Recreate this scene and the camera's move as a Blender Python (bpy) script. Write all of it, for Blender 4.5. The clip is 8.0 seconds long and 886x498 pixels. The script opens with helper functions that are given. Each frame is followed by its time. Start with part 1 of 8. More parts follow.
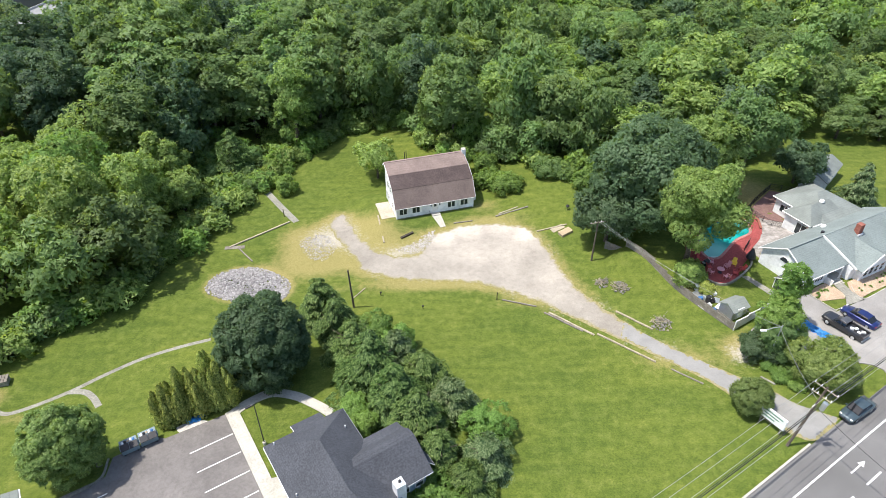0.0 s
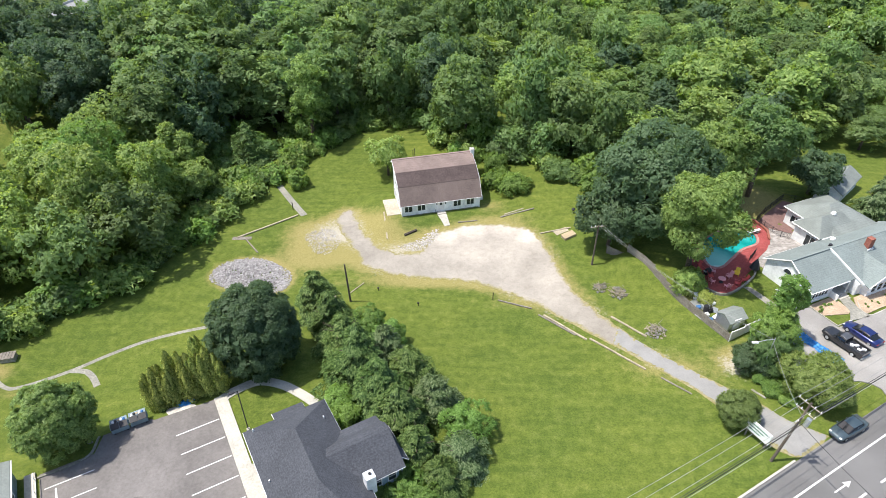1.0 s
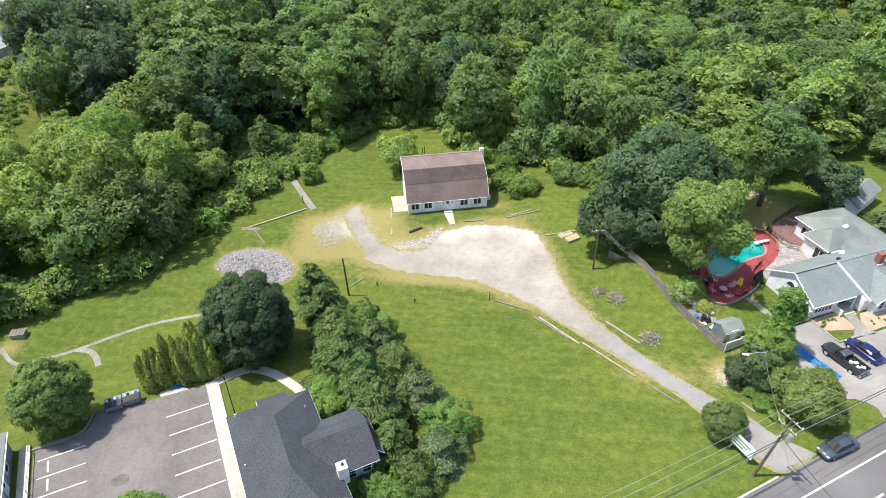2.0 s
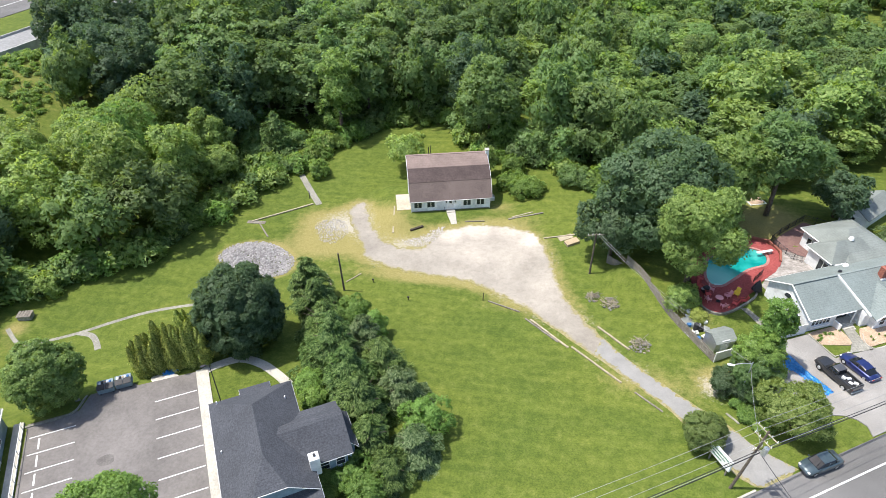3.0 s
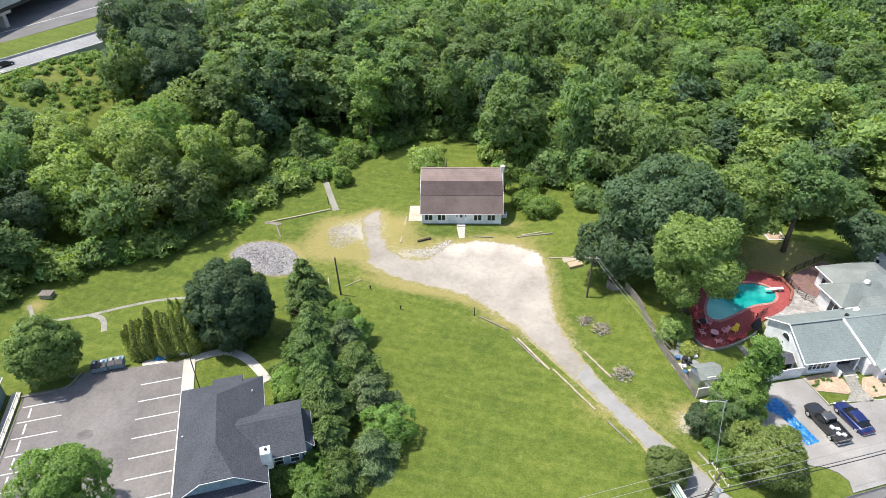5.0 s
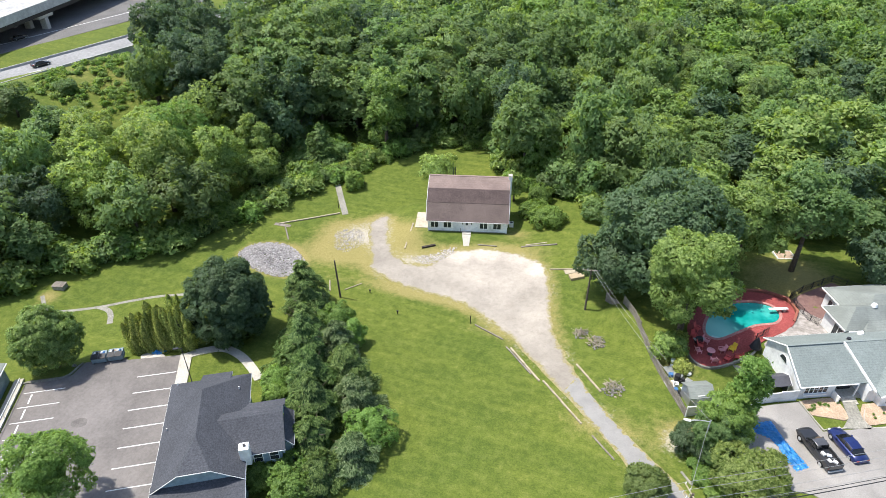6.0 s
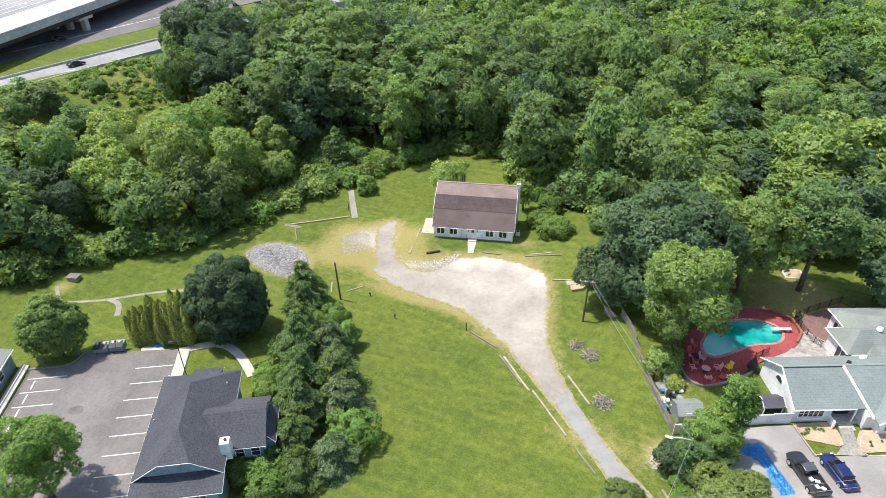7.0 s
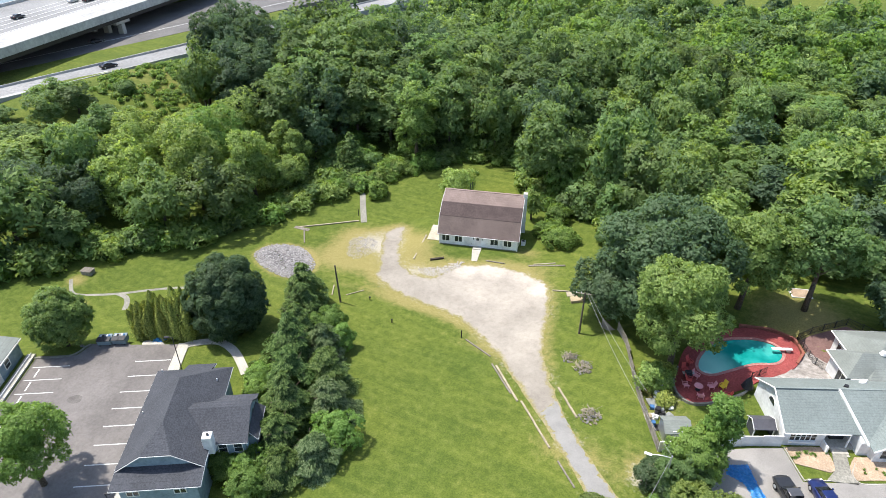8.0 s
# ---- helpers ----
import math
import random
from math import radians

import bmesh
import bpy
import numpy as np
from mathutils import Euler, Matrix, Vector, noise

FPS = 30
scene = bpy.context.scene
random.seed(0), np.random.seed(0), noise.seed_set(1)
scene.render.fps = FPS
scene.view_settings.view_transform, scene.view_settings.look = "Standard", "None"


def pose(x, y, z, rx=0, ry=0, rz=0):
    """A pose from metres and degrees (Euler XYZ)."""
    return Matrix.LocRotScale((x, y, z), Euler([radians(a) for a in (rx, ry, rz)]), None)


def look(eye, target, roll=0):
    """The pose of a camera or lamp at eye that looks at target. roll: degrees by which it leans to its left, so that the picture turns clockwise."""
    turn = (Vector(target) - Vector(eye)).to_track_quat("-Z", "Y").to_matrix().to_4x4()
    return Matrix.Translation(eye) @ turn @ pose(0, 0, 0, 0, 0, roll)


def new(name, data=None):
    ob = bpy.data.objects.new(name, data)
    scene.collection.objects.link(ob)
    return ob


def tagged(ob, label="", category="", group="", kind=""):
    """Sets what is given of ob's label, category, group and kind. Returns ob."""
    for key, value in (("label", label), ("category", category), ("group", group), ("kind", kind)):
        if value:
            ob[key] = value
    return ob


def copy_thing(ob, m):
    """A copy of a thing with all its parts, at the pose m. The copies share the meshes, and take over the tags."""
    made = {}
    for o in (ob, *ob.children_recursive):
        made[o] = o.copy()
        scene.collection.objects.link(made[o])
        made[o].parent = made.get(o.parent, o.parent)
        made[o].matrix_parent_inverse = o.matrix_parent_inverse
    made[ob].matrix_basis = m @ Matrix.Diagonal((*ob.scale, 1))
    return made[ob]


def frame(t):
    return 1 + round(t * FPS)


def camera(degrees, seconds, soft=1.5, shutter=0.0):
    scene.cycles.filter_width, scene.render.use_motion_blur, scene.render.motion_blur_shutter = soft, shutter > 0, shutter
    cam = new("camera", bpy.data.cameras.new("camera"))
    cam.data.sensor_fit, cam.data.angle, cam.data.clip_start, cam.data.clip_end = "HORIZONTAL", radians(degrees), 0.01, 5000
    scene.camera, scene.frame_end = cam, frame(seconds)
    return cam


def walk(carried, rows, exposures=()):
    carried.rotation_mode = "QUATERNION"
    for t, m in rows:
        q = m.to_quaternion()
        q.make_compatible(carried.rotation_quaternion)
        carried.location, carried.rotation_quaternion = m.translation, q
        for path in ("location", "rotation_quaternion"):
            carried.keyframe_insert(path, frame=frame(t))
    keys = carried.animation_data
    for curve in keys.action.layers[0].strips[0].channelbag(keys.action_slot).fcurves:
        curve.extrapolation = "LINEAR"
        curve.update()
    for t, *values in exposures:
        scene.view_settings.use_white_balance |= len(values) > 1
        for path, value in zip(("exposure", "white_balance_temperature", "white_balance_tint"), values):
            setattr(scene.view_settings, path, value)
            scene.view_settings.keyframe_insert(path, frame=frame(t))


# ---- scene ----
cam = camera(70.6, 8.0, soft=0.8)
METRES, EYE, TILT, LEAN, TURN = 42.0, 58.8, -36.62, 0.0, 0.0
ROWS = [
    (0.0, 0.0, 0.0, 0.0, -0.0, 0.0, 0.0),
    (0.5, 0.0637, -0.0039, -0.0033, 1.54, -0.01, -1.13),
    (1.0, 0.1278, -0.0059, -0.0045, 3.03, -0.04, -2.23),
    (1.5, 0.1912, -0.0062, -0.0044, 4.61, -0.12, -3.41),
    (3.0, 0.3796, 0.0023, 0.0011, 8.86, -0.41, -6.48),
    (3.5, 0.4407, 0.009, 0.0048, 10.17, -0.27, -7.43),
    (4.0, 0.5015, 0.0177, 0.0094, 11.6, -0.07, -8.48),
    (4.5, 0.562, 0.0283, 0.0146, 13.16, 0.11, -9.57),
    (6.0, 0.7413, 0.0692, 0.0408, 17.77, 0.41, -12.75),
    (6.5, 0.8, 0.0856, 0.052, 19.27, 0.42, -13.76),
    (7.0, 0.8589, 0.103, 0.0646, 20.88, 0.37, -14.84),
    (7.5, 0.9164, 0.1216, 0.0783, 22.35, 0.33, -15.78),
    (8.0, 0.9735, 0.142, 0.094, 23.96, 0.26, -16.78),
]
walk(cam, [(t, pose(0, 0, EYE, TILT, LEAN, TURN) @ pose(METRES * x, METRES * y, METRES * z, 90 + pitch, roll, yaw)) for t, x, y, z, yaw, pitch, roll in ROWS])

# ---- daylight ----
SUN_UP, SUN_FROM = 66.5, (-0.996, -0.09)
world = bpy.data.worlds.new("world")
scene.world = world
world.use_nodes = True
wn, wl = world.node_tree.nodes, world.node_tree.links
sky = wn.new("ShaderNodeTexSky")
sky.sky_type = "NISHITA"
sky.sun_disc = False
sky.sun_elevation = radians(SUN_UP)
sky.sun_rotation = math.atan2(SUN_FROM[0], SUN_FROM[1])
sky.air_density, sky.dust_density = 1.0, 1.6
wn["Background"].inputs["Strength"].default_value = 0.15
wl.new(sky.outputs["Color"], wn["Background"].inputs["Color"])
lamp = bpy.data.lights.new("sun", "SUN")
lamp.energy, lamp.angle, lamp.color = 3.85, radians(0.6), (1.0, 0.955, 0.88)
c = math.cos(radians(SUN_UP))
sun = new("sun", lamp)
sun.matrix_world = look((SUN_FROM[0] * c * 200, SUN_FROM[1] * c * 200, math.sin(radians(SUN_UP)) * 200), (0, 0, 0))
scene.view_settings.exposure = 0.69


# ---- materials ----
def shader(name, rough=0.8, metal=0.0, spec=0.3):
    m = bpy.data.materials.new(name)
    m.use_nodes = True
    b = m.node_tree.nodes["Principled BSDF"]
    b.inputs["Roughness"].default_value = rough
    b.inputs["Metallic"].default_value = metal
    b.inputs["Specular IOR Level"].default_value = spec
    return m, m.node_tree.nodes, m.node_tree.links, b


def noise_of(n, l, coord, scale, detail=4.0, rough=0.6):
    t = n.new("ShaderNodeTexNoise")
    t.inputs["Scale"].default_value = scale
    t.inputs["Detail"].default_value = detail
    t.inputs["Roughness"].default_value = rough
    l.new(coord, t.inputs["Vector"])
    return t.outputs["Fac"]


def ramp_of(n, l, fac, stops):
    r = n.new("ShaderNodeValToRGB")
    while len(r.color_ramp.elements) < len(stops):
        r.color_ramp.elements.new(0.5)
    for e, (p, col) in zip(r.color_ramp.elements, stops):
        e.position = p
        e.color = (*col, 1)
    l.new(fac, r.inputs["Fac"])
    return r.outputs["Color"]


def mix_of(n, l, fac, a, b, kind="MIX"):
    m = n.new("ShaderNodeMix")
    m.data_type, m.blend_type = "RGBA", kind
    for sock, v in ((m.inputs["Factor"], fac), (m.inputs["A"], a), (m.inputs["B"], b)):
        if isinstance(v, (int, float)):
            sock.default_value = v
        elif isinstance(v, tuple):
            sock.default_value = (*v, 1)
        else:
            l.new(v, sock)
    return m.outputs["Result"]


def bump_of(n, l, b, height, strength, distance):
    u = n.new("ShaderNodeBump")
    u.inputs["Strength"].default_value = strength
    u.inputs["Distance"].default_value = distance
    l.new(height, u.inputs["Height"])
    l.new(u.outputs["Normal"], b.inputs["Normal"])


def place_of(n):
    return n.new("ShaderNodeNewGeometry").outputs["Position"]


def rough_stuff(name, dark, mid, light, fine=6.0, wide=0.25, rough=0.85, bump=0.3, depth=0.02, spec=0.25, metal=0.0, low=0.3, high=0.7):
    """Two scales of noise between three colours, with a fine relief."""
    m, n, l, b = shader(name, rough, metal, spec)
    p = place_of(n)
    f = noise_of(n, l, p, fine, 5.0, 0.7)
    w = noise_of(n, l, p, wide, 3.0)
    a = ramp_of(n, l, f, [(low, dark), (0.5, mid), (high, light)])
    k = ramp_of(n, l, w, [(0.3, (0.78, 0.78, 0.78)), (0.7, (1.12, 1.12, 1.12))])
    l.new(mix_of(n, l, 1.0, a, k, "MULTIPLY"), b.inputs["Base Color"])
    if bump:
        bump_of(n, l, b, f, bump, depth)
    return m


def plain(name, col, rough=0.6, spec=0.3, metal=0.0, vary=0.12, scale=3.0):
    d = tuple(v * (1 - vary) for v in col)
    e = tuple(min(1.0, v * (1 + vary)) for v in col)
    return rough_stuff(name, d, col, e, scale, 0.4, rough, 0.05, 0.01, spec, metal)


def leaf_stuff(name, dark, mid, light, glow=0.45, spread=0.38):
    """Leaves: colour by leaf and by tree, partly let through by the blade."""
    m, n, l, b = shader(name, 0.55, 0.0, 0.25)
    g = n.new("ShaderNodeNewGeometry")
    o = n.new("ShaderNodeObjectInfo")
    a = ramp_of(n, l, g.outputs["Random Per Island"], [(0.0, dark), (0.5, mid), (1.0, light)])
    h = n.new("ShaderNodeHueSaturation")
    mul = n.new("ShaderNodeMapRange")
    mul.inputs["To Min"].default_value, mul.inputs["To Max"].default_value = 1 - spread, 1 + spread
    l.new(o.outputs["Random"], mul.inputs["Value"])
    frac = n.new("ShaderNodeMath")
    frac.operation = "MULTIPLY"
    frac.inputs[1].default_value = 7.31
    l.new(o.outputs["Random"], frac.inputs[0])
    fr = n.new("ShaderNodeMath")
    fr.operation = "FRACT"
    l.new(frac.outputs[0], fr.inputs[0])
    hue = n.new("ShaderNodeMapRange")
    hue.inputs["To Min"].default_value, hue.inputs["To Max"].default_value = 0.487, 0.507
    l.new(fr.outputs[0], hue.inputs["Value"])
    l.new(hue.outputs["Result"], h.inputs["Hue"])
    l.new(mul.outputs["Result"], h.inputs["Value"])
    l.new(a, h.inputs["Color"])
    col = h.outputs["Color"]
    l.new(col, b.inputs["Base Color"])
    tr = n.new("ShaderNodeBsdfTranslucent")
    l.new(mix_of(n, l, 1.0, col, (1.5, 1.42, 0.7), "MULTIPLY"), tr.inputs["Color"])
    mx = n.new("ShaderNodeMixShader")
    mx.inputs["Fac"].default_value = glow
    l.new(b.outputs["BSDF"], mx.inputs[1])
    l.new(tr.outputs["BSDF"], mx.inputs[2])
    l.new(mx.outputs["Shader"], n["Material Output"].inputs["Surface"])
    return m


def leafy(name, mid, spread=0.15, glow=0.45, k=1.0):
    """Leaves about one colour; k is how far single sprays differ."""
    r, g, b = mid
    return leaf_stuff("leaf_" + name, (r * (1 - 0.34 * k), g * (1 - 0.28 * k), b * (1 - 0.34 * k)), mid, (r * (1 + 0.36 * k), g * (1 + 0.26 * k), b * (1 + 0.42 * k)), glow, spread)


LEAF = {
    "wood": leafy("wood", (0.150, 0.238, 0.084), 0.26, k=1.15),
    "light": leafy("light", (0.216, 0.318, 0.092), 0.16, k=1.5),
    "grove": leafy("grove", (0.242, 0.342, 0.104), 0.14, 0.5, k=1.5),
    "maple": leafy("maple", (0.102, 0.170, 0.082), 0.1, k=1.4),
    "shade": leafy("shade", (0.088, 0.152, 0.078), 0.2, k=1.3),
    "spruce": leafy("spruce", (0.108, 0.178, 0.047), 0.12, 0.3, k=2.4),
    "cedar": leafy("cedar", (0.262, 0.318, 0.078), 0.1, 0.35, k=1.8),
    "cedar_dark": leafy("cedar_dark", (0.158, 0.220, 0.070), 0.1),
    "olive": leafy("olive", (0.175, 0.255, 0.078), 0.1, k=1.5),
    "dark": leafy("dark", (0.084, 0.142, 0.066), 0.1, k=1.5),
    "bush": leafy("bush", (0.172, 0.285, 0.070), 0.2, k=1.3),
    "blue": leafy("blue", (0.136, 0.200, 0.080), 0.1, 0.3, k=2.4),
}
BARK = rough_stuff("bark", (0.05, 0.035, 0.025), (0.11, 0.085, 0.062), (0.20, 0.165, 0.13), 5.0, 0.6, 0.9, 0.6, 0.04)
ASPHALT = rough_stuff("asphalt", (0.095, 0.092, 0.09), (0.155, 0.150, 0.146), (0.215, 0.21, 0.205), 14.0, 0.12, 0.9, 0.25, 0.01)
LOT = rough_stuff("lot_asphalt", (0.155, 0.142, 0.134), (0.186, 0.171, 0.162), (0.214, 0.198, 0.188), 3.0, 0.22, 0.9, 0.2, 0.01)
PAINT = rough_stuff("road_paint", (0.45, 0.45, 0.43), (0.74, 0.74, 0.72), (0.85, 0.85, 0.83), 7.0, 0.8, 0.7, 0.1, 0.005)
CONCRETE = rough_stuff("concrete", (0.37, 0.35, 0.30), (0.46, 0.435, 0.38), (0.54, 0.51, 0.45), 4.0, 0.35, 0.85, 0.2, 0.01)
DULL_CONCRETE = rough_stuff("dull_concrete", (0.17, 0.165, 0.14), (0.26, 0.25, 0.215), (0.35, 0.335, 0.29), 4.0, 0.5, 0.9, 0.3, 0.015)
WHITE = rough_stuff("white_siding", (0.72, 0.735, 0.745), (0.79, 0.80, 0.81), (0.84, 0.85, 0.855), 2.0, 0.5, 0.55, 0.05, 0.01)
TRIM = plain("white_trim", (0.80, 0.80, 0.79), 0.45, 0.3, 0.0, 0.04)
BLUE_SIDING = rough_stuff("blue_siding", (0.19, 0.26, 0.30), (0.24, 0.32, 0.37), (0.28, 0.36, 0.41), 2.0, 0.5, 0.6, 0.05, 0.01)
WOOD_GREY = rough_stuff("weathered_wood", (0.13, 0.11, 0.09), (0.22, 0.195, 0.165), (0.32, 0.295, 0.26), 6.0, 0.8, 0.9, 0.4, 0.01)
WOOD_PALE = rough_stuff("pale_timber", (0.26, 0.22, 0.15), (0.37, 0.32, 0.23), (0.47, 0.41, 0.31), 5.0, 0.8, 0.9, 0.3, 0.01)
WOOD_DARK = rough_stuff("dark_timber", (0.03, 0.025, 0.02), (0.06, 0.05, 0.04), (0.11, 0.09, 0.075), 6.0, 0.8, 0.9, 0.4, 0.01)
POLE = rough_stuff("pole_wood", (0.075, 0.06, 0.048), (0.13, 0.105, 0.085), (0.20, 0.17, 0.14), 8.0, 0.7, 0.9, 0.4, 0.01)
STONE = rough_stuff("grey_stone", (0.12, 0.115, 0.11), (0.21, 0.20, 0.19), (0.32, 0.31, 0.295), 3.0, 1.5, 0.85, 0.4, 0.02)
METAL = plain("galvanised_metal", (0.55, 0.57, 0.58), 0.4, 0.5, 0.7)
DARK_METAL = plain("dark_metal", (0.035, 0.035, 0.04), 0.5, 0.4, 0.3)
RUBBER = plain("rubber", (0.02, 0.02, 0.02), 0.85, 0.2)
RED_BRICK = rough_stuff("red_brick", (0.18, 0.06, 0.045), (0.29, 0.105, 0.075), (0.38, 0.17, 0.13), 7.0, 0.8, 0.85, 0.3, 0.01)


def roof_stuff(name, dark, mid, light, course=0.16, stain=0.25):
    """Asphalt shingles in courses along the slope, with weather stains."""
    m, n, l, b = shader(name, 0.9, 0.0, 0.2)
    p = place_of(n)
    f = noise_of(n, l, p, 5.0, 6.0, 0.75)
    w = noise_of(n, l, p, 0.35, 4.0, 0.6)
    a = ramp_of(n, l, f, [(0.3, dark), (0.5, mid), (0.7, light)])
    k = ramp_of(n, l, w, [(0.25, (1 - stain,) * 3), (0.75, (1 + stain,) * 3)])
    col = mix_of(n, l, 1.0, a, k, "MULTIPLY")
    s = n.new("ShaderNodeSeparateXYZ")
    l.new(p, s.inputs[0])
    d = n.new("ShaderNodeMath")
    d.operation = "DIVIDE"
    d.inputs[1].default_value = course
    l.new(s.outputs["Z"], d.inputs[0])
    fr = n.new("ShaderNodeMath")
    fr.operation = "FRACT"
    l.new(d.outputs[0], fr.inputs[0])
    line = ramp_of(n, l, fr.outputs[0], [(0.0, (0.72, 0.72, 0.72)), (0.14, (1, 1, 1))])
    l.new(mix_of(n, l, 1.0, col, line, "MULTIPLY"), b.inputs["Base Color"])
    bump_of(n, l, b, f, 0.3, 0.02)
    return m


ROOF_BROWN = roof_stuff("brown_shingles", (0.135, 0.101, 0.091), (0.182, 0.140, 0.127), (0.235, 0.186, 0.170))
ROOF_DARK_BROWN = roof_stuff("dark_brown_shingles", (0.060, 0.044, 0.041), (0.090, 0.067, 0.063), (0.130, 0.102, 0.096))
ROOF_PALE_BROWN = roof_stuff("pale_brown_shingles", (0.165, 0.122, 0.107), (0.220, 0.167, 0.148), (0.275, 0.215, 0.193))
ROOF_TAN = roof_stuff("tan_shingles", (0.190, 0.140, 0.120), (0.260, 0.195, 0.170), (0.330, 0.26, 0.23))
ROOF_SLATE = roof_stuff("charcoal_shingles", (0.042, 0.045, 0.053), (0.068, 0.072, 0.083), (0.104, 0.108, 0.121), 0.14, 0.14)
ROOF_GREEN = roof_stuff("grey_green_shingles", (0.155, 0.184, 0.176), (0.205, 0.238, 0.229), (0.258, 0.288, 0.277), 0.15, 0.14)
ROOF_GREY = roof_stuff("grey_shingles", (0.165, 0.185, 0.172), (0.205, 0.225, 0.210), (0.245, 0.265, 0.248), 0.15, 0.2)


def glass_stuff():
    m, n, l, b = shader("window_glass", 0.06, 0.0, 0.5)
    p = place_of(n)
    l.new(ramp_of(n, l, noise_of(n, l, p, 0.8), [(0.3, (0.015, 0.02, 0.024)), (0.7, (0.05, 0.06, 0.066))]), b.inputs["Base Color"])
    return m


GLASS = glass_stuff()


# ---- the lie of the land ----
BUMPS = ((-27, 38, 22, 2.22), (-46, 54, 16, -2.47), (-30, 101, 18, -1.14), (22, 63, 18, -1.83), (42, 72, 20, 0.35), (54, 95, 22, 2.46),
         (-122, 125, 40, 8.0), (-113, 118, 13, 2.4), (-113, 138, 13, 3.4), (-132, 88, 26, 7.0), (-12, 50, 18, 0.22), (0, 84, 22, -0.5), (40, 45, 22, 1.32), (0, 20, 35, -0.64), (0, 110, 30, -0.7))
LOT_AT, LOT_TURN, LOT_Z = (-21.2, 42.1), 33.2, -2.8
BARN_AT, BARN_TURN, BARN_Z = (-8.4, 94.75), 17.5, -4.95
HOUSE_AT, HOUSE_TURN, HOUSE_Z = (51.3, 67.8), 27.0, 0.6
# flat ground: corner, turn, from u, to u, from v, to v, height, softness (v runs to the back)
FLATS = ((LOT_AT, LOT_TURN, -23, 15, -26, 8.5, LOT_Z - 0.06, 4.5), (BARN_AT, BARN_TURN, -3, 16, -2, 9, BARN_Z - 0.02, 5.0),
         (HOUSE_AT, HOUSE_TURN, -1, 24, -6, 18, HOUSE_Z - 0.08, 4.0), ((38.5, 70.5), 48.0, 0, 22, -1, 13, -0.32, 3.0))


def land(x, y):
    x, y = np.asarray(x, float), np.asarray(y, float)
    gx, gy = np.tanh(x / 80), np.tanh((y - 60) / 80)
    z = -2.93 + 4.26 * gx - 2.51 * gy + 0.69 * gx * gy
    for a, b, s, h in BUMPS:
        z = z + h * np.exp(-((x - a) ** 2 + (y - b) ** 2) / (2 * s * s))
    for (a, b), turn, u0, u1, v0, v1, h, soft in FLATS:
        cs, sn = math.cos(radians(turn)), math.sin(radians(turn))
        u, v = (x - a) * cs + (y - b) * sn, -(x - a) * sn + (y - b) * cs
        d = np.hypot(np.maximum(np.maximum(u0 - u, u - u1), 0), np.maximum(np.maximum(v0 - v, v - v1), 0))
        k = np.clip(1 - d / soft, 0, 1)
        k = k * k * (3 - 2 * k)
        z = z * (1 - k) + h * k
    return z


def up(x, y):
    return float(land(x, y))


def at(frame_at, turn, u, v):
    cs, sn = math.cos(radians(turn)), math.sin(radians(turn))
    return frame_at[0] + u * cs - v * sn, frame_at[1] + u * sn + v * cs


# ---- building blocks ----
def link(name, me, material=None, parent=None, label="", smooth=False):
    if material is not None:
        me.materials.append(material)
    if smooth:
        me.polygons.foreach_set("use_smooth", [True] * len(me.polygons))
    ob = new(name, me)
    if parent is not None:
        ob.parent = parent
    return tagged(ob, label)


def part(name, bm, material, parent=None, label="", smooth=False):
    me = bpy.data.meshes.new(name)
    bm.to_mesh(me)
    bm.free()
    return link(name, me, material, parent, label, smooth)


def thing(name, m, label, category, group="", kind=""):
    ob = new(name)
    ob.matrix_world = m
    return tagged(ob, label, category, group, kind)


def box(bm, x0, y0, z0, x1, y1, z1, bevel=0.0, m=None):
    verts = [bm.verts.new((x, y, z)) for z in (z0, z1) for x, y in ((x0, y0), (x1, y0), (x1, y1), (x0, y1))]
    faces = [bm.faces.new([verts[i] for i in f]) for f in ((3, 2, 1, 0), (4, 5, 6, 7), (0, 1, 5, 4), (1, 2, 6, 5), (2, 3, 7, 6), (3, 0, 4, 7))]
    if bevel:
        got = bmesh.ops.bevel(bm, geom=list({e for f in faces for e in f.edges}), offset=bevel, segments=1, affect="EDGES", profile=0.5)
        verts = list({v for f in got["faces"] for v in f.verts} | {v for v in verts if v.is_valid})
    if m is not None:
        bmesh.ops.transform(bm, matrix=m, verts=verts)
    return bm


def boxes(*dims, bevel=0.0):
    bm = bmesh.new()
    for d in dims:
        box(bm, *d, bevel=bevel)
    return bm


def tube(bm, a, b, r0, r1=None, n=8):
    """A round bar from a to b."""
    a, b = Vector(a), Vector(b)
    r1 = r0 if r1 is None else r1
    q = (b - a).to_track_quat("Z", "Y")
    rings = []
    for p, r in ((a, r0), (b, r1)):
        rings.append([bm.verts.new(p + q @ Vector((r * math.cos(2 * math.pi * i / n), r * math.sin(2 * math.pi * i / n), 0))) for i in range(n)])
    for i in range(n):
        bm.faces.new((rings[0][i], rings[0][(i + 1) % n], rings[1][(i + 1) % n], rings[1][i]))
    bm.faces.new(rings[0][::-1])
    bm.faces.new(rings[1])
    return bm


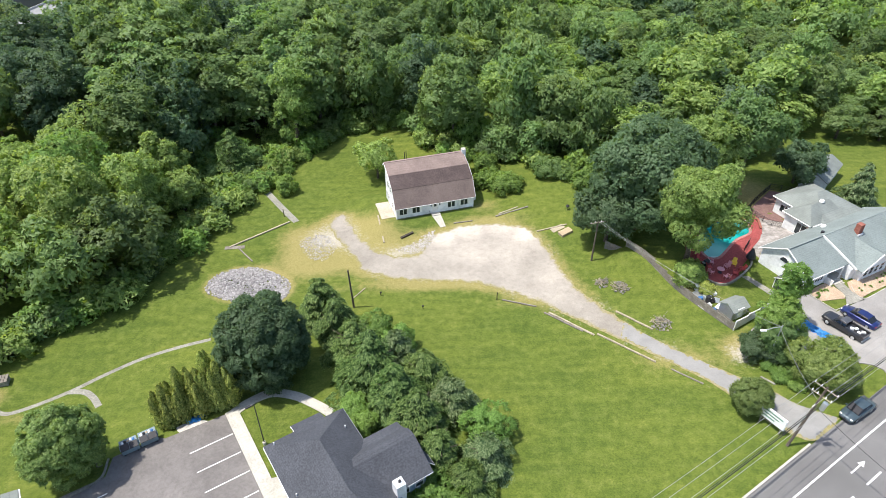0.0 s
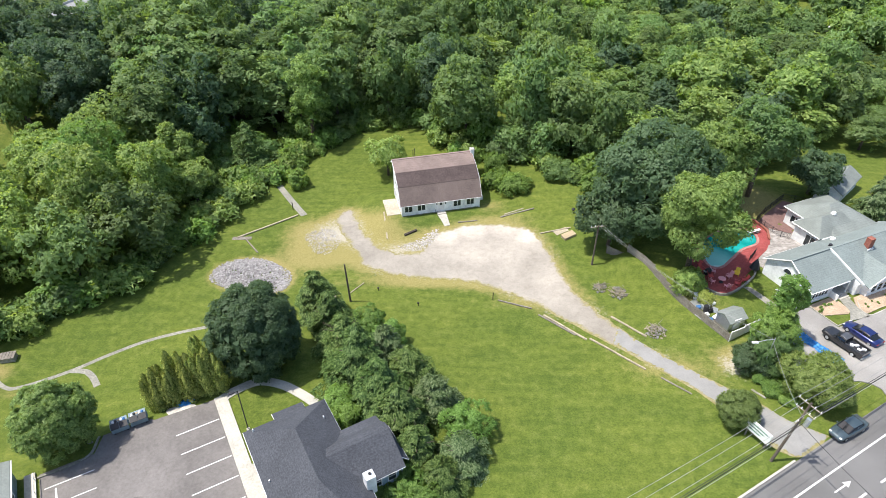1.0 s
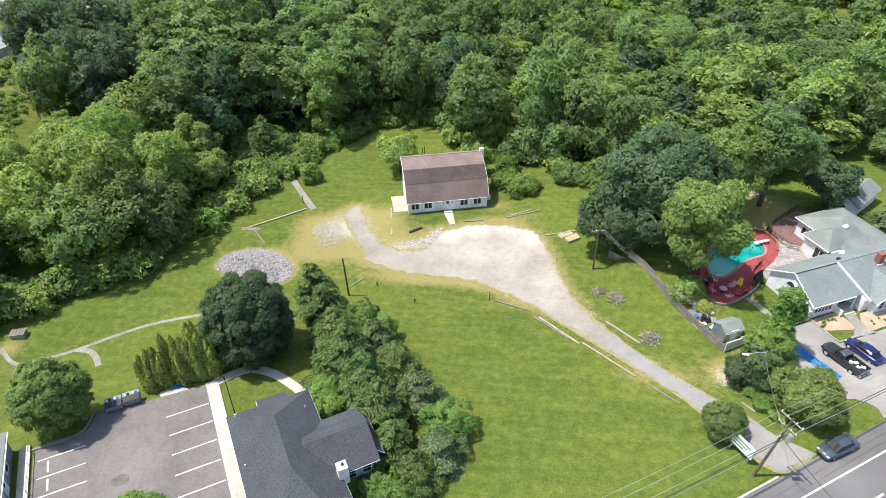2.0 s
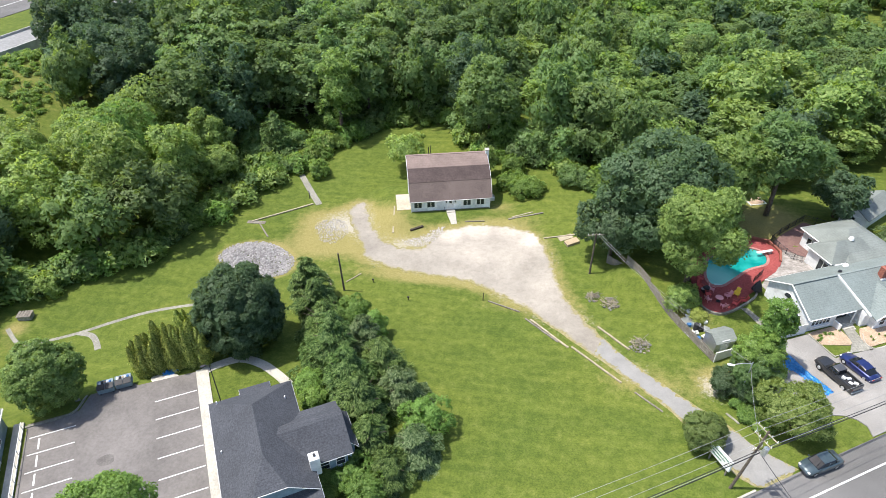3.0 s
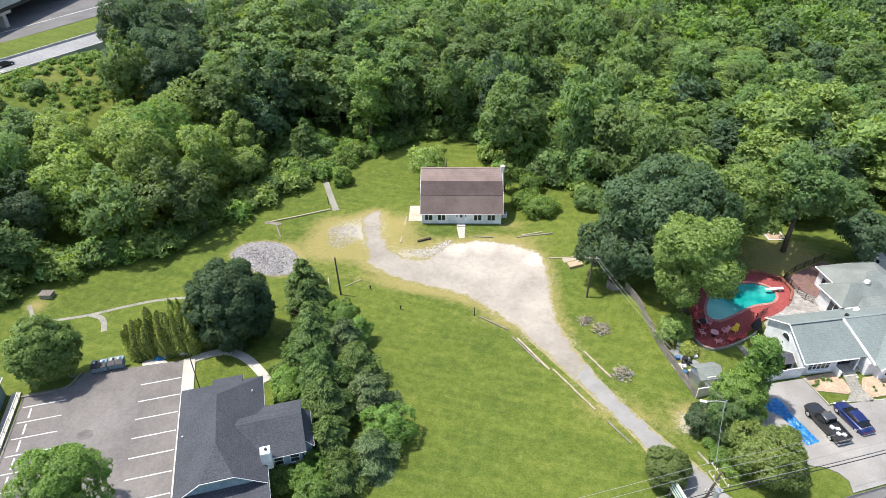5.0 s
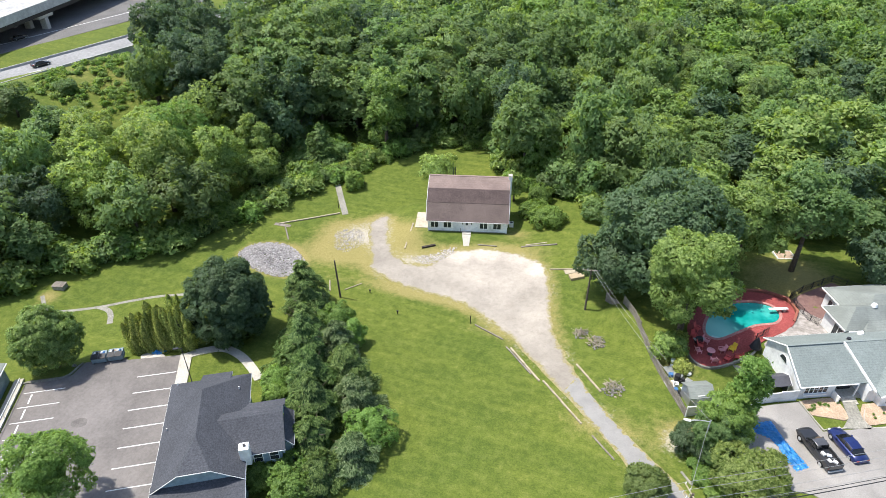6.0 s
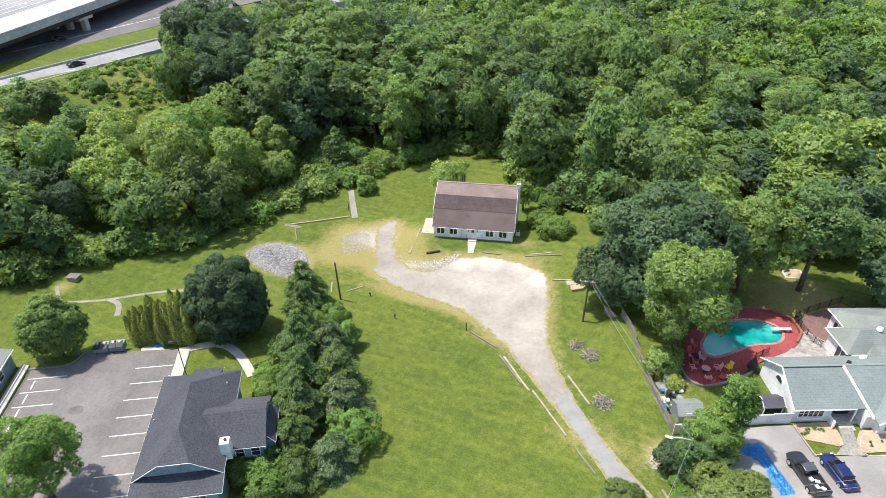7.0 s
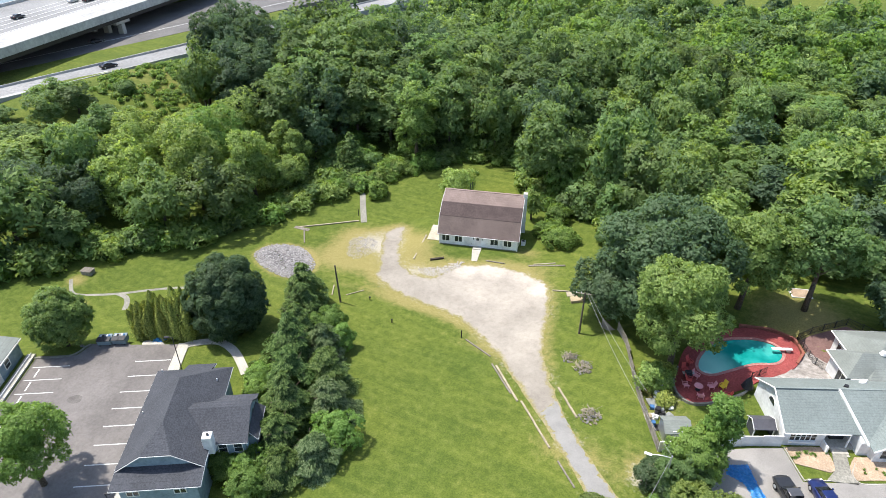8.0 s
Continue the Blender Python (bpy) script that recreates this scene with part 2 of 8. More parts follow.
def prism(profile, x0, x1, axis="x"):
    """A closed outline in the y-z plane, drawn out along x."""
    bm = bmesh.new()
    ends = [[bm.verts.new((x, y, z)) for y, z in profile] for x in (x0, x1)]
    n = len(profile)
    for i in range(n):
        bm.faces.new((ends[0][i], ends[0][(i + 1) % n], ends[1][(i + 1) % n], ends[1][i]))
    bm.faces.new(ends[0][::-1])
    bm.faces.new(ends[1])
    bmesh.ops.recalc_face_normals(bm, faces=bm.faces[:])
    return bm


def slab(corners, thick):
    """A plate on four (or more) corners, thick downwards."""
    bm = bmesh.new()
    top = [bm.verts.new(c) for c in corners]
    low = [bm.verts.new((c[0], c[1], c[2] - thick)) for c in corners]
    n = len(corners)
    bm.faces.new(top)
    bm.faces.new(low[::-1])
    for i in range(n):
        bm.faces.new((top[i], low[i], low[(i + 1) % n], top[(i + 1) % n]))
    bmesh.ops.recalc_face_normals(bm, faces=bm.faces[:])
    return bm


def smooth_line(pts, closed=False, per=6):
    """Points along a rounded line through pts."""
    out, n = [], len(pts)
    for i in range(n if closed else n - 1):
        p = [np.array(pts[j % n] if closed else pts[min(max(j, 0), n - 1)], float) for j in (i - 1, i, i + 1, i + 2)]
        for k in range(per):
            t = k / per
            out.append(tuple(0.5 * (2 * p[1] + (p[2] - p[0]) * t + (2 * p[0] - 5 * p[1] + 4 * p[2] - p[3]) * t * t + (3 * p[1] - p[0] - 3 * p[2] + p[3]) * t ** 3)))
    if not closed:
        out.append(tuple(map(float, pts[-1])))
    return out


def sheet(name, outline, lift, material, step=2.0, ragged=0.0, level=None, thick=0.25, parent=None, seed=3):
    """A paved or worn patch that follows the land, with a skirt below its edge."""
    pts = []
    for (x0, y0), (x1, y1) in zip(outline, outline[1:] + outline[:1]):
        k = max(1, int(math.hypot(x1 - x0, y1 - y0) / (0.35 if ragged else step)))
        for i in range(k):
            x, y = x0 + (x1 - x0) * i / k, y0 + (y1 - y0) * i / k
            if ragged:
                rag = ragged * min(1.0, max(0.25, (y - 60) / 12)) if y < 75 else ragged
                x += rag * (noise.noise((x * 0.55, y * 0.55, seed)) + 0.7 * noise.noise((x * 1.9, y * 1.9, seed + 9)))
                y += rag * (noise.noise((x * 0.55, y * 0.55, seed + 4)) + 0.7 * noise.noise((x * 1.9, y * 1.9, seed + 6)))
            pts.append((x, y))
    bm = bmesh.new()
    bm.faces.new([bm.verts.new((x, y, 0)) for x, y in pts])
    xs, ys = [p[0] for p in pts], [p[1] for p in pts]
    for lo, hi, ax in ((min(xs), max(xs), (1, 0, 0)), (min(ys), max(ys), (0, 1, 0))):
        k = lo + step
        while k < hi:
            bmesh.ops.bisect_plane(bm, geom=bm.verts[:] + bm.edges[:] + bm.faces[:], plane_co=(ax[0] * k, ax[1] * k, 0), plane_no=ax)
            k += step
    bmesh.ops.triangulate(bm, faces=bm.faces[:])
    bmesh.ops.recalc_face_normals(bm, faces=bm.faces[:])
    if bm.faces[:][0].normal.z < 0:
        bmesh.ops.reverse_faces(bm, faces=bm.faces[:])
    edge = [e for e in bm.edges if e.is_boundary]
    got = bmesh.ops.extrude_edge_only(bm, edges=edge)
    low = {v for v in got["geom"] if isinstance(v, bmesh.types.BMVert)}
    for v in bm.verts:
        v.co.z = (up(v.co.x, v.co.y) if level is None else level) + lift - (thick if v in low else 0)
    ob = part(name, bm, material, parent)
    if ragged:
        # distance from the edge, for the grass that creeps in
        co = np.array([v.co[:] for v in ob.data.vertices])
        att = ob.data.attributes.new("edge", "FLOAT", "POINT")
        att.data.foreach_set("value", far_from(co[:, 0], co[:, 1], pts))
    return ob


def band(bm, line, width, lift, tall, close=False):
    """A strip of that width and height along a line on the land."""
    rows = []
    for i, (x, y) in enumerate(line):
        a, b = line[max(i - 1, 0)], line[min(i + 1, len(line) - 1)]
        d = Vector((b[0] - a[0], b[1] - a[1], 0)).normalized()
        s = Vector((-d.y, d.x, 0)) * width / 2
        z = up(x, y) + lift
        rows.append([bm.verts.new((x + s.x * k, y + s.y * k, z + h)) for k, h in ((-1, -0.3), (-1, tall), (1, tall), (1, -0.3))])
    for p, q in zip(rows, rows[1:]):
        for i in range(3):
            bm.faces.new((p[i], p[i + 1], q[i + 1], q[i]))
    bm.faces.new(rows[0][::-1])
    bm.faces.new(rows[-1])
    bmesh.ops.recalc_face_normals(bm, faces=bm.faces[:])
    return bm


def inside(x, y, poly):
    x, y = np.asarray(x, float), np.asarray(y, float)
    got = np.zeros(x.shape, bool)
    for (x0, y0), (x1, y1) in zip(poly, poly[1:] + poly[:1]):
        if y0 != y1:
            got ^= ((y0 > y) != (y1 > y)) & (x < (x1 - x0) * (y - y0) / (y1 - y0) + x0)
    return got


def far_from(x, y, line, close=True):
    """Distance of points to an outline."""
    best = np.full(np.shape(x), 1e9)
    for (x0, y0), (x1, y1) in zip(line, line[1:] + (line[:1] if close else [])):
        dx, dy = x1 - x0, y1 - y0
        t = np.clip(((x - x0) * dx + (y - y0) * dy) / (dx * dx + dy * dy + 1e-9), 0, 1)
        best = np.minimum(best, np.hypot(x - x0 - t * dx, y - y0 - t * dy))
    return best


# ---- ground ----
PAD = smooth_line([(-19.1, 91.0), (-21.0, 96.0), (-20.2, 98.5), (-18.4, 98.5), (-16.9, 95.7), (-15.2, 91.7), (-11.6, 86.5), (-6.7, 84.2), (-3.8, 85.2), (-2.2, 89.4), (-0.4, 91.2), (4.5, 92.9), (9.6, 92.7),
                   (13.9, 90.9), (16.4, 87.6), (18.2, 81.5), (19.6, 76.6), (21.6, 72.0), (25.8, 65.3), (30.6, 59.4), (35.2, 54.8), (39.6, 50.8), (42.0, 47.9), (44.8, 45.6), (41.2, 43.0), (37.6, 45.8),
                   (33.4, 52.4), (28.4, 57.9), (23.6, 62.6), (17.6, 68.1), (13.4, 71.8), (8.2, 74.7), (3.2, 76.5), (-1.6, 77.0), (-6.6, 77.5), (-12.4, 79.9), (-15.0, 84.4)], True, 4)
ROCKS = smooth_line([(-37.8, 76.0), (-37.2, 80.3), (-32.2, 82.3), (-26.8, 79.8), (-24.3, 76.6), (-25.4, 72.6), (-31.7, 72.8)], True, 5)


def steps(lo, a, b, hi, fine):
    core = list(np.arange(a, b + fine / 2, fine))
    left, right, d = [], [], fine
    x = a
    while x > lo:
        d *= 1.25
        x -= d
        left.append(x)
    d, x = fine, b
    while x < hi:
        d *= 1.25
        x += d
        right.append(x)
    return np.array(left[::-1] + core + right)


def build_ground():
    gx, gy = steps(-1800, -68, 84, 1800, 0.7), steps(-1500, 22, 126, 2200, 0.7)
    X, Y = np.meshgrid(gx, gy)
    Zs = land(X, Y)
    nx, ny = len(gx), len(gy)
    me = bpy.data.meshes.new("ground")
    me.vertices.add(nx * ny)
    me.vertices.foreach_set("co", np.stack([X, Y, Zs], -1).ravel())
    i = np.arange(nx * ny).reshape(ny, nx)
    q = np.stack([i[:-1, :-1], i[:-1, 1:], i[1:, 1:], i[1:, :-1]], -1).reshape(-1, 4)
    me.loops.add(q.size)
    me.loops.foreach_set("vertex_index", q.ravel())
    me.polygons.add(len(q))
    me.polygons.foreach_set("loop_start", np.arange(0, q.size, 4))
    me.polygons.foreach_set("use_smooth", np.ones(len(q), bool))
    # trodden, dry grass beside the gravel and on the old turning place
    pad, rocks = far_from(X, Y, PAD), far_from(X, Y, ROCKS)
    dry = (0.25 + 0.35 * np.clip((Y - 66) / 8, 0, 1)) * np.exp(-(pad / 2.0) ** 2) * (Y > 50) + 0.6 * np.exp(-((rocks) / 0.9) ** 2)
    for a, b, sx, sy, k in ((-21.5, 88, 6.5, 7.0, 1.0), (-25, 92, 5, 4, 0.5), (-13, 88, 4, 6, 0.5), (-12, 94, 4.5, 5, 0.55), (-4, 90, 5, 3, 0.4), (-22, 82, 8, 4, 0.55), (-7, 86.5, 5, 3.5, 0.5), (10, 95, 9, 2.2, 0.45), (8, 99.5, 3, 2, 0.6), (-6, 75.5, 14, 1.7, 0.5),
                         (38.5, 57.5, 2.0, 2.0, 0.6), (36, 61, 4, 3, 0.2), (40, 59.5, 3, 1.5, 0.4), (12, 71, 8, 1.6, 0.3), (30, 57, 7, 2.5, 0.35), (-59.5, 54.5, 2.0, 1.8, 0.8), (-55, 51, 5, 1.2, 0.5), (41, 62, 3, 5, 0.15), (41.5, 68, 3.0, 3.5, 0.2), (37.6, 70.5, 2.2, 3.0, 0.8), (52, 94, 7, 7, 0.95), (-112, 120, 26, 20, 0.4)):
        dry = dry + k * np.exp(-((X - a) / sx) ** 2 - ((Y - b) / sy) ** 2)
    att = me.attributes.new("dry", "FLOAT", "POINT")
    att.data.foreach_set("value", np.clip(dry, 0, 1).ravel())
    bare = 1.0 * np.exp(-((X + 21) / 4.6) ** 2 - ((Y - 90.5) / 4.2) ** 2) * 0.78 + 0.55 * np.exp(-((X + 7) / 3.4) ** 2 - ((Y - 86) / 2.6) ** 2) + (0.24 * np.exp(-(pad / 1.0) ** 2) + 0.10 * np.exp(-(pad / 3.0) ** 2)) * np.clip((Y - 50) / 8, 0.3, 1) * (0.85 + 0.45 * np.sin(0.9 * X + 1.3 * np.sin(0.7 * Y)) * np.cos(0.63 * Y + 0.8)) + 0.9 * np.exp(-((X - 38.8) / 1.7) ** 2 - ((Y - 57.2) / 2.2) ** 2) + 0.55 * np.exp(-((X - 38.2) / 1.8) ** 2 - ((Y - 70.0) / 2.6) ** 2)
    att = me.attributes.new("bare", "FLOAT", "POINT")
    att.data.foreach_set("value", np.clip(bare, 0, 1).ravel())
    me.update()
    m, n, l, b = shader("meadow_grass", 0.9, 0.0, 0.15)
    p = place_of(n)
    wide, mid, fine, speck = noise_of(n, l, p, 0.055, 3.0), noise_of(n, l, p, 0.9, 6.0, 0.72), noise_of(n, l, p, 5.0, 5.0, 0.75), noise_of(n, l, p, 2.2, 5.0, 0.7)
    green = ramp_of(n, l, mid, [(0.26, (0.065, 0.096, 0.018)), (0.5, (0.100, 0.133, 0.026)), (0.76, (0.160, 0.182, 0.049))])
    green = mix_of(n, l, 1.0, green, ramp_of(n, l, wide, [(0.3, (0.84, 0.90, 0.84)), (0.7, (1.14, 1.08, 1.0))]), "MULTIPLY")
    green = mix_of(n, l, 1.0, green, ramp_of(n, l, fine, [(0.28, (0.58, 0.64, 0.6)), (0.72, (1.42, 1.36, 1.3))]), "MULTIPLY")

    turned = n.new("ShaderNodeMapping")
    turned.inputs["Rotation"].default_value = (0, 0, radians(-38))
    turned.inputs["Scale"].default_value = (0.12, 0.75, 0.3)
    l.new(p, turned.inputs["Vector"])
    streak = noise_of(n, l, turned.outputs["Vector"], 1.0, 4.0, 0.6)
    green = mix_of(n, l, 1.0, green, ramp_of(n, l, streak, [(0.32, (0.82, 0.87, 0.85)), (0.68, (1.14, 1.10, 1.08))]), "MULTIPLY")

    def masked(name, push, lo, hi, grain):
        a = n.new("ShaderNodeAttribute")
        a.attribute_name = name
        s = n.new("ShaderNodeMath")
        s.operation = "MULTIPLY_ADD"
        s.inputs[1].default_value, s.inputs[2].default_value = push, -push / 2
        l.new(grain, s.inputs[0])
        d = n.new("ShaderNodeMath")
        d.operation = "ADD"
        l.new(a.outputs["Fac"], d.inputs[0])
        l.new(s.outputs[0], d.inputs[1])
        r = n.new("ShaderNodeMapRange")
        r.interpolation_type = "SMOOTHSTEP"
        r.inputs["From Min"].default_value, r.inputs["From Max"].default_value = lo, hi
        l.new(d.outputs[0], r.inputs["Value"])
        return r.outputs["Result"]

    straw = ramp_of(n, l, fine, [(0.3, (0.165, 0.150, 0.045)), (0.7, (0.335, 0.285, 0.115))])
    soil = ramp_of(n, l, fine, [(0.3, (0.27, 0.245, 0.19)), (0.7, (0.49, 0.45, 0.375))])
    col = mix_of(n, l, masked("dry", 0.8, 0.15, 0.85, mid), green, straw)
    col = mix_of(n, l, masked("bare", 1.7, 0.25, 0.95, speck), col, soil)
    l.new(col, b.inputs["Base Color"])
    bump_of(n, l, b, fine, 0.5, 0.06)
    tagged(link("ground", me, m), "mown green lawn with dry yellow and worn patches", "ground", "", "structure")


build_ground()


def fringe(n, l, p, col, reach=0.75):
    """Dry grass that creeps in from a worn edge."""
    a = n.new("ShaderNodeAttribute")
    a.attribute_name = "edge"
    s = n.new("ShaderNodeMath")
    s.operation = "MULTIPLY_ADD"
    s.inputs[1].default_value, s.inputs[2].default_value = -2.6, 1.3
    l.new(noise_of(n, l, p, 1.1, 6.0, 0.75), s.inputs[0])
    d = n.new("ShaderNodeMath")
    d.operation = "ADD"
    l.new(a.outputs["Fac"], d.inputs[0])
    l.new(s.outputs[0], d.inputs[1])
    r = n.new("ShaderNodeMapRange")
    r.interpolation_type = "SMOOTHSTEP"
    r.inputs["From Min"].default_value, r.inputs["From Max"].default_value = 0.0, reach
    l.new(d.outputs[0], r.inputs["Value"])
    grass = ramp_of(n, l, noise_of(n, l, p, 3.0, 5.0, 0.7), [(0.3, (0.165, 0.150, 0.048)), (0.5, (0.25, 0.22, 0.09)), (0.7, (0.36, 0.315, 0.18))])
    return mix_of(n, l, r.outputs["Result"], grass, col)


def gravel_stuff():
    m, n, l, b = shader("crushed_gravel", 0.92, 0.0, 0.2)
    p = place_of(n)
    fine, mid, wide = noise_of(n, l, p, 11.0, 5.0, 0.75), noise_of(n, l, p, 0.9, 5.0, 0.65), noise_of(n, l, p, 0.16, 3.0)
    grey = ramp_of(n, l, fine, [(0.25, (0.232, 0.206, 0.172)), (0.75, (0.385, 0.350, 0.302))])
    chalk = ramp_of(n, l, fine, [(0.25, (0.40, 0.355, 0.30)), (0.75, (0.57, 0.515, 0.445))])
    d = None
    for a, bb, s, k in ((0.2, 89.5, 4.6, 1.0), (4.8, 91.2, 4.8, 1.1), (10.0, 91.2, 4.8, 1.05), (14.2, 88.8, 4.0, 0.85), (9.0, 84.5, 12.5, 0.42), (13.5, 76.5, 9.5, 0.30), (4.0, 77.8, 4.5, 0.5)):
        v = n.new("ShaderNodeVectorMath")
        v.operation = "DISTANCE"
        v.inputs[1].default_value = (a, bb, up(a, bb))
        l.new(p, v.inputs[0])
        r = n.new("ShaderNodeMapRange")
        r.interpolation_type = "SMOOTHSTEP"
        r.inputs["From Min"].default_value, r.inputs["From Max"].default_value = s, s * 0.15
        r.inputs["To Max"].default_value = k
        l.new(v.outputs["Value"], r.inputs["Value"])
        if d is None:
            d = r.outputs["Result"]
        else:
            mx = n.new("ShaderNodeMath")
            mx.operation = "MAXIMUM"
            l.new(d, mx.inputs[0])
            l.new(r.outputs["Result"], mx.inputs[1])
            d = mx.outputs[0]
    s = n.new("ShaderNodeMath")
    s.operation = "MULTIPLY_ADD"
    s.inputs[1].default_value, s.inputs[2].default_value = 0.55, -0.27
    l.new(mid, s.inputs[0])
    q = n.new("ShaderNodeMath")
    q.operation = "ADD"
    q.use_clamp = True
    l.new(d, q.inputs[0])
    l.new(s.outputs[0], q.inputs[1])
    col = mix_of(n, l, q.outputs[0], grey, chalk)
    col = mix_of(n, l, 1.0, col, ramp_of(n, l, wide, [(0.3, (0.82, 0.82, 0.82)), (0.7, (1.12, 1.12, 1.12))]), "MULTIPLY")
    # wheel ruts and damp patches
    col = mix_of(n, l, 1.0, col, ramp_of(n, l, noise_of(n, l, p, 1.6, 6.0, 0.72), [(0.3, (0.84, 0.83, 0.82)), (0.5, (1, 1, 1)), (0.72, (1.08, 1.08, 1.08))]), "MULTIPLY")
    l.new(fringe(n, l, p, col), b.inputs["Base Color"])
    bump_of(n, l, b, fine, 0.6, 0.03)
    return m


GRAVEL = gravel_stuff()
tagged(sheet("gravel_drive", PAD, 0.028, GRAVEL, 0.9, 0.55), "pale crushed stone parking area and worn grey driveway", "driveway", "", "structure")

# the road and its markings
ROAD_AT, ROAD_TURN = (40.6, 42.5), 32.7


def on_road(u, v):
    return at(ROAD_AT, ROAD_TURN, u, v)


def road_strip(name, u0, u1, v0, v1, lift, material, step=3.0, parent=None):
    return sheet(name, [on_road(u0, v0), on_road(u1, v0), on_road(u1, v1), on_road(u0, v1)], lift, material, step, thick=0.2 if parent is None else 0.03, parent=parent)


road = tagged(road_strip("road", -90, 110, -15.5, 0.0, 0.05, ASPHALT, 6.0), "grey asphalt main road with white markings", "road", "", "structure")
for v in (-2.75, -12.6):
    tagged(road_strip("line", -80, 100, v - 0.09, v + 0.09, 0.062, PAINT, 6.0, road), "")
for k in range(-8, 14):
    road_strip("dash", k * 5.0, k * 5.0 + 2.6, -6.15, -5.95, 0.062, PAINT, 6.0, road)
for k in (-3, 6):
    bm = bmesh.new()
    u, v = k * 7.0 + 21, -4.4
    for pts in (((0, -0.08), (1.9, -0.08), (1.9, 0.08), (0, 0.08)), ((1.7, -0.35), (2.6, 0.0), (1.7, 0.35))):
        bm.faces.new([bm.verts.new((*on_road(u + a, v + b), up(*on_road(u + a, v + b)) + 0.067)) for a, b in pts])
    part("arrow", bm, PAINT, road)
part_bm = bmesh.new()
tagged(part("kerb", band(part_bm, [on_road(u, 0.12) for u in range(-60, 3, 3)], 0.22, 0.04, 0.09), CONCRETE), "worn pale kerb along the lawn", "kerb", "", "structure")

# the car park, its kerb and walks
def on_lot(u, v):
    """u from the building's long wall, v towards the road."""
    return at(LOT_AT, LOT_TURN, u, -v)


lot = tagged(sheet("car_park", [on_lot(*p) for p in ((-20, -7.6), (-14.4, -7.6), (-13.2, -9.8), (-8.2, -9.8), (-7.6, -9.2), (-0.6, -8.8), (-0.6, 24), (-20.6, 24))], 0.0, LOT, 4.0, 0.0, LOT_Z), "brown-grey asphalt car park with white stall lines", "parking lot", "", "structure")


def lot_line(u0, u1, v, w=0.065):
    bm = boxes()
    pts = [on_lot(u0, v - w), on_lot(u1, v - w), on_lot(u1, v + w), on_lot(u0, v + w)]
    bm.faces.new([bm.verts.new((x, y, LOT_Z + 0.006)) for x, y in pts])
    bmesh.ops.recalc_face_normals(bm, faces=bm.faces[:])
    return part("stall_line", bm, PAINT, lot)


for k in range(9):
    lot_line(-5.75, -0.75, -5.5 + 2.95 * k)
for k in range(9):
    lot_line(-19.6, -14.6, -5.3 + 2.55 * k)
for k in range(5):
    bm = bmesh.new()
    pts = [on_lot(u, v) for u, v in ((-18.6, -4.9 + 2.55 * k), (-18.4, -4.9 + 2.55 * k), (-18.4, -3.3 + 2.55 * k), (-18.6, -3.3 + 2.55 * k))]
    bm.faces.new([bm.verts.new((x, y, LOT_Z + 0.006)) for x, y in pts])
    bmesh.ops.recalc_face_normals(bm, faces=bm.faces[:])
    part("stall_line", bm, PAINT, lot)


def raised(name, line, width, tall, material, label, category):
    return tagged(part(name, band(bmesh.new(), line, width, 0.0, tall), material), label, category, "", "structure")


raised("kerb", smooth_line([on_lot(*p) for p in ((-20.2, -7.2), (-16.5, -7.2), (-14.6, -7.9), (-13.7, -10.2))], False, 5), 0.22, 0.2, DULL_CONCRETE, "curved concrete kerb round a planted corner", "kerb")
tagged(sheet("pavement", [on_lot(*p) for p in ((-0.6, -8.9), (0.75, -8.9), (0.95, -8.4), (0.95, 2.7), (2.8, 3.4), (2.8, 18.0), (2.0, 18.0), (2.0, 24), (-0.6, 24))], 0.10, CONCRETE, 3.0, 0.0, LOT_Z), "pale concrete walk beside the car park", "pavement", "", "structure")
raised("garden_walk", smooth_line([(-25.6, 49.2), (-24.4, 50.7), (-21.8, 52.4), (-18.8, 52.1), (-16.0, 50.8), (-13.6, 49.3)], False, 8), 1.25, 0.11, CONCRETE, "curved pale concrete garden walk", "path")
raised("ramp_walk", [on_lot(-20.9, v) for v in (-8, -2, 4, 10, 16, 22)], 1.1, 0.28, CONCRETE, "raised pale concrete walk beside the grey building", "pavement")


# ---- trees and bushes ----
def leaf_mesh(name, V, materials, which=None):
    """Leaf blades (three corners and a normal each); the normals follow the clumps."""
    n = len(V)
    me = bpy.data.meshes.new(name)
    me.vertices.add(3 * n)
    me.vertices.foreach_set("co", V[:, :3].reshape(-1))
    me.loops.add(3 * n)
    me.loops.foreach_set("vertex_index", np.arange(3 * n))
    me.polygons.add(n)
    me.polygons.foreach_set("loop_start", np.arange(0, 3 * n, 3))
    for m in materials:
        me.materials.append(m)
    if which is not None:
        me.polygons.foreach_set("material_index", which)
    nor = me.attributes.new("custom_normal", "FLOAT_VECTOR", "POINT")
    nor.data.foreach_set("vector", np.repeat(V[:, 3], 3, 0).astype(np.float32).reshape(-1))
    me.update()
    return me


def unit(v):
    return v / (np.linalg.norm(v, axis=-1, keepdims=True) + 1e-9)


